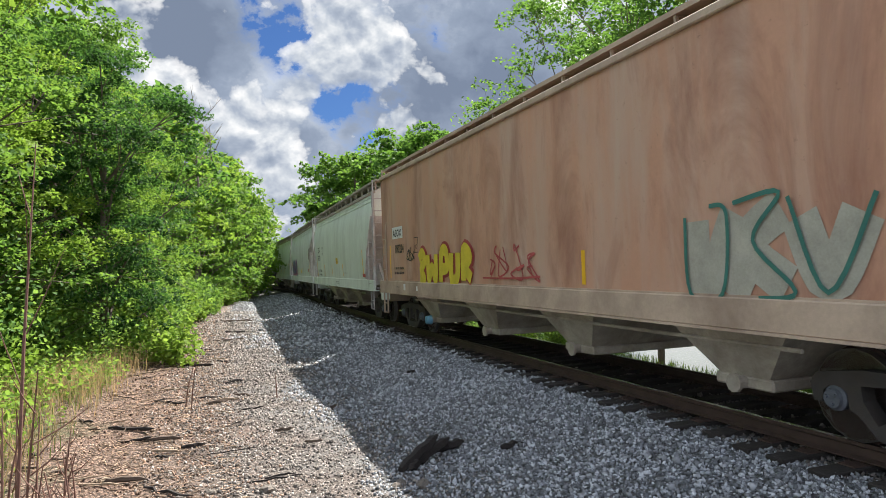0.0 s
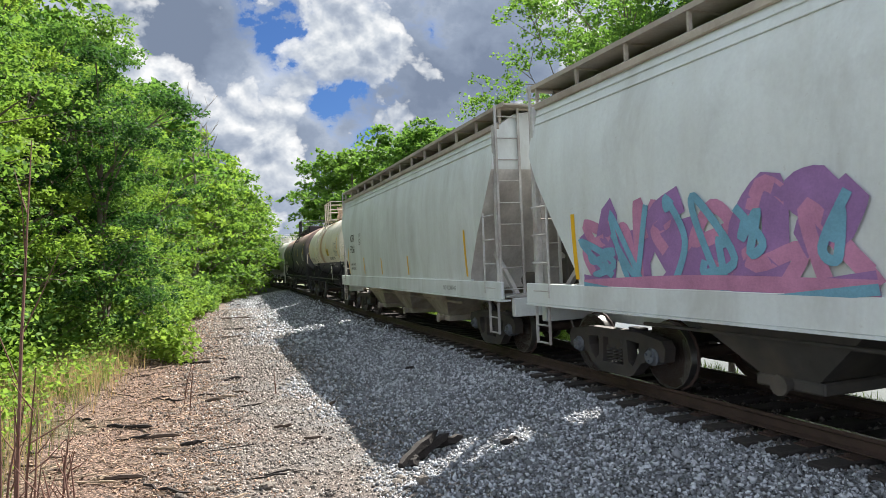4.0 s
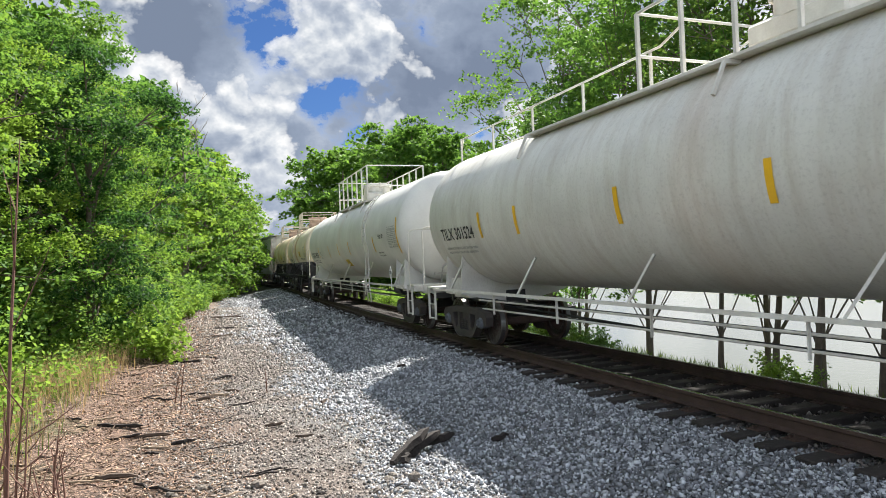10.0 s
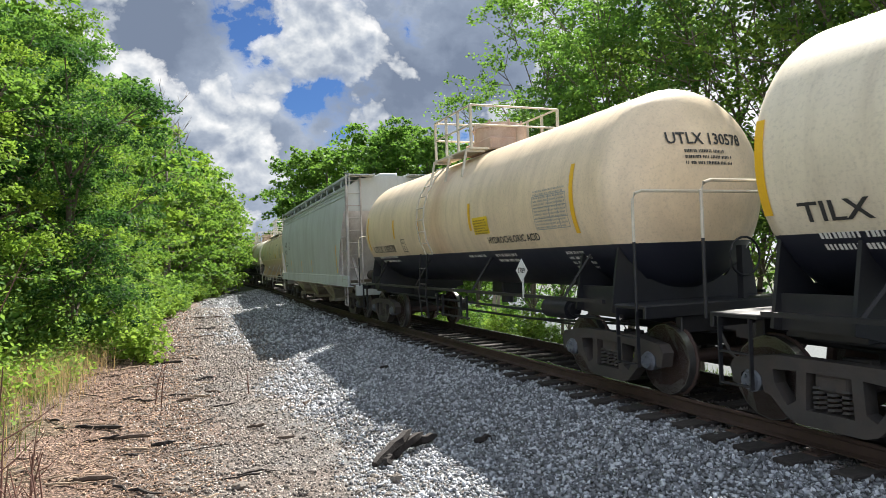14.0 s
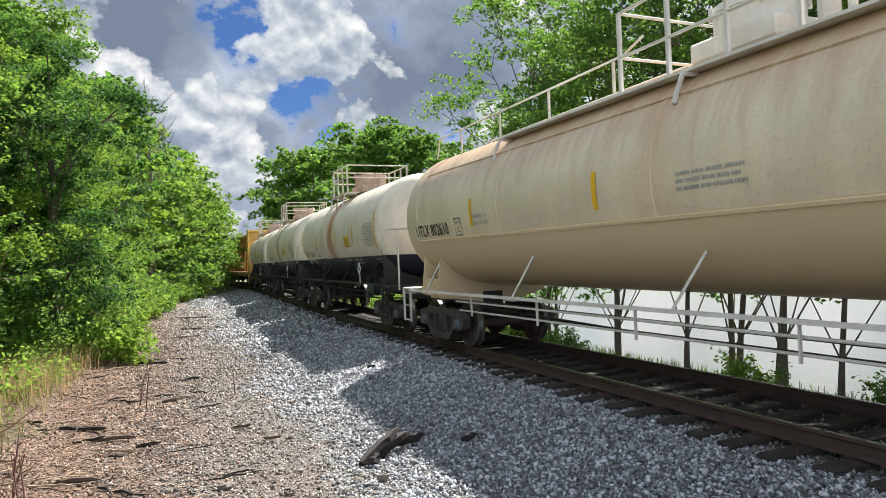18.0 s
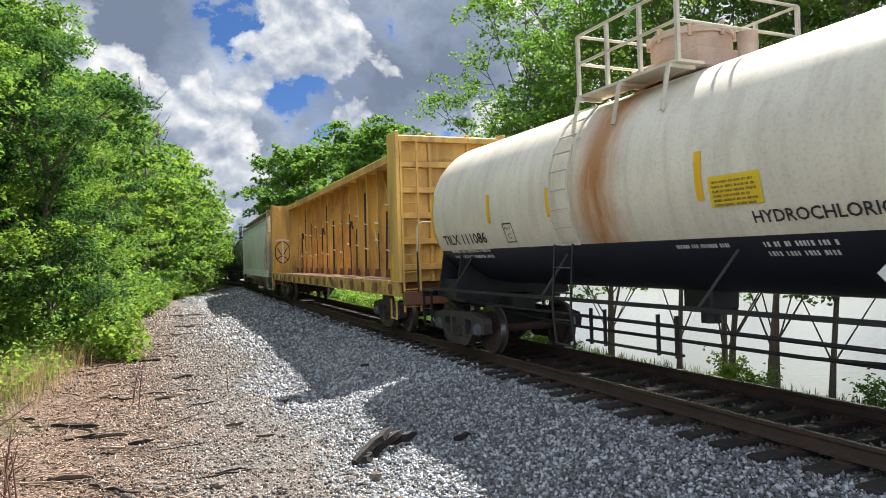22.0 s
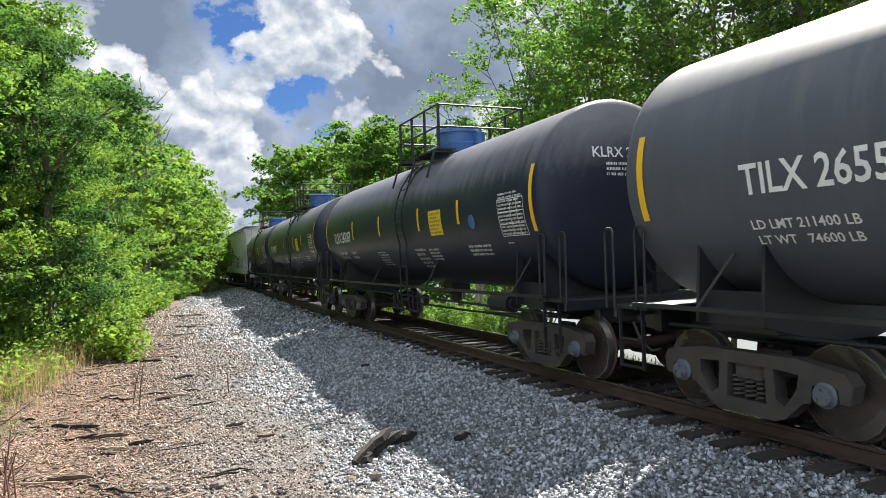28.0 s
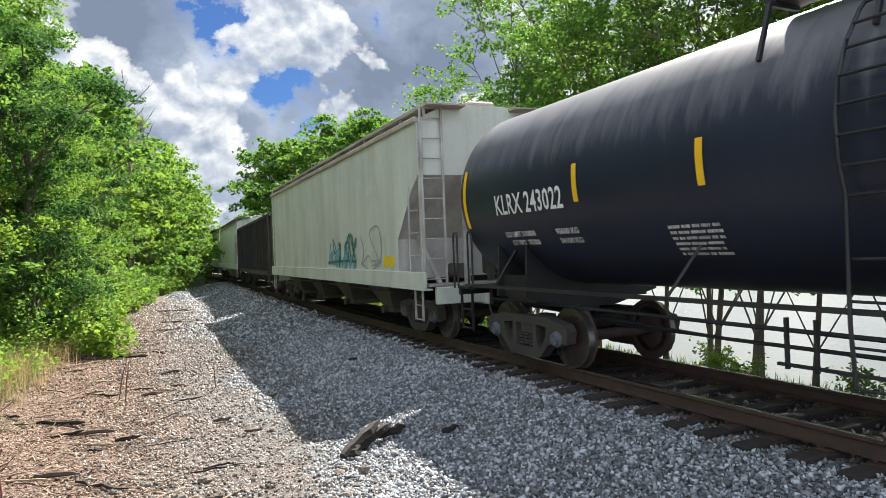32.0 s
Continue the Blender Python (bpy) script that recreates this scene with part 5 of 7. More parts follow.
    # outlet bays
    span, reach = (2 * (half - 3.6), 0.40) if style == "flow" else (2 * (half - 2.45), 0.30)
    for k in range(bays):
        xc = -span / 2 + span * (k + 0.5) / bays
        w = span / bays * reach
        g = Geo()
        g.loft([[(xc - w, -1.45, low), (xc + w, -1.45, low), (xc + w, 1.45, low), (xc - w, 1.45, low)],
                [(xc - 0.36, -1.08, 0.50), (xc + 0.36, -1.08, 0.50), (xc + 0.36, 1.08, 0.50), (xc - 0.36, 1.08, 0.50)]])
        part("outlet_bay", g, under_mat, car)
        g = Geo()
        g.box(xc, 0, 0.44, 0.86, 2.2, 0.13, 0.02)
        g.cyl((xc, -1.22, 0.44), (xc, 1.22, 0.44), 0.075, n=10)
        g.cyl((xc, -1.24, 0.44), (xc, -1.20, 0.44), 0.11, n=10)
        part("outlet_gate", g, under_mat, car)
    g = Geo()
    g.tube([(-half + 3.2, -1.3, 0.93), (half - 3.2, -1.3, 0.90)], 0.025)
    g.cyl((0.2, 0.5, 0.8), (1.1, 0.5, 0.8), 0.2, n=12)
    part("brake_pipe", g, under_mat, car)
    for s in (1, -1):
        g = Geo()
        g.box(s * (half - 1.5), 0, 0.90, 2.3, 0.55, 0.36, 0.02)
        g.box(s * (half - 0.55), 0, 0.94, 0.14, 2.6, 0.34, 0.015)
        part("end_sill", g, sill_mat, car)
        g = Geo()
        g.box(s * (half - 0.85), 0, 1.14, 0.66, 2.9, 0.045, 0.008)
        part("end_platform", g, galvanised, car)
        # corner posts, slope braces, ladders
        for y in (-1, 1):
            g = Geo()
            g.bar((s * (bh - 0.03), y * 1.46, 1.1), (s * (bh - 0.03), y * 1.46, eave), 0.09, 0.09, 0.01)
            part("corner_post", g, end_mat, car)
            g = Geo()
            g.bar((s * (bh - 0.06), y * 1.1, 1.15), (s * (bh - cut_x), y * 1.1, 2.2), 0.08, 0.08)
            g.bar((s * (bh - 0.06), y * 0.5, 1.15), (s * (bh - 0.06), y * 0.5, cut_z), 0.10, 0.08)
            part("end_brace", g, end_mat, car)
            g = Geo()
            g.tube([(s * (bh - 0.50), y * 1.56, 1.2), (s * (bh - 0.50), y * 1.56, 3.05), (s * (bh - 0.53), y * 1.54, 3.15)], 0.022, 6)
            for z in (1.3, 1.75, 2.2, 2.65):
                g.cyl((s * (bh - 0.50), y * 1.56, z), (s * bh, y * 1.56, z), 0.014, n=6)
            part("grab_rail", g, end_mat, car)
        ladder(car, s * (bh + 0.06), -1.24, 1.15, top + 0.02, end_mat, 0.46, 0.40, "y")
        g = Geo()
        for dx in (-0.2, 0.2):
            g.bar((s * (bh - 0.2) + dx, -1.52, 0.45), (s * (bh - 0.2) + dx, -1.52, low - 0.1), 0.045, 0.016)
        for z in (0.47, 0.75):
            g.bar((s * (bh - 0.2) - 0.2, -1.52, z), (s * (bh - 0.2) + 0.2, -1.52, z), 0.05, 0.018)
        part("side_step", g, end_mat, car)
        add_truck(car, s * (half - 2.15))
    # hand brake on the leading end
    g = Geo()
    ring_pts = [(bh + 0.16, 0.05 + 0.30 * math.cos(a), 2.1 + 0.30 * math.sin(a)) for a in np.linspace(0, 2 * math.pi, 21)]
    g.tube(ring_pts, 0.016, 6)
    for a in (0.4, 2.5, 4.6):
        g.cyl((bh + 0.12, 0.05, 2.1), (bh + 0.16, 0.05 + 0.30 * math.cos(a), 2.1 + 0.30 * math.sin(a)), 0.014, n=5)
    g.cyl((bh - 0.05, 0.05, 2.1), (bh + 0.14, 0.05, 2.1), 0.06, n=8)
    g.cyl((bh - 0.10, 0.05, 2.1), (bh + 0.02, 0.05, 2.1), 0.24, n=16)
    g.bar((bh - 0.08, 0.05, 1.2), (bh - 0.08, 0.05, 2.3), 0.14, 0.10)
    part("brake_wheel", g, dark_under, car, "hand brake wheel")
    part("brake_cylinder", Geo().box(bh - 0.45, 0.45, 1.55, 0.5, 0.6, 0.5, 0.04), dark_under, car)
    part("air_reservoir", Geo().cyl((bh - 0.7, -0.55, 1.4), (bh - 0.1, -0.55, 1.4), 0.16, n=12), dark_under, car)
    place = on_side(side_y, 0.006)
    add_couplers(car, half)
    for x, z0, z1 in stripes:
        stripe(car, place, x, z0, z1)
    if marks:
        mx = -bh + 2.6 if mark_x is None else mark_x
        words("lettering", marks[0], place, mx, mark_z, mark_h, mark_mat, car, 0.8)
        words("lettering", marks[1], place, mx, mark_z - mark_h * 1.5, mark_h, mark_mat, car, 0.85)
        if len(marks) > 2:
            words("lettering", marks[2], place, mx + 0.25, mark_z - 0.95, 0.10, mark_mat, car)
            words("lettering", marks[3], place, mx + 0.25, mark_z - 1.15, 0.10, mark_mat, car)
        else:
            bars("small_print", place, mx - 0.42, mark_z - 0.78, 0.8, 0.30, 2, mark_mat, car, 4)
        g = Geo()
        bx, bz = mx + 1.28, mark_z + 0.05
        for x0, x1, z0, z1 in ((-0.15, 0.15, -0.19, -0.17), (-0.15, 0.15, 0.17, 0.19), (-0.15, -0.13, -0.17, 0.17), (0.13, 0.15, -0.17, 0.17)):
            patch(g, place, bx + x0, bx + x1, bz + z0, bz + z1, 1)
        part("plate_box", g.mesh("plate_box", mark_mat, smooth=False), None, car)
        words("lettering", "PLATE", place, bx, bz + 0.08, 0.06, mark_mat, car)
        words("lettering", "C", place, bx, bz - 0.13, 0.13, mark_mat, car)
    return car, place


def ribbon(name, place, strokes, width, mat, car, label=""):
    """Sprayed strokes: bands of paint that follow smooth lines on the side."""
    g = Geo()
    layer = 0.0
    for pts in strokes:
        n = len(pts)
        dense = []
        for i in range(n - 1):
            p0, p1, p2, p3 = pts[max(i - 1, 0)], pts[i], pts[i + 1], pts[min(i + 2, n - 1)]
            for k in range(6):
                t = k / 6
                dense.append(tuple(0.5 * (2 * p1[c] + (p2[c] - p0[c]) * t + (2 * p0[c] - 5 * p1[c] + 4 * p2[c] - p3[c]) * t * t + (3 * p1[c] - p0[c] - 3 * p2[c] + p3[c]) * t ** 3) for c in (0, 1)))
        dense.append(pts[-1])
        vs = []
        for i, (x, z) in enumerate(dense):
            ax, az = dense[min(i + 1, len(dense) - 1)]
            bx, bz = dense[max(i - 1, 0)]
            d = math.hypot(ax - bx, az - bz) or 1.0
            nx, nz = -(az - bz) / d * width / 2, (ax - bx) / d * width / 2
            for px_, pz_ in ((x + nx, z + nz), (x - nx, z - nz)):
                q = place(px_, pz_)
                vs.append((q[0], q[1] - layer, q[2]))
            layer += 0.00012
        g.put(vs, [(2 * i, 2 * i + 1, 2 * i + 3, 2 * i + 2) for i in range(len(dense) - 1)])
    return part(name, g.mesh(name, mat, smooth=False), None, car, label)


def scrawl(x, z, w, h, seed, loops=4):
    """Strokes of a sprayed tag within a box."""
    rng = random.Random(seed)
    out = []
    for k in range(loops):
        cx = x + w * (k + 0.5) / loops
        hw = w / loops * 0.55
        n = rng.randint(5, 8)
        out.append([(cx + hw * rng.uniform(-1, 1), z + h * rng.random()) for _ in range(n)])
    out.append([(x, z + h * 0.1), (x + w * 0.5, z + h * rng.uniform(-0.1, 0.2)), (x + w, z + h * 0.15)])
    return out


def centerbeam_car(length, label):
    car = thing("centerbeam_flatcar", label, "flat car")
    half = length / 2
    bh = half - 0.65
    yel = hopper_paint("flatcar_yellow", (0.74, 0.47, 0.12), (0.46, 0.25, 0.10), 0.6, (0.24, 0.105, 0.05), 0.7)
    sill = material("flatcar_sill", (0.66, 0.43, 0.11), 0.7, var=0.3, scale=2.5, fine=20, bump=0.15, dirt=(0.10, 0.05, 0.03), dirt_amount=0.95, dirt_scale=2.2)
    rust = material("flatcar_rust", (0.20, 0.085, 0.045), 0.8, var=0.35, scale=2, fine=30, bump=0.2)
    strap = material("strap_webbing", (0.03, 0.03, 0.032), 0.8)
    deck, top = 1.28, 4.76
    for y in (-1, 1):
        g = Geo()
        g.box(0, y * 1.40, deck - 0.13, 2 * bh, 0.10, 0.34, 0.015)
        g.box(0, y * 1.36, deck - 0.30, 2 * bh, 0.18, 0.03)
        part("side_sill", g, sill, car)
        x = -bh + 0.8
        while x < bh - 0.5:
            g = Geo()
            g.prism([(x - 0.06, deck - 0.27), (x + 0.06, deck - 0.28), (x + 0.11, deck - 0.16), (x + 0.08, deck - 0.05), (x - 0.09, deck - 0.04), (x - 0.12, deck - 0.14)], y * 1.445, y * 1.485)
            part("winch_pocket", g, rust, car)
            x += 1.24
    g = Geo()
    for s in (-1, 1):
        for k in range(18):
            x = -bh + 0.5 + (2 * bh - 1.0) * k / 17
            g.bar((x, s * 0.25, deck - 0.02), (x, s * 1.36, deck - 0.06), 0.16, 0.06)
    g.box(0, 0, deck - 0.2, 2 * bh, 0.6, 0.36, 0.02)
    g.box(0, 0.68, deck + 0.0, 2 * bh - 0.6, 0.9, 0.03)
    g.box(0, -0.68, deck + 0.0, 2 * bh - 0.6, 0.9, 0.03)
    part("deck", g, rust, car)
    # top chord
    g = Geo()
    g.box(0, 0, top - 0.05, 2 * bh - 0.7, 1.16, 0.09, 0.02)
    g.box(0, 0.55, top - 0.13, 2 * bh - 0.7, 0.05, 0.20)
    g.box(0, -0.55, top - 0.13, 2 * bh - 0.7, 0.05, 0.20)
    part("top_chord", g, yel, car)
    # broad flanged posts along the middle, a diagonal in every other bay
    n = 17
    gap = (2 * bh - 1.9) / (n - 1)
    for k in range(n):
        x = -bh + 0.95 + gap * k
        g = Geo()
        for y in (-0.17, 0.17):
            g.prism([(x - 0.15, deck), (x + 0.15, deck), (x + 0.11, deck + 0.9), (x + 0.085, top - 0.1), (x - 0.085, top - 0.1), (x - 0.11, deck + 0.9)], y - 0.012, y + 0.012)
        g.box(x, 0, (deck + top) / 2 - 0.05, 0.02, 0.316, top - deck - 0.1)
        part("post", g, yel, car)
        g = Geo()
        for y in (-0.24, 0.24):
            g.prism([(x - 0.30, deck), (x + 0.30, deck), (x + 0.17, deck + 0.26), (x - 0.17, deck + 0.26)], y - 0.012, y + 0.012)
        part("post_foot", g, rust, car)
    for k in range(0, n - 2, 2):
        x0 = -bh + 0.95 + gap * k
        a, b = (x0 + 0.12, x0 + 2 * gap - 0.1) if k < n // 2 - 1 else (x0 + 2 * gap - 0.12, x0 + 0.1)
        part("diagonal", Geo().bar((a, -0.02, deck + 0.15), (b, -0.02, top - 0.2), 0.05, 0.15), yel, car)
    # webbing straps hang along the posts, some looped over
    rng = random.Random(8)
    for k in range(1, n - 1):
        x = -bh + 0.95 + gap * k
        z1 = rng.uniform(2.6, 4.3)
        dx = rng.choice((-0.17, -0.15, 0.16, 0.14))
        g = Geo().bar((x + dx * rng.uniform(0.9, 1.8), -0.22, deck + 0.05), (x + dx * 0.8, -0.21, z1), 0.02, rng.uniform(0.05, 0.11))
        part("strap", g, strap, car, "black webbing strap")
        if k % 4 == 1:
            g = Geo().tube([(x + 0.22, -0.24, 2.3), (x + 0.26, -0.24, 3.0), (x + 0.40, -0.25, 3.22), (x + 0.58, -0.25, 3.2), (x + 0.68, -0.24, 2.95)], 0.035, 6)
            part("strap", g, strap, car, "black webbing strap")
        for z in (rng.uniform(2.1, 2.5), rng.uniform(2.9, 3.5)):
            g = Geo().bar((x - 0.19, -0.235, z), (x + 0.19, -0.235, z - 0.04), 0.03, 0.04)
            part("strap_buckle", g, white_paint, car)
    # bulkheads
    for s in (1, -1):
        g = Geo()
        g.box(s * (bh - 0.3), 0, (deck + top) / 2, 0.10, 2.75, top - deck, 0.01)
        part("bulkhead_sheet", g, yel, car)
        for y in (-1.38, -0.5, 0.5, 1.38):
            g = Geo().box(s * (bh - 0.30), y, (deck + top) / 2 + 0.02, 0.66 if abs(y) > 1 else 0.3, 0.09, top - deck + 0.04, 0.012)
            part("bulkhead_post", g, yel, car)
        for z in np.linspace(deck + 0.35, top - 0.12, 6):
            g = Geo().box(s * (bh - 0.16), 0, float(z), 0.2, 2.7, 0.14, 0.012)
            part("bulkhead_rib", g, yel, car)
        ladder(car, s * (bh + 0.02), -1.1, 0.6, top - 0.2, yel, 0.4, 0.4, "y")
        g = Geo()
        g.box(s * (half - 1.5), 0, 0.86, 2.0, 0.5, 0.3, 0.02)
        g.box(s * (half - 0.55), 0, 0.92, 0.14, 2.7, 0.32, 0.015)
        part("end_sill", g, rust, car)
        g = Geo()
        for dx in (-0.2, 0.2):
            g.bar((s * (bh - 0.4) + dx, -1.43, 0.42), (s * (bh - 0.4) + dx, -1.43, 0.9), 0.04, 0.016)
        g.bar((s * (bh - 0.4) - 0.2, -1.43, 0.44), (s * (bh - 0.4) + 0.2, -1.43, 0.44), 0.05, 0.02)
        part("side_step", g, yel, car)
        add_truck(car, s * (half - 2.8))
    add_couplers(car, half)
    flat = lambda x, z: (x, -1.456, z)
    panel("reflective_stripe", car, lambda x, z: (x, -1.43, z), bh - 0.45, bh - 0.33, 1.25, 1.95, yellow_tape)
    inner = lambda y, z: (-bh + 0.36, y, z)
    ribbon("graffiti", inner, [[(-0.9 + 0.38 * math.cos(t), 2.35 + 0.55 * math.sin(t)) for t in np.linspace(0, 6.4, 12)], [(-1.15, 2.6), (-0.9, 2.2), (-0.65, 2.6)], [(-1.2, 2.0), (-0.9, 2.15), (-0.6, 1.95)]], 0.05, black_paint, car, "black sprayed tag on the bulkhead")
    ribbon("graffiti", inner, [[(-1.25, 2.95), (-0.9, 3.0), (-0.55, 2.92)], [(-0.9, 1.8), (-0.88, 2.5), (-0.9, 3.0)]], 0.08, white_paint, car, "white sprayed tag on the bulkhead")
    words("lettering", "TTZX", flat, -bh + 1.5, deck - 0.24, 0.2, white_paint, car)
    words("lettering", "84296", flat, -bh + 3.1, deck - 0.24, 0.2, white_paint, car)
    return car


def open_hopper_car(length, label):
    """Black open-top hopper with outside stakes."""
    car = thing("open_hopper_car", label, "hopper car")
    half = length / 2
    bh = half - 0.7
    blk = material("open_hopper_black", (0.022, 0.021, 0.022), 0.6, var=0.3, scale=1, fine=20, dirt=(0.10, 0.07, 0.05), dirt_amount=0.5, streak=True)
    low, top = 1.05, 3.75
    g = Geo()
    for y in (-1.35, 1.35):
        g.box(0, y, (low + top) / 2, 2 * bh, 0.05, top - low)
    for s in (-1, 1):
        g.box(s * (bh - 0.03), 0, 2.9, 0.05, 2.7, 1.7)
        g.bar((s * (bh - 0.05), 0, 2.2), (s * (bh - 2.3), 0, 0.85), 2.66, 0.05)
    part("body", g, blk, car)
    for y in (-1, 1):
        g = Geo().box(0, y * 1.40, top, 2 * bh + 0.1, 0.18, 0.14, 0.015)
        part("top_chord", g, blk, car)
        g = Geo().box(0, y * 1.42, low, 2 * bh + 0.1, 0.14, 0.22, 0.015)
        part("side_sill", g, blk, car)
        for k in range(14):
            x = -bh + 0.35 + (2 * bh - 0.7) * k / 13
            g = Geo().box(x, y * 1.43, (low + top) / 2, 0.10, 0.14, top - low, 0.01)
            part("side_stake", g, blk, car)
    for k in range(4):
        xc = -4.2 + 2.8 * k
        g = Geo().loft([[(xc - 1.35, -1.3, low), (xc + 1.35, -1.3, low), (xc + 1.35, 1.3, low), (xc - 1.35, 1.3, low)], [(xc - 0.4, -0.8, 0.5), (xc + 0.4, -0.8, 0.5), (xc + 0.4, 0.8, 0.5), (xc - 0.4, 0.8, 0.5)]])
        part("outlet_bay", g, blk, car)
    for s in (1, -1):
        g = Geo()
        g.box(s * (half - 1.4), 0, 0.9, 2.0, 0.5, 0.34, 0.02)
        g.box(s * (half - 0.55), 0, 0.94, 0.14, 2.7, 0.3, 0.015)
        part("end_sill", g, blk, car)
        ladder(car, s * (bh - 0.3), -1.52, 0.55, top, blk)
        add_truck(car, s * (half - 2.0))
    add_couplers(car, half)
    return car

# ---- the cars, in the order in which they pass ----
TRAIN = []


def enter(car, q0, q1):
    """Puts a car into the train: coupler faces at q0 (leading) and q1 (trailing) metres from the zero mark at the start."""
    TRAIN.append((car, (q0 + q1) / 2, (q1 - q0) / 2))


dusty = material("underside_dust", (0.44, 0.39, 0.32), 0.8, var=0.3, scale=3, fine=30, dirt=(0.16, 0.12, 0.09), dirt_amount=0.6)
dark_under = material("underside_dark", (0.06, 0.055, 0.05), 0.8, var=0.3, scale=3, fine=30, dirt=(0.15, 0.12, 0.09), dirt_amount=0.5)
brown = hopper_paint("faded_brown", (0.52, 0.285, 0.19), (0.50, 0.38, 0.30), 0.75, (0.28, 0.12, 0.08), 0.75)
brown_trim = material("brown_trim", (0.48, 0.37, 0.28), 0.65, var=0.2, scale=1, fine=20, dirt=(0.18, 0.11, 0.08), dirt_amount=0.5)
pale_green = hopper_paint("pale_green", (0.69, 0.755, 0.685), (0.52, 0.53, 0.48), 0.25)
pale_grey = hopper_paint("pale_grey", (0.67, 0.71, 0.71), (0.46, 0.45, 0.40), 0.3)
mid_grey = hopper_paint("mid_grey", (0.50, 0.54, 0.54), (0.38, 0.39, 0.37), 0.3)
old_white = hopper_paint("old_white", (0.62, 0.64, 0.58), (0.42, 0.40, 0.33), 0.35)
grey_end = material("grey_end", (0.50, 0.49, 0.47), 0.65, var=0.25, scale=1.5, fine=20, dirt=(0.14, 0.08, 0.055), dirt_amount=0.6)
tan_roof = material("tan_roof", (0.42, 0.37, 0.31), 0.7, var=0.25, scale=1, fine=20, dirt=(0.2, 0.14, 0.1), dirt_amount=0.5)
rust_patch = material("rust_primer", (0.12, 0.055, 0.045), 0.75, var=0.3, scale=4)
spray_yellow = material("spray_yellow", (0.62, 0.50, 0.04), 0.6, var=0.2)
spray_purple = material("spray_purple", (0.30, 0.16, 0.36), 0.6, var=0.25)
spray_pink = material("spray_pink", (0.50, 0.22, 0.36), 0.6, var=0.25)
spray_teal = material("spray_teal", (0.04, 0.16, 0.13), 0.6, var=0.25)
spray_pale = material("spray_pale", (0.37, 0.36, 0.30), 0.6, var=0.25)
spray_blue = material("spray_blue", (0.16, 0.36, 0.48), 0.6, var=0.25)
spray_red = material("spray_red", (0.42, 0.08, 0.08), 0.6, var=0.25)

beige_sign = material("beige_panel", (0.62, 0.57, 0.42), 0.55, var=0.12, bump=0.02)
HOP = "covered hopper cars of the train"
TNK = "tank cars of the train"


def black_belly_tank(q0, q1, number, cream, label, stain=0.95, alt=False, phrase="HYDROCHLORIC ACID"):
    p = tank_paint("enamel_of_" + label.split()[0], cream, (0.014, 0.016, 0.027), 1.97, stain=stain)
    rail = material("cream_rail", (0.62, 0.58, 0.48), 0.6, var=0.2, dirt=(0.3, 0.17, 0.1), dirt_amount=0.4)
    dome = material("dome_pink", (0.55, 0.42, 0.34), 0.65, var=0.2, dirt=(0.3, 0.15, 0.08), dirt_amount=0.5)
    st = [(5.2, 2.14, 3.15), (2.87, 2.38, 2.87) if alt else (1.62, 2.37, 2.89), (0.65, 2.4, 2.81) if alt else (-1.3, 2.39, 2.81), (-2.6 if alt else -3.15, 2.4, 2.88), (-5.42 if alt else -5.55, 2.15, 3.1)]
    car = tank_car(q1 - q0, 1.42, 2.72, p, steel_black, rail, dome, black_paint, label, TNK, belly=True, number=number, num_x=-4.2 if alt else -4.32, num_z=2.06, num_h=0.20, num_w=1.22, head_text=number, stripes=st,
                   panels=[(1.75, 2.4, 2.28, 2.60)], tables=[(4.08, 5.05, 2.25, 2.87)], plate=(-2.6, 2.2), prints=[(-5.1, -3.4, 1.68, 1.94, 2, white_paint), (1.0, 1.9, 1.76, 1.86, 1, white_paint), (2.2, 3.0, 1.62, 1.86, 2, white_paint),
                                                                                            (4.6, 5.2, 1.45, 1.85, 4, white_paint)],
                   placard=(3.72, 1.62), truck_in=(1.7, 1.68), ladder_x=-0.9, phrase=(phrase, 3.15, 2.08) if phrase else None)
    enter(car, q0, q1)
    return car


def plain_tank(q0, q1, number, paint, label, r=1.5, zc=2.72, rail=None, num_mat=black_paint, dome="box", dome_mat=None, walkway=True, num=(-7.0, 2.12, 0.26, 0.9), head="", **marks):
    rail = rail or material("white_rail", (0.66, 0.65, 0.60), 0.55, var=0.15, dirt=(0.35, 0.25, 0.17), dirt_amount=0.3)
    car = tank_car(q1 - q0, r, zc, paint, steel_black, rail, dome_mat or rail, num_mat, label, TNK, dome=dome, walkway=walkway, number=number, num_x=num[0], num_z=num[1], num_h=num[2], num_w=num[3],
                   head_text=head or number, **marks)
    enter(car, q0, q1)
    return car


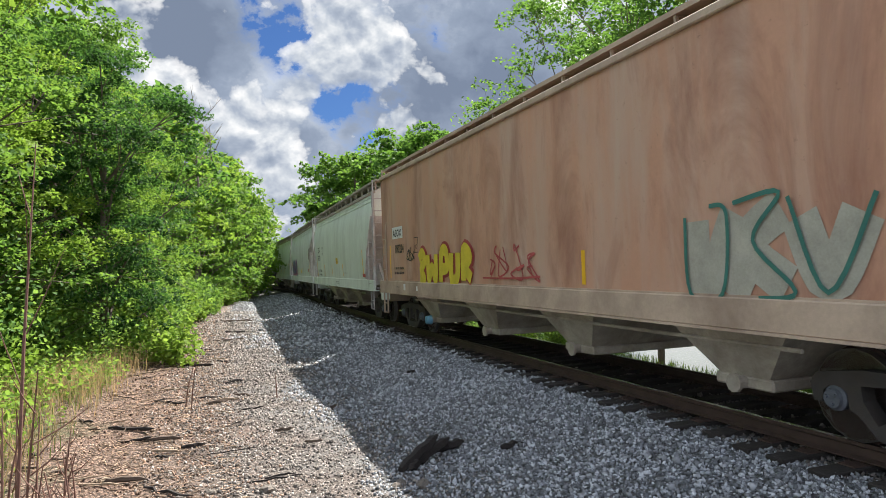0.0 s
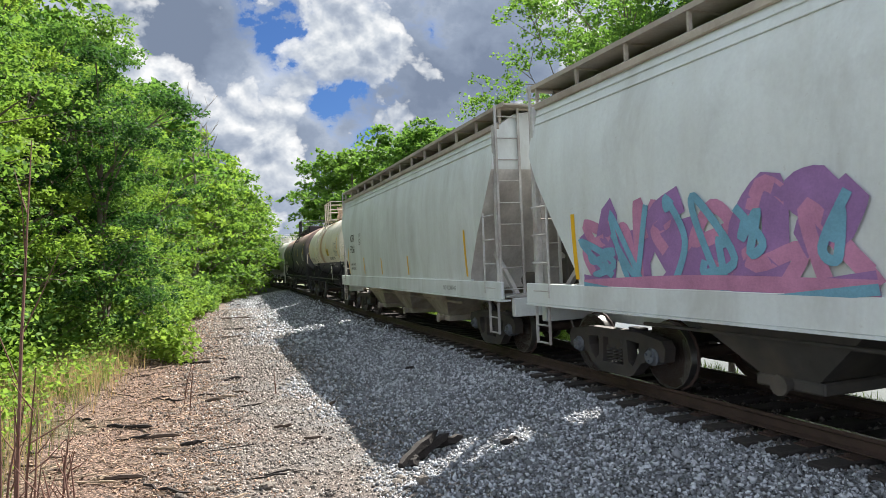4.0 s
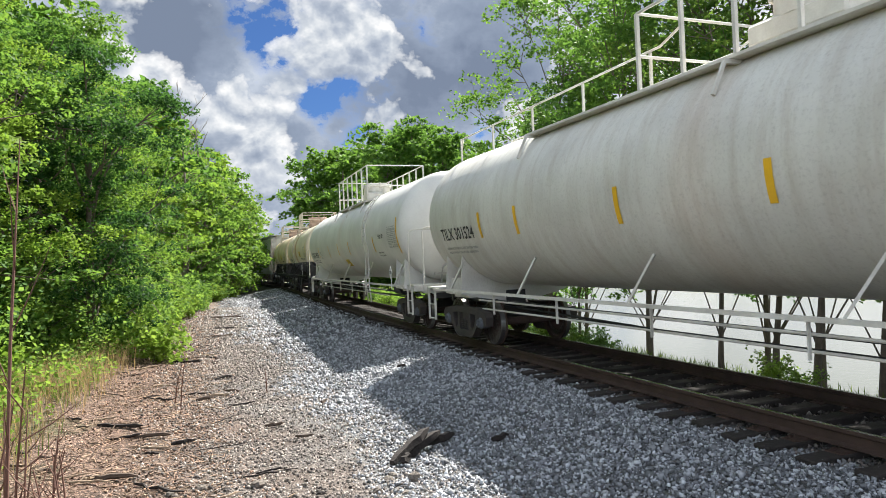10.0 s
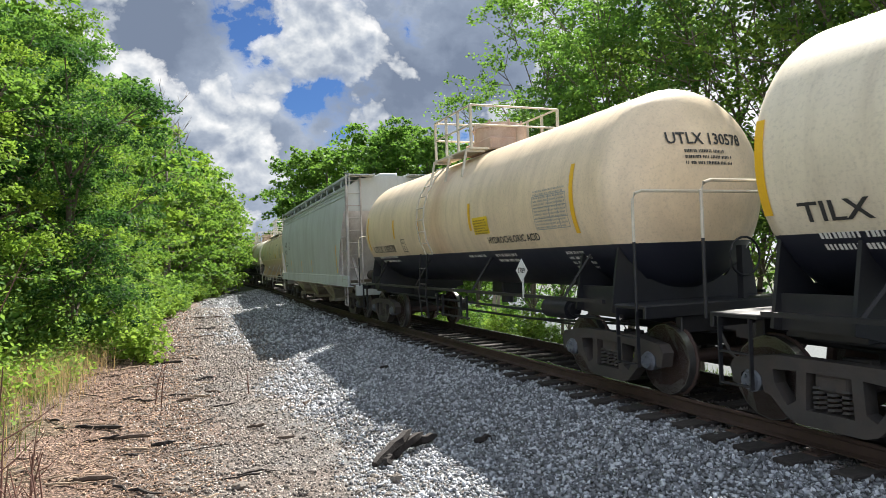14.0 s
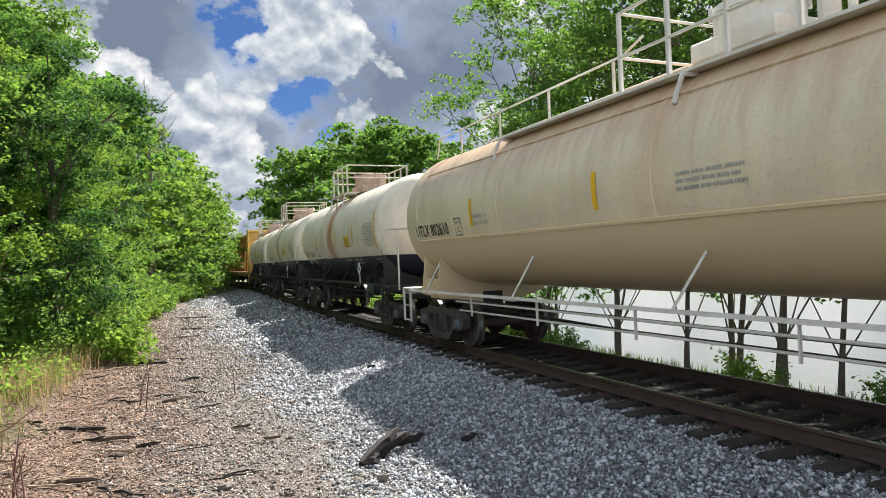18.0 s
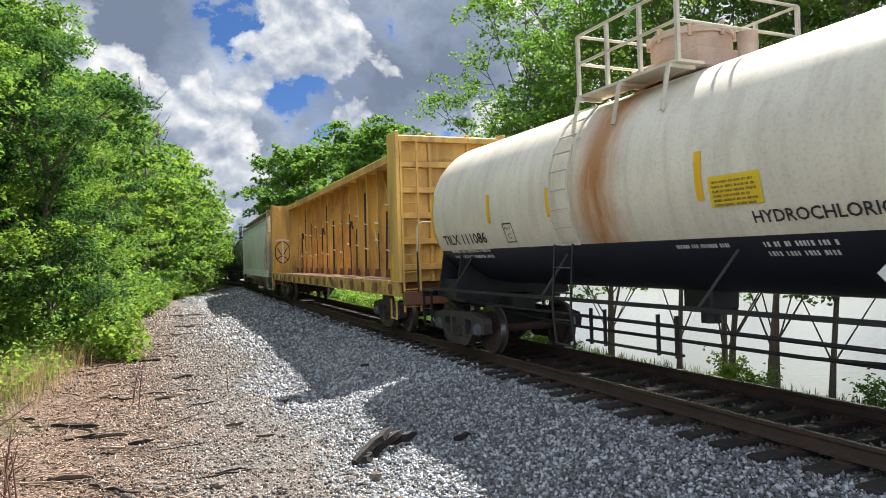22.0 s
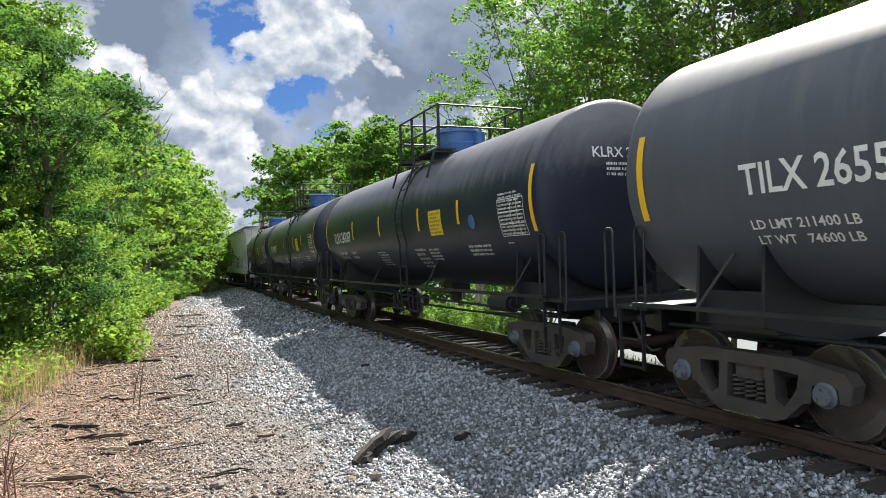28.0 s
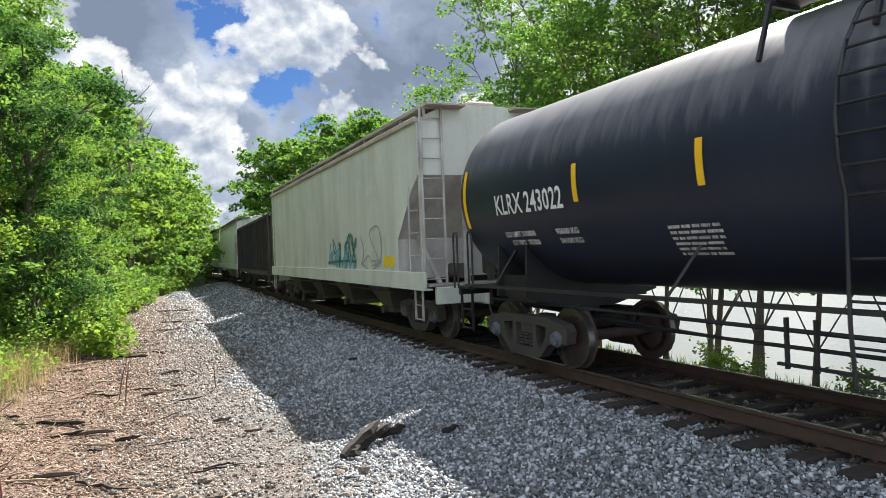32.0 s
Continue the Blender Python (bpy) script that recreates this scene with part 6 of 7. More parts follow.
def build_train():
    # faded brown hopper
    car, pl = hopper_car(18.9, 4.78, "flat", brown, brown_trim, brown_trim, dusty, brown_trim, 4, "faded rusty brown covered hopper with sprayed tags", HOP, sill_z=1.24,
                         stripes=[(-7.85, 1.5, 2.45), (2.7, 1.5, 2.0)])
    cap_x = -9.45 + 2.45 + (18.9 - 4.9) * 0.125
    part("outlet_cap", Geo().cyl((cap_x, -1.22, 0.44), (cap_x, -1.36, 0.44), 0.12, 0.10, n=14), spray_blue, car, "pale blue outlet cap")
    panel("name_panel", car, pl, -7.6, -6.55, 2.62, 2.95, white_paint, "white stencil panel")
    up1, up2 = on_side(lambda z: 1.53, 0.030), on_side(lambda z: 1.53, 0.012)
    words("lettering", "ASOX", up2, -7.08, 2.68, 0.2, black_paint, car, 1.15)
    words("lettering", "890224", pl, -6.9, 2.22, 0.24, black_paint, car, 0.85)
    bars("small_print", pl, -7.45, 1.82, 0.95, 0.26, 2, black_paint, car, 4)
    g = Geo()
    for x0, x1, z0, z1 in ((-0.16, 0.16, -0.20, -0.18), (-0.16, 0.16, 0.18, 0.20), (-0.16, -0.14, -0.18, 0.18), (0.14, 0.16, -0.18, 0.18)):
        patch(g, pl, -5.35 + x0, -5.35 + x1, 2.38 + z0, 2.38 + z1, 1)
    part("plate_box", g.mesh("plate_box", black_paint, smooth=False), None, car)
    words("lettering", "C", pl, -5.35, 2.28, 0.12, black_paint, car)
    sill_side = lambda x, z: (x, -1.592, z)
    panel("tag_plate", car, sill_side, -6.42, -6.24, 1.19, 1.36, white_paint, "small white plate on the sill")
    panel("tag_plate", car, sill_side, -5.28, -5.16, 1.20, 1.32, white_paint, "small white plate on the sill")
    bars("small_print", sill_side, -7.1, 1.28, 0.35, 0.05, 1, black_paint, car, 71)
    ribbon("graffiti", pl, scrawl(-6.2, 2.0, 0.7, 0.35, 44, 2), 0.03, black_paint, car, "thin black sprayed tag")
    fat = [[(-5.05, 2.0), (-4.80, 2.15), (-4.60, 1.95), (-4.90, 1.75), (-4.65, 1.5), (-5.00, 1.5)], [(-4.35, 2.1), (-4.30, 1.5), (-4.05, 1.8), (-3.80, 1.5), (-3.75, 2.1)],
           [(-3.45, 1.45), (-3.35, 2.1), (-3.05, 2.15), (-3.00, 1.8), (-3.35, 1.75)], [(-2.70, 2.1), (-2.70, 1.5), (-2.35, 1.6), (-2.30, 2.1)], [(-2.00, 1.5), (-1.95, 2.15), (-1.60, 2.0), (-1.90, 1.8), (-1.55, 1.55)]]
    ribbon("graffiti", pl, fat, 0.40, spray_red, car, "red outline of a fat sprayed tag")
    ribbon("graffiti", up1, fat, 0.27, spray_yellow, car, "yellow fill of a fat sprayed tag")
    ribbon("graffiti", pl, scrawl(-1.0, 1.5, 2.4, 0.7, 3, 4), 0.035, spray_red, car, "thin dark red sprayed tag")
    piece = [[(5.10, 2.25), (5.15, 1.5), (5.45, 1.55)], [(5.70, 2.3), (5.50, 1.8), (5.90, 1.5)], [(6.30, 2.3), (5.85, 1.95), (6.35, 1.55)], [(6.50, 2.2), (6.80, 1.6), (7.15, 2.2)]]
    ribbon("graffiti", pl, piece, 0.42, spray_pale, car, "pale green fill of a large sprayed piece")
    ribbon("graffiti", up1, [[(4.95, 2.3), (5.00, 1.45), (5.50, 1.45), (5.60, 2.3), (5.35, 2.4)], [(5.70, 2.4), (6.30, 2.45), (5.95, 2.0), (6.45, 1.5), (6.00, 1.42)], [(6.40, 2.4), (6.80, 1.5), (7.30, 2.35)], [(5.00, 1.2), (6.20, 1.3), (7.20, 1.18)]], 0.05, spray_teal, car,
           "dark green outline of a large sprayed piece")
    enter(car, 1.7, 20.6)

    # pale hoppers
    def tall(hf):
        return [(-hf + 2.02, 1.5, 2.45), (-hf + 4.6, 1.5, 2.05), (-1.2, 1.5, 2.0), (1.72, 1.5, 2.0), (hf - 2.2, 1.5, 2.45)]
    for q0, q1, paint, marks, lab in ((20.6, 37.15, pale_green, ("TCMX", "703429", "LD LMT 220900 LB", "LT WT 65100 LB"), "pale green covered hopper with a clean side"),
                                      (37.15, 54.2, pale_grey, None, "pale grey covered hopper with purple graffiti"),
                                      (54.2, 70.7, pale_grey, ("ACFX", "59261"), "pale grey covered hopper with rounded sides")):
        hf = (q1 - q0) / 2
        car, pl = hopper_car(q1 - q0, 4.66, "flow", paint, paint, tan_roof, dark_under if marks is None else dusty, grey_end, 3, lab, HOP, marks, black_paint, 0.265, -hf + 2.82, 2.65, stripes=tall(hf), notch=marks is None)
        if marks is None:
            for seed, w, mat, what in ((9, 0.32, spray_purple, "purple"), (10, 0.16, spray_pink, "pink"), (12, 0.10, spray_blue, "blue")):
                ribbon("graffiti", on_side(side_curve("flow", 4.30), 0.004 + 0.003 * (seed - 8)), scrawl(-6.3, 1.3, 4.4, 1.2, seed, 6), w, mat, car, what + " sprayed graffiti")
            bars("small_print", pl, 4.85, 2.4, 0.55, 0.42, 6, grey_print, car, 2)
            panel("rust_patch", car, on_side(side_curve("flow", 4.30), 0.008), hf - 2.52, hf - 2.24, 2.42, 3.02, rust_patch, "dark rust-brown patch of primer")
            panel("red_panel", car, pl, 5.5, 5.85, 1.68, 1.85, red_paint, "small red panel")
            panel("yellow_panel", car, pl, 0.4, 0.9, 1.6, 1.85, yellow_sign, "faded yellow panel")
        elif len(marks) > 2:
            panel("sign_panel", car, pl, 0.0, 0.56, 2.02, 2.28, yellow_sign, "yellow emergency panel with dark print")
            over = on_side(side_curve("flow", 4.30), 0.010)
            bars("small_print", over, 0.04, 2.26, 0.48, 0.10, 2, sign_print, car, 61)
            bars("small_print", over, 0.04, 2.15, 0.48, 0.12, 1, red_paint, car, 62)
            bars("small_print", pl, 1.9, 1.66, 1.1, 0.07, 1, grey_print, car, 63)
            bars("small_print", lambda x, z: (x, -1.578, z), 0.0, 1.29, 0.8, 0.13, 2, black_paint, car, 64)
            panel("red_panel", car, pl, hf - 2.4, hf - 1.9, 1.5, 1.62, red_paint)
        else:
            words("lettering", "NO COMING", lambda x, z: (x, -1.575, z), 5.0, 1.2, 0.1, grey_print, car)
        enter(car, q0, q1)
    cream, ivory = (0.78, 0.69, 0.53), (0.77, 0.62, 0.43)
    white = (0.78, 0.72, 0.60)
    rust_tank = "white tank car with a black belly and rust runs"
    black_belly_tank(70.7, 84.5, "TILX 111947", white, rust_tank)
    plain_tank(84.5, 104.5, "PROX 61341", tank_paint("dark_enamel_rusty", (0.046, 0.050, 0.066), rough=0.62, rust_or_sheen_top=1.0, amount=0.2, rust_or_sheen_col=(0.45, 0.29, 0.24)), "black tank car with a faded rusty top",
               rail=steel_black, num_mat=white_paint, walkway=False, head="PROX 633043", num=(-7.2, 2.12, 0.26, 1.0), stripes=[(-8.9, 2.34, 3.38), (-5.84, 2.5, 3.1), (-3.1, 2.5, 3.1), (-0.44, 2.5, 3.1), (2.2, 2.6, 3.1), (4.3, 2.5, 3.0), (8.0, 2.35, 3.35)],
               tables=[(6.95, 7.85, 2.2, 2.74)], prints=[(-8.0, -6.2, 1.72, 1.97, 2, white_paint), (5.2, 5.7, 1.85, 2.02, 2, white_paint)], red_placard="1218",
               dome="long", guard=(1.1, 2.9), ladder_x=0.6)
    dark = TRAIN[-1][0]
    panel("sign_panel", dark, on_tank(1.5, 2.72, 0.011), 2.12, 2.88, 1.9, 2.22, beige_sign, "beige emergency panel with dark print")
    bars("small_print", on_tank(1.5, 2.72, 0.015), 2.18, 2.18, 0.64, 0.26, 2, black_paint, dark, 41)
    plain_tank(104.5, 124.4, "TILX 301524", tank_paint("white_enamel_dusty", (0.66, 0.65, 0.60), stain=0.15, amount=0.4), "long dusty white tank car", num=(-7.2, 2.22, 0.26, 0.9),
               stripes=[(8.4, 2.0, 3.03), (5.45, 2.25, 2.7), (2.4, 2.25, 2.7), (0.9, 2.25, 2.7), (-1.6, 2.2, 2.7), (-4.5, 2.2, 2.7), (-6.0, 2.2, 2.7)], panels=[(4.15, 4.78, 2.2, 2.5)], tables=[(7.25, 8.06, 2.16, 2.78)],
               prints=[(5.95, 6.8, 2.4, 2.55, 1, grey_print), (-8.0, -6.4, 1.85, 2.05, 2, grey_print)], placard=(7.6, 1.5), red_placard="1010", guard=(-1.6, 1.8), ladder_x=None, pipes=True, dome_x=0.4)
    plain_tank(124.4, 144.0, "GATX 34029", tank_paint("white_enamel_clean", (0.70, 0.695, 0.66), stain=0.15, amount=0.10, grime=0.1), "long white tank car with a railed dome", walkway=False, num=(-7.05, 2.1, 0.27, 0.9),
               stripes=[(8.3, 2.0, 3.0), (5.45, 2.1, 2.58), (1.45, 2.09, 2.58), (-0.73, 2.1, 2.58), (-2.95, 2.05, 2.56), (-5.75, 2.09, 2.58), (-8.85, 1.9, 2.6)], panels=[(-0.07, 0.6, 1.6, 1.92)], tables=[(7.3, 8.2, 2.2, 2.8)], guard=(-2.3, 3.0), guard_h=1.0, ladder_x=4.6, plate=(-5.27, 2.2), pipes=True,
               prints=[(-8.1, -6.2, 1.75, 1.98, 2, black_paint), (5.8, 6.6, 1.9, 2.1, 2, black_paint)], placard=(7.4, 1.5), phrase=("FRA AIP", 6.5, 2.5))
    black_belly_tank(144.0, 157.7, "TILX 112039", cream, "cream tank car with a black belly and rust runs")
    black_belly_tank(157.7, 172.0, "UTLX 130578", ivory, "ivory tank car with a black belly", 0.35)
    q0, q1 = 172.0, 190.7
    hf = (q1 - q0) / 2
    car, pl = hopper_car(q1 - q0, 4.66, "flow", mid_grey, mid_grey, mid_grey, dusty, grey_end, 3, "plain grey covered hopper with rounded sides", HOP, ("ACFX", "67506"), black_paint, 0.265, -hf + 2.78, 2.75, stripes=[(x + (0.18 if x < -6 else 0.0), z0, z1) for x, z0, z1 in tall(hf)])
    enter(car, q0, q1)
    plain_tank(190.7, 209.7, "UTLX 802610", tank_paint("tan_enamel", (0.69, 0.60, 0.43), (0.64, 0.50, 0.31), 2.25, stain=0.2, amount=0.28, dirt=(0.46, 0.30, 0.16), rust_or_sheen_top=0.9, rust_or_sheen_col=(0.44, 0.27, 0.15)), "tan tank car streaked with rust", r=1.46, num=(-6.9, 2.3, 0.25, 0.85),
               stripes=[(8.0, 2.0, 3.0), (3.25, 2.3, 2.85), (-1.3, 2.4, 2.9), (-5.0, 2.4, 2.9), (6.0, 2.4, 2.9)], tables=[(6.9, 7.8, 2.3, 2.9)], panels=[(4.0, 4.6, 2.3, 2.55)],
               prints=[(-4.9, -4.3, 2.35, 2.6, 2, grey_print), (0.2, 1.2, 2.45, 2.7, 3, grey_print), (4.6, 5.6, 3.0, 3.15, 1, black_paint)], placard=(7.5, 1.5), red_placard="1010", guard=(-1.2, 1.5), ladder_x=None, seam=True, pipes=True, plate=(-5.6, 2.42))
    black_belly_tank(209.7, 223.05, "TILX 112294", white, rust_tank, alt=True, phrase="")
    black_belly_tank(223.05, 236.7, "TILX 112293", white, rust_tank, alt=True, phrase="")
    black_belly_tank(236.7, 250.5, "TILX 111086", white, rust_tank)
    car = centerbeam_car(22.5, "empty yellow centerbeam flatcar, rusty, with loose black straps")
    enter(car, 250.5, 273.0)
    q0, q1 = 273.0, 291.6
    hf = (q1 - q0) / 2
    car, pl = hopper_car(q1 - q0, 4.66, "flow", pale_green, pale_green, tan_roof, dusty, grey_end, 3, "pale green covered hopper with a faded sprayed tag", HOP, stripes=tall(hf))
    words("lettering", "UTCX", lambda y, z: (hf - 0.745, y, z), -0.1, 3.85, 0.2, black_paint, car)
    words("lettering", "58018", lambda y, z: (hf - 0.745, y, z), -0.1, 3.55, 0.2, black_paint, car)
    ribbon("graffiti", pl, scrawl(-4.5, 1.6, 3.4, 1.0, 19, 4), 0.14, pale_grey, car, "faded pale sprayed tag")
    bars("small_print", pl, 4.2, 2.0, 0.9, 0.25, 2, grey_print, car, 3)
    enter(car, q0, q1)
    kl_stripes = [(-6.5, 2.18, 3.17), (-3.4, 2.41, 2.91), (-1.2, 2.41, 2.9), (1.55, 2.41, 2.89), (3.6, 2.44, 2.88), (6.48, 2.18, 3.2)]
    kl_prints = [(-1.85, -1.1, 1.55, 2.0, 6, white_paint), (3.7, 4.6, 1.76, 2.02, 3, white_paint), (0.9, 1.5, 1.45, 2.02, 5, white_paint), (1.7, 2.25, 1.68, 2.0, 4, white_paint), (5.25, 5.5, 1.98, 2.03, 1, white_paint)]
    # grey top band: dust, with the sunlit sheen painted into the enamel colour
    plain_tank(291.6, 307.1, "TILX 265548", tank_paint("grey_black_enamel", (0.072, 0.080, 0.100), rough=0.55, grime=0.08, amount=0.25, dirt=(0.16, 0.15, 0.14), rust_or_sheen_top=0.7, rust_or_sheen_col=(0.15, 0.147, 0.15)), "dark grey tank car", rail=steel_black,
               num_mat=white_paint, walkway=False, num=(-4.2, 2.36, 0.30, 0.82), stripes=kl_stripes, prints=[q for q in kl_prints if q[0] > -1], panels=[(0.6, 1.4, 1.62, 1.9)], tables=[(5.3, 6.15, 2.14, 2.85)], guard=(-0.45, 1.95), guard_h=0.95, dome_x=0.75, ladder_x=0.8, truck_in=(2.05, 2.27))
    for z, line in ((2.0, "LD LMT 211400 LB"), (1.83, "LT WT   74600 LB")):
        words("lettering", line, on_tank(1.5, 2.72), -4.55, z, 0.1, white_paint, TRAIN[-1][0])
    # sky sheen on the dusty tops is painted in as a lighter grey
    blacks = tank_paint("glossy_black_enamel", (0.020, 0.024, 0.042), rough=0.36, grime=0.05, amount=0.10, dirt=(0.07, 0.066, 0.064), rust_or_sheen_top=0.6, rust_or_sheen_col=(0.27, 0.265, 0.27), spec=0.22)
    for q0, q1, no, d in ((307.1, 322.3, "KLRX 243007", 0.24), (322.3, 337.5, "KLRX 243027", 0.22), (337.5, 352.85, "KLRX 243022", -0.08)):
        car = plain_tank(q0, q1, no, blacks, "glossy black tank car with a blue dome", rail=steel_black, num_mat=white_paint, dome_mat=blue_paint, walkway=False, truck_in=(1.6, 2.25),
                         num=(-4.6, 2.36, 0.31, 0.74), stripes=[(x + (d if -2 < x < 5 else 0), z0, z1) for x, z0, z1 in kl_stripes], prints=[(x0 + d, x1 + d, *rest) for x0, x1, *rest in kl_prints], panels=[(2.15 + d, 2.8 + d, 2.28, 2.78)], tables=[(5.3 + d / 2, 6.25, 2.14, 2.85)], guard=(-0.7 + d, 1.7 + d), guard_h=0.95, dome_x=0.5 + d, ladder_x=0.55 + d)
        for x, z, line in ((-5.0, 1.98, "LD LMT 210800"), (-3.8, 1.98, "95600 KG"), (-4.95, 1.83, "LT WT  75200"), (-3.8, 1.83, "34100 KG")):
            words("lettering", line, on_tank(1.5, 2.72), x, z, 0.09, white_paint, car)
        disc, on = Geo(), on_tank(1.5, 2.72)
        disc.put([on(4.15 + d + 0.13 * math.cos(a), 2.45 + 0.13 * math.sin(a)) for a in np.linspace(0, 2 * math.pi, 17)[:16]], [tuple(range(16))])
        part("blue_dot", disc.mesh("blue_dot", blue_paint, smooth=False), None, car, "small round blue mark")
    q0, q1 = 352.85, 371.7
    car, pl = hopper_car(q1 - q0, 4.72, "flat", old_white, old_white, tan_roof, dark_under, grey_end, 4, "old white covered hopper with blue graffiti", HOP)
    ribbon("graffiti", pl, scrawl(1.2, 1.5, 3.0, 0.85, 31, 5), 0.07, spray_teal, car, "dark sprayed graffiti outline")
    ribbon("graffiti", on_side(lambda z: 1.53, 0.01), scrawl(1.2, 1.2, 3.0, 0.8, 33, 4), 0.14, spray_blue, car, "blue sprayed graffiti")
    ribbon("graffiti", pl, scrawl(4.6, 1.5, 1.6, 1.1, 32, 2), 0.05, grey_print, car, "grey sprayed tag")
    panel("yellow_panel", car, pl, hf - 2.9, hf - 2.2, 1.5, 1.75, yellow_sign)
    enter(car, q0, q1)
    enter(open_hopper_car(17.5, "black open hopper car with outside stakes"), 371.7, 389.2)
    for q0, q1 in ((389.2, 406.2), (406.2, 423.2)):
        car, pl = hopper_car(q1 - q0, 4.66, "flow", pale_green, pale_green, tan_roof, dusty, grey_end, 3, "pale green covered hopper far down the train", HOP)
        enter(car, q0, q1)


build_train()

# ---- trees and undergrowth ----
bark = material("bark", (0.13, 0.105, 0.08), 0.9, var=0.4, scale=4, fine=30, bump=0.6, bump_scale=18)
dead_wood = material("dead_wood", (0.24, 0.20, 0.17), 0.9, var=0.3, scale=4, fine=30, bump=0.4)
LEAVES = {
    "bright": leaf_material("leaf_bright", (0.122, 0.220, 0.038), (0.32, 0.54, 0.065)),
    "mid": leaf_material("leaf_mid", (0.088, 0.185, 0.037), (0.24, 0.46, 0.06)),
    "shrub": leaf_material("leaf_shrub", (0.150, 0.262, 0.052), (0.42, 0.64, 0.09)),
    "airy": leaf_material("leaf_airy", (0.088, 0.165, 0.036), (0.26, 0.43, 0.06)),
    "deep": leaf_material("leaf_deep", (0.040, 0.098, 0.025), (0.11, 0.25, 0.035)),
}


def leaf_soup(name, centres, size, mats, rng, flat=0.5):
    """Leaves as folded diamonds (two triangles) at the given places."""
    k = len(centres)
    d = rng.normal(size=(k, 3))
    d[:, 2] *= 0.5
    d[:, 2] -= 0.25
    d /= np.linalg.norm(d, axis=1)[:, None]
    up = rng.normal(size=(k, 3)) * (1 - flat) + np.array([0, 0, 1.0]) * flat
    w = np.cross(d, up)
    w /= np.linalg.norm(w, axis=1)[:, None] + 1e-6
    s = (size * rng.uniform(0.6, 1.35, k))[:, None]
    nrm = np.cross(w, d)
    v = np.stack([centres - d * s * 0.5, centres + w * s * 0.32 + nrm * s * 0.10, centres + d * s * 0.55, centres - w * s * 0.32 + nrm * s * 0.10], 1)
    o = (np.arange(k) * 4)[:, None]
    f = np.concatenate([o + np.array([[0, 1, 2]]), o + np.array([[0, 2, 3]])], 1).reshape(-1, 3)
    return soup(name, v.reshape(-1, 3), f, mats, 3)


def tree_meshes(seed, height, spread, leaves, size, mat, low=0.2, lobes=16, girth=1.0, bent=0.04):
    """Trunk, limbs and crown of one broadleaf tree standing at the origin."""
    rng = np.random.RandomState(seed)
    trunk = Geo()
    lean = rng.uniform(-bent, bent, 2) * height
    pts = [(lean[0] * t * t + 0.06 * height * 0.1 * math.sin(5 * t + seed), lean[1] * t * t, height * 0.86 * t - 0.4) for t in np.linspace(0, 1, 9)]
    r0 = (0.016 * height + 0.03) * girth
    trunk.tube(pts, [r0 * (1 - 0.86 * t) * (1.35 if i == 0 else 1) for i, t in enumerate(np.linspace(0, 1, 9))], 8)
    limbs = Geo()
    cents = []
    for k in range(lobes):
        t = low + (0.97 - low) * (k + rng.rand() * 0.8) / lobes
        a = k * 2.4 + rng.uniform(-0.5, 0.5)
        wide = spread * (0.35 + 0.65 * math.sin(math.pi * min(1.0, (t - low) / (1 - low) * 0.82 + 0.18))) * rng.uniform(0.65, 1.1)
        base = np.array(pts[min(8, int(t * 8))])
        tip = np.array([base[0] + wide * math.cos(a), base[1] + wide * math.sin(a), height * t + rng.uniform(0.2, 0.9)])
        start = np.array(pts[max(0, min(8, int((t - 0.12) * 9)))])
        mid = (start + tip) / 2 + np.array([0, 0, 0.12 * wide])
        limbs.tube([start, mid, tip], [r0 * 0.32, r0 * 0.2, 0.012], 5)
        for _ in range(4):
            b = tip + rng.normal(size=3) * wide * 0.28
            limbs.tube([mid + (tip - mid) * rng.uniform(0.2, 0.8), b], [0.02, 0.006], 4)
            cents.append((b, spread * rng.uniform(0.14, 0.26)))
        cents.append((tip, spread * rng.uniform(0.20, 0.34)))
        cents.append((mid, spread * rng.uniform(0.16, 0.26)))
    cents.append((np.array(pts[-1]) + (0, 0, 0.1 * height), spread * 0.28))
    vol = np.array([c[1] ** 2 for c in cents])
    pick = rng.choice(len(cents), leaves, p=vol / vol.sum())
    # small twigs inside each lobe gather the leaves in tufts
    c = np.array([q[0] for q in cents])[pick]
    rr = np.array([q[1] for q in cents])[pick]
    tuft = rng.randint(0, 15, leaves)
    table = rng.normal(size=(len(cents), 15, 3))
    table /= np.linalg.norm(table, axis=2)[:, :, None]
    table[:, :, 2] = np.abs(table[:, :, 2]) * 0.9 - 0.25
    table *= rng.uniform(0.6, 1.25, (len(cents), 15, 1))
    pos = c + table[pick, tuft] * rr[:, None] * (1, 1, 0.75) + rng.normal(size=(leaves, 3)) * (rr * 0.15)[:, None] * (1, 1, 0.6)
    return trunk.mesh("trunk", bark), limbs.mesh("limb", bark), leaf_soup("crown", pos, size, [mat], rng)


TREES = []


def plant(kind, x, y, label, scale=1.0, turn=0.0, name="tree", category="tree", group="", sink=0.1, squash=1.0):
    z = ground_at(x, y) - sink
    ob = thing(name, label, category, group)
    ob.matrix_basis = Matrix.LocRotScale((x, y, z), Euler((0, 0, turn)), (scale, scale, scale * squash))
    for me in kind:
        part(me.name.split(".")[0], me, None, ob)
    return ob


def wood_height(s, u):
    """How tall the wood grows at a place beside the line."""
    return float(np.interp(s, (4, 10, 18, 26, 36, 50, 60, 70), (4.5, 5.6, 7.4, 9.1, 10.7, 13.1, 14.8, 16.0))) + 0.8 * (u - 9)


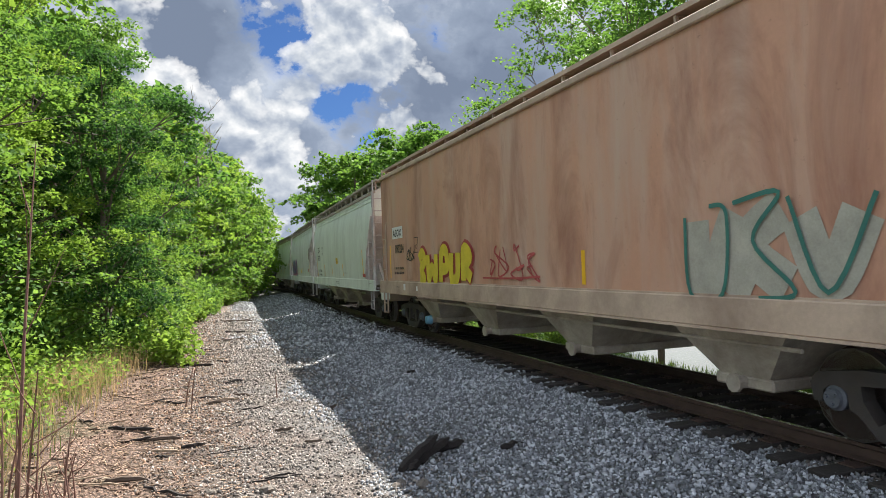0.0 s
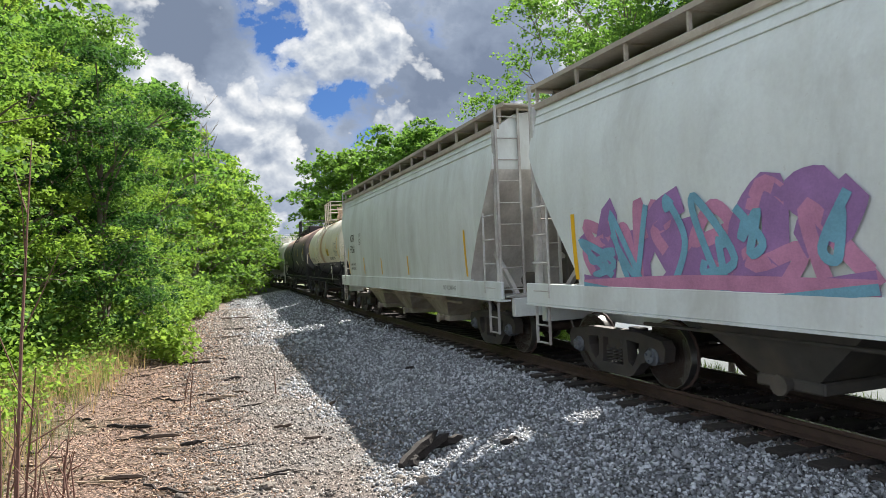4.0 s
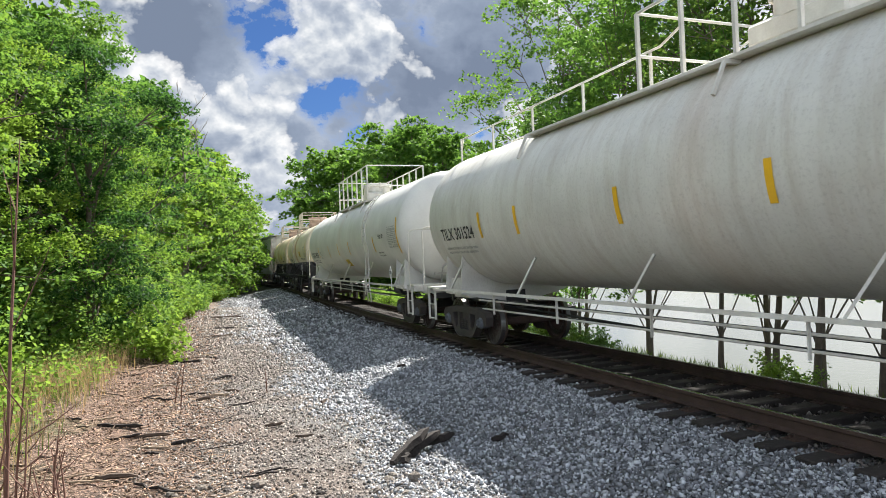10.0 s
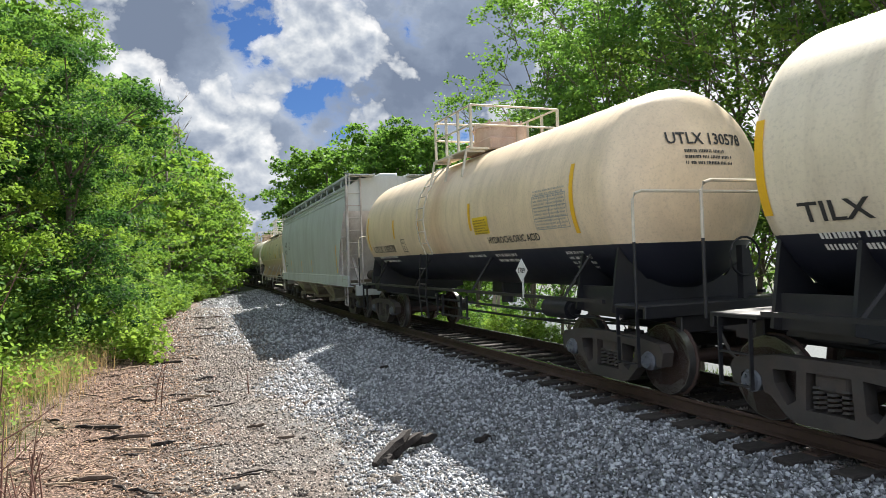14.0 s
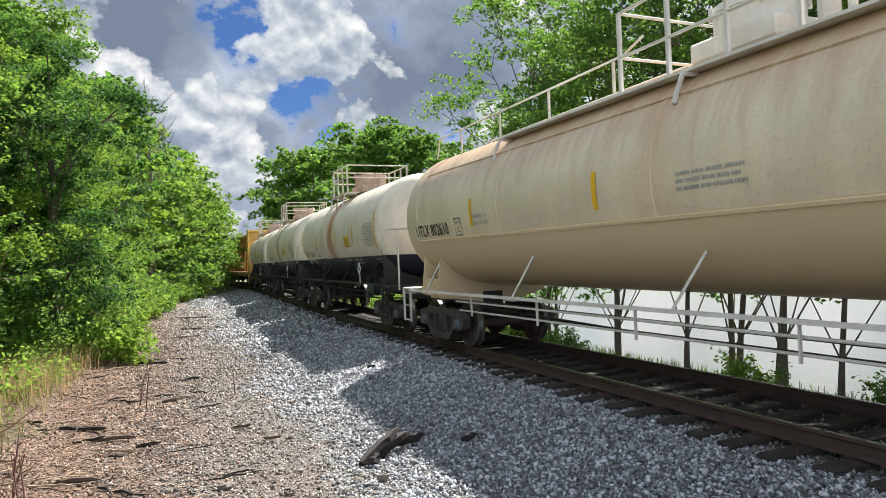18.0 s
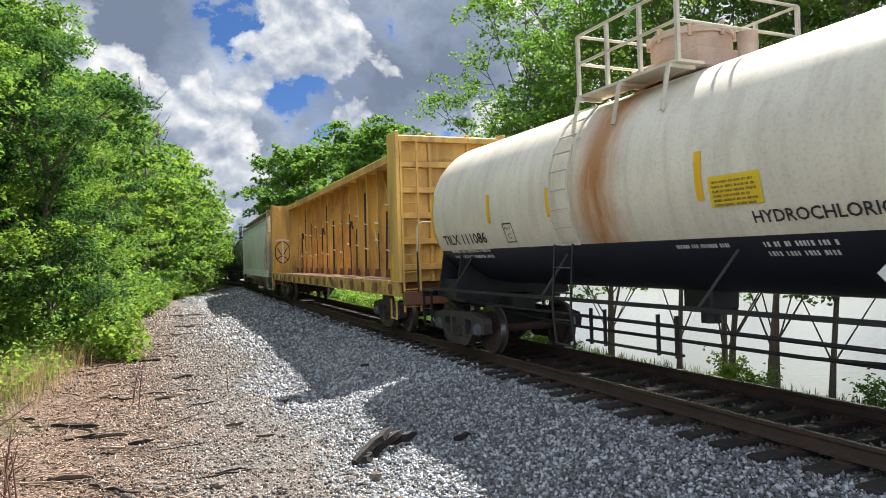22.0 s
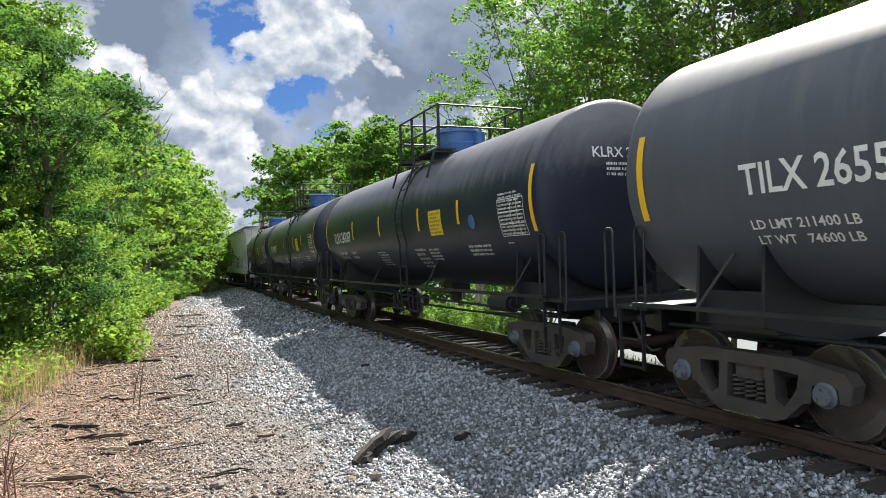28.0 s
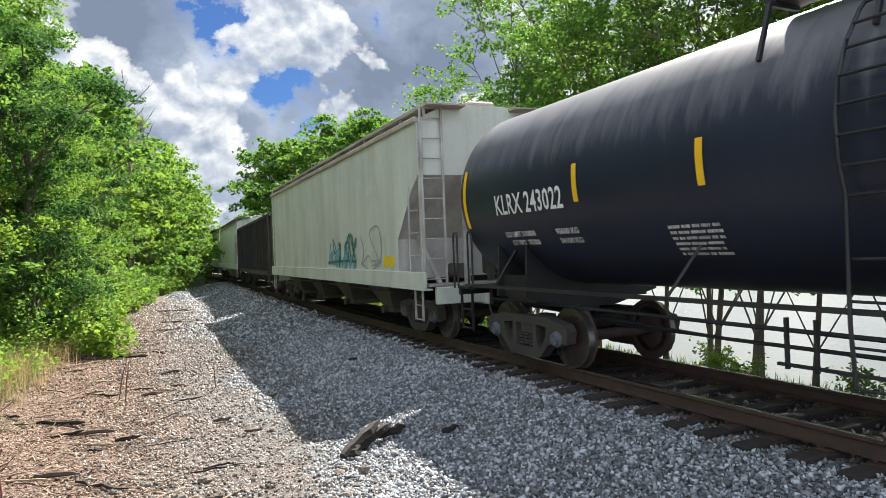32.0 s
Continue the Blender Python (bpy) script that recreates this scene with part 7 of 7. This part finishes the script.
def build_woods():
    rng = random.Random(21)
    near_a = tree_meshes(3, 10, 3.0, 25000, 0.105, LEAVES["bright"], 0.06, 15)
    near_b = tree_meshes(4, 10, 2.7, 25000, 0.105, LEAVES["mid"], 0.10, 15)
    near_c = tree_meshes(5, 10, 3.3, 24000, 0.108, LEAVES["bright"], 0.03, 14)
    far_a = tree_meshes(6, 10, 3.0, 4600, 0.27, LEAVES["bright"], 0.05, 15)
    far_b = tree_meshes(7, 10, 2.8, 4600, 0.27, LEAVES["mid"], 0.05, 15)
    big = tree_meshes(8, 17.0, 5.4, 12000, 0.42, LEAVES["mid"], 0.08, 22)
    airy = tree_meshes(9, 15.0, 3.2, 8200, 0.165, LEAVES["airy"], 0.25, 20, 0.32, 0.11)
    bank = tree_meshes(19, 15.0, 3.3, 15000, 0.16, LEAVES["mid"], 0.24, 22, 0.34, 0.08)
    dark = tree_meshes(14, 10, 3.0, 26000, 0.115, LEAVES["deep"], 0.08, 16)
    lab = "leafy broadleaf tree at the edge of the wood"
    wood = "trees of the wood"
    i = 0
    s = 9.0
    while s < 60:
        first = float(np.interp(s, (9, 30, 60), (12.2, 11.0, 9.2)))
        for row in range(2 if s > 30 else 3):
            u = first + row * 3.3 + rng.uniform(-0.5, 0.7)
            sj = s + rng.uniform(-1.0, 1.0)
            p = beside(sj, u)
            h = wood_height(sj, u) * rng.uniform(0.70, 0.90) + 0.5
            k = (near_a, near_b, near_c)[(i + row) % 3] if (row == 0 and s < 36) else (far_a, far_b)[(i + row) % 2]
            plant(k, p.x, p.y, lab, h / 10.0, rng.uniform(0, 6.28), group=wood)
        s += 2.7 if s < 36 else 3.6
        i += 1
    for x, y, h in ((-9.2, 17.0, 7.5), (-11.6, 18.5, 7.6)):
        plant(dark, x, y, "deep green maple in the front of the wood", h / 10.0, rng.uniform(0, 6.28), group=wood)
    # younger growth closing in on the line where it bends away
    for s, u, h in ((44, 8.0, 8.5), (50, 7.4, 9.5), (56, 6.8, 10.5), (61, 6.2, 11.0), (66, 5.4, 11.0), (70, 4.8, 10.5), (74, 4.4, 10.0), (79, 4.4, 10.0), (84, 4.6, 10.5), (64, 8.5, 13), (70, 7.8, 13.5), (77, 7.5, 13), (85, 8, 13), (58, 5.2, 8), (62, 4.5, 8), (66, 4.2, 8.5), (70, 4.0, 8.5)):
        p = beside(s, u)
        plant((far_a, far_b)[int(s) % 2], p.x, p.y, "young tree crowding the track at the bend", h / 10.0 * 0.95, rng.uniform(0, 6.28), group=wood)
    for s in range(92, 190, 13):
        for row in range(1):
            p = beside(s, 7 + row * 6)
            plant((far_a, far_b)[row], p.x, p.y, "tree in the wood beside the track", 1.2, rng.uniform(0, 6.28), group=wood)
    # beyond the track: dark group at the bend, airy trees on the river bank
    for x, y, h in ((-16.5, 86, 17), (-13, 84, 19), (-8.5, 80, 21), (-4.5, 78, 21.5), (-1, 76, 20), (4.0, 68, 14), (-19, 100, 15), (-10, 96, 20), (-2, 92, 20), (6, 84, 15), (8, 58, 9)):
        plant(big, x, y, "tall dark green tree beyond the bend", h / 17.0, rng.uniform(0, 6.28), group="trees beyond the track")
    for s, u, h in ((3, -7.2, 14), (6.5, -6.4, 15), (9, -8.4, 15), (11, -6.2, 14), (13.5, -7.6, 15), (15.5, -9.4, 16), (18, -7.0, 14), (20.5, -8.8, 13), (23, -7.4, 10.5), (1, -10, 16), (7, -11, 16), (24.5, -6.9, 15.5), (26.0, -9.5, 14)):
        p = beside(s, u)
        plant(bank if 15 < s < 30 else airy, p.x, p.y, "slender tree with an airy crown on the river bank", h / 15.0, rng.uniform(0, 6.28), group="trees on the river bank")
    # undergrowth
    bush_a = bush_meshes(31, 1.0, 1050, 0.125, LEAVES["shrub"])
    bush_b = bush_meshes(32, 1.0, 1050, 0.125, LEAVES["bright"])
    shrub = bush_meshes(33, 2.1, 4000, 0.105, LEAVES["shrub"])
    for i in range(17):
        sv = 9.0 + 0.95 * i
        p = beside(sv, float(np.interp(sv, (9, 17, 25), (11.4, 10.5, 9.0))) + rng.uniform(-0.2, 1.2))
        plant(shrub, p.x, p.y, "tall leafy shrub before the trees", rng.uniform(0.75, 1.25), rng.uniform(0, 6.28), "shrub", "shrub", "shrubs at the foot of the wood")
    p = beside(17.6, 7.5)
    plant(bush_a, p.x, p.y, "leafy green bush on the brown ground", 1.0, 0.4, "bush", "bush")
    p = beside(18.3, 8.0)
    plant(bush_b, p.x, p.y, "leafy green bush on the brown ground", 0.85, 1.4, "bush", "bush")
    s = 9.5
    while s < 62:
        e = float(np.interp(s, (9, 17, 25, 50, 62), (10.9, 9.9, 8.2, 6.4, 5.0)))
        for k in range(2):
            p = beside(s + rng.uniform(-0.4, 0.4), e + 0.2 + 1.1 * k + rng.uniform(-0.3, 0.4))
            plant((bush_a, bush_b)[rng.randint(0, 1)], p.x, p.y, "bush at the foot of the wood", rng.uniform(0.7, 1.2) * (1 + 0.6 * k), rng.uniform(0, 6.28), "bush", "bush", "undergrowth bushes")
        s += 1.35
    for s, u, h in ((4.0, -5.6, 0.45), (6.6, -6.2, 0.5), (9.0, -7.0, 0.6), (10.8, -5.6, 0.55), (12.2, -6.2, 0.7), (2.6, -5.8, 0.6)):
        p = beside(s, u)
        plant((bush_a, bush_b)[int(s) % 2], p.x, p.y, "low bush on the river bank", h, rng.uniform(0, 6.28), "bush", "bush", "bank bushes")
    for s, u, h in ((4.6, -6.6, 12), (7.8, -7.4, 13), (10.0, -6.9, 12), (12.4, -8.0, 14), (14.6, -6.8, 13), (5.6, -9.0, 14)):
        p = beside(s, u)
        plant(airy, p.x, p.y, "slender tree with an airy crown on the river bank", h / 15.0, rng.uniform(0, 6.28), group="trees on the river bank")
    s = 19.0
    while s < 70:
        p = beside(s, -5.4 - rng.uniform(0, 1.8))
        plant((bush_a, bush_b)[rng.randint(0, 1)], p.x, p.y, "bush on the bank beyond the track", rng.uniform(0.6, 1.1), rng.uniform(0, 6.28), "bush", "bush", "bank bushes")
        s += 1.3


def blades(name, places, length, width, mats, rng, lean=0.35, bend=0.35):
    """Grass blades or thin stalks, each a bent strip of two quads."""
    k = len(places)
    a = rng.uniform(0, 6.28, k)
    ln = length * rng.uniform(0.5, 1.25, k)
    out = np.stack([np.cos(a), np.sin(a), np.zeros(k)], -1)
    side = np.stack([-np.sin(a), np.cos(a), np.zeros(k)], -1) * width
    up = np.array([0, 0, 1.0])
    l1 = rng.uniform(0, lean, k)[:, None]
    p0 = places
    p1 = p0 + (up + out * l1) * ln[:, None] * 0.55
    p2 = p1 + (up * 0.8 + out * (l1 + bend)) * ln[:, None] * 0.45
    v = np.stack([p0 - side, p0 + side, p1 - side * 0.8, p1 + side * 0.8, p2 - side * 0.1, p2 + side * 0.1], 1)
    f = np.array([(0, 1, 3, 2), (2, 3, 5, 4)])
    faces = (f[None] + (np.arange(k) * 6)[:, None, None]).reshape(-1, 4)
    return soup(name, v.reshape(-1, 3), faces, mats, 4)


def build_grass():
    rng = np.random.RandomState(40)
    green = leaf_material("grass_green", (0.12, 0.18, 0.035), (0.30, 0.40, 0.06))
    straw = leaf_material("grass_straw", (0.34, 0.27, 0.15), (0.40, 0.32, 0.16))
    for name, mat, k, s0, s1, u0, u1, ln, w, lab in (("grass", green, 15000, 3.5, 24.0, 8.4, 11.5, 0.26, 0.005, "tall green grass and weeds at the edge of the wood"),
                                                     ("dry_grass", straw, 17000, 5.0, 20.0, 7.8, 10.0, 0.50, 0.0035, "dry straw-coloured grass"),
                                                     ("bank_grass", green, 9000, 2.0, 60.0, -8.0, -3.8, 0.3, 0.010, "green grass on the bank beyond the track")):
        x, y, u, s = scatter(rng, k, s0, s1, u0, u1, 1.2)
        thick = fbm(x, y, 9, 0.8) + 0.5
        edge = np.interp(s, (3, 10, 17, 25), (8.9, 8.9, 8.3, 7.6)) if u0 > 0 else np.full(k, -99.0)
        keep = (rng.rand(k) < thick * 1.5) & (u > edge + rng.uniform(-0.5, 0.5, k))
        x, y, u = x[keep], y[keep], u[keep]
        me = blades(name, np.stack([x, y, ground_z(x, y, u)], -1), ln, w, [mat], rng)
        tagged(new(name, me), lab, "grass", kind="stuff")
    x, y, u, s = scatter(rng, 2600, 3.6, 24.0, 8.3, 11.0, 1.2)
    keep = u > np.interp(s, (3, 10, 17, 25), (9.0, 9.0, 8.4, 7.8)) + rng.uniform(-0.4, 0.6, len(u))
    x, y, u = x[keep], y[keep], u[keep]
    h = rng.uniform(0.15, 0.75, len(x))
    base = np.stack([x, y, ground_z(x, y, u)], -1)
    pos = np.repeat(base, 9, 0)
    pos[:, 2] += np.repeat(h, 9) * rng.uniform(0.25, 1.0, len(pos))
    pos[:, :2] += rng.normal(size=(len(pos), 2)) * 0.07
    tagged(new("weeds", leaf_soup("weeds", pos, 0.085, [LEAVES["shrub"]], rng)), "broad-leaved green weeds at the edge of the wood", "weeds", kind="stuff")
    # bare reddish stalks standing close to the camera
    twig = material("dry_stalk", (0.15, 0.075, 0.055), 0.85, var=0.3)
    q = random.Random(12)
    for i, (sv, uv, h) in enumerate(((6.1, 8.15, 3.3), (5.6, 8.0, 1.6), (5.2, 8.3, 1.1), (5.9, 8.2, 1.2), (5.4, 7.7, 0.9), (6.3, 7.9, 0.8), (6.8, 8.3, 1.0), (5.0, 7.6, 0.7), (7.2, 8.0, 0.8), (6.0, 8.6, 1.3), (5.3, 7.9, 1.0), (5.8, 7.7, 0.9), (6.4, 8.3, 1.1), (6.6, 7.8, 0.7), (4.8, 8.0, 0.8), (7.6, 8.3, 0.9), (7.0, 8.7, 1.2), (5.1, 7.9, 0.6), (12.0, 6.9, 0.7), (12.2, 7.0, 0.8), (13.0, 5.4, 0.5))):
        p = beside(sv, uv)
        base = Vector((0, 0, -0.03))
        ob = thing("dry_weed", "bare reddish dry weed stalk", "weed", "dry weeds")
        ob.matrix_basis = Matrix.Translation((p.x, p.y, ground_at(p.x, p.y)))
        lean = Vector((q.uniform(-0.25, 0.25), q.uniform(-0.2, 0.2), 0))
        tip = base + Vector((0, 0, h)) + lean * h
        mid = base + Vector((0, 0, h * 0.5)) + lean * h * 0.3
        part("stalk", Geo().tube([base, mid, tip], [0.011 * max(1.0, h * 0.45), 0.009 * max(1.0, h * 0.45), 0.004], 5), twig, ob)
        for k in range(5 if h > 0.75 else 3):
            t = 0.25 + 0.14 * k
            b = base + (tip - base) * t
            e = b + Vector((q.uniform(-0.35, 0.35), q.uniform(-0.3, 0.3), q.uniform(0.25, 0.5))) * h * 0.55
            part("twig", Geo().tube([b, (b + e) / 2 + Vector((0, 0, -0.02)), e], [0.006, 0.005, 0.002], 4), twig, ob)


def dead_tree(x, y, h, seed, label):
    """A bare dead top with forked branches."""
    q = random.Random(seed)
    ob = thing("dead_tree", label, "tree")
    ob.matrix_basis = Matrix.Translation((x, y, ground_at(x, y) - 0.2))
    pts = [(0.02 * h * math.sin(t * 4), 0.01 * h * t, h * t) for t in np.linspace(0, 1, 7)]
    part("trunk", Geo().tube(pts, [0.011 * h * (1 - 0.9 * t) + 0.008 for t in np.linspace(0, 1, 7)], 6), dead_wood, ob)
    for k in range(11):
        t = 0.55 + 0.4 * k / 10
        a = q.uniform(0, 6.28)
        ln = h * q.uniform(0.08, 0.2)
        b = Vector((0, 0, h * t))
        e = b + Vector((math.cos(a) * ln * 0.7, math.sin(a) * ln * 0.7, ln * 0.8))
        g = Geo().tube([b, (b + e) / 2 + Vector((0, 0, -0.04 * ln)), e], [0.035, 0.025, 0.008], 5)
        for j in range(3):
            c = b + (e - b) * (0.4 + 0.2 * j)
            g.tube([c, c + Vector((q.uniform(-0.4, 0.4), q.uniform(-0.4, 0.4), 0.5)) * ln * 0.5], [0.014, 0.005], 4)
        part("branch", g, dead_wood, ob)


def bush_meshes(seed, height, leaves, size, mat):
    rng = np.random.RandomState(seed)
    stems = Geo()
    tips = []
    for k in range(11):
        a, w = k * 2.4, rng.uniform(0.2, 0.75) * height
        tip = np.array([w * math.cos(a), w * math.sin(a), height * rng.uniform(0.45, 1.15)])
        stems.tube([(0.08 * math.cos(a), 0.08 * math.sin(a), -0.1), tip * (0.45, 0.45, 0.6), tip], [0.018, 0.012, 0.005], 4)
        tips.append(tip)
        tips.append(tip * (0.8, 0.8, 0.55))
    tips = np.array(tips)
    pick = rng.randint(0, len(tips), leaves)
    tuft = rng.normal(size=(len(tips), 12, 3)) * height * 0.16
    pos = tips[pick] + tuft[pick, rng.randint(0, 12, leaves)] + rng.normal(size=(leaves, 3)) * height * 0.055
    pos[:, 2] = np.abs(pos[:, 2])
    return stems.mesh("stem", bark), leaf_soup("foliage", pos, size, [mat], rng)


build_woods()
build_grass()
for s, u, h, k in ((44.0, 8.2, 12.8, 1), (52.0, 7.6, 13.2, 2), (33.0, -9.0, 10.5, 3), (34.5, -9.4, 10.0, 4)):
    at_ = beside(s, u)
    dead_tree(at_.x, at_.y, h, k, "bare dead tree among the leafy ones")


# ---- what moves ----
def car_pose(s, half):
    """Pose of a car whose middle is s metres along the line; x points the way it rolls."""
    b = half - 2.25
    fx, fy, _ = line_at(s - b)
    rx, ry, _ = line_at(s + b)
    yaw = math.atan2(fy - ry, fx - rx)
    m = Matrix.Translation(((fx + rx) / 2, (fy + ry) / 2, HALF_GAUGE * CANT)) @ Matrix.Rotation(yaw, 4, "Z") @ Matrix.Rotation(CANT, 4, "X")
    return m


def motions():
    where = {}
    for car, q, half in TRAIN:
        rows = []
        for k in range(65):
            t = k * 0.5
            rows.append((t, car_pose(q - run(t), half)))
        walk(car, rows)
        where[car] = q
    for w, x, truck_x, car in ROLLING:
        mid = where[car] - truck_x - x
        # turns while the wheel is between the far bend and the edge of the view
        turn = lambda tt: math.degrees((min(max(run(tt) - (mid - 36.0), 0.0), 36.0)) / 0.457)
        ts = [0.0]
        t = 1 / 30
        while t < 32.0:
            if -0.4 < run(t) - (mid - 36.0) < 36.4:
                ts.append(round(t * 30) / 30)
            t += 1 / 30
        ts.append(32.0)
        rows = []
        for tt in ts:
            rows.append((tt, pose(x, 0, 0.457, 0, 0, 0) @ Matrix.Rotation(radians(turn(tt)), 4, "Y")))
        walk(w, rows)


motions()
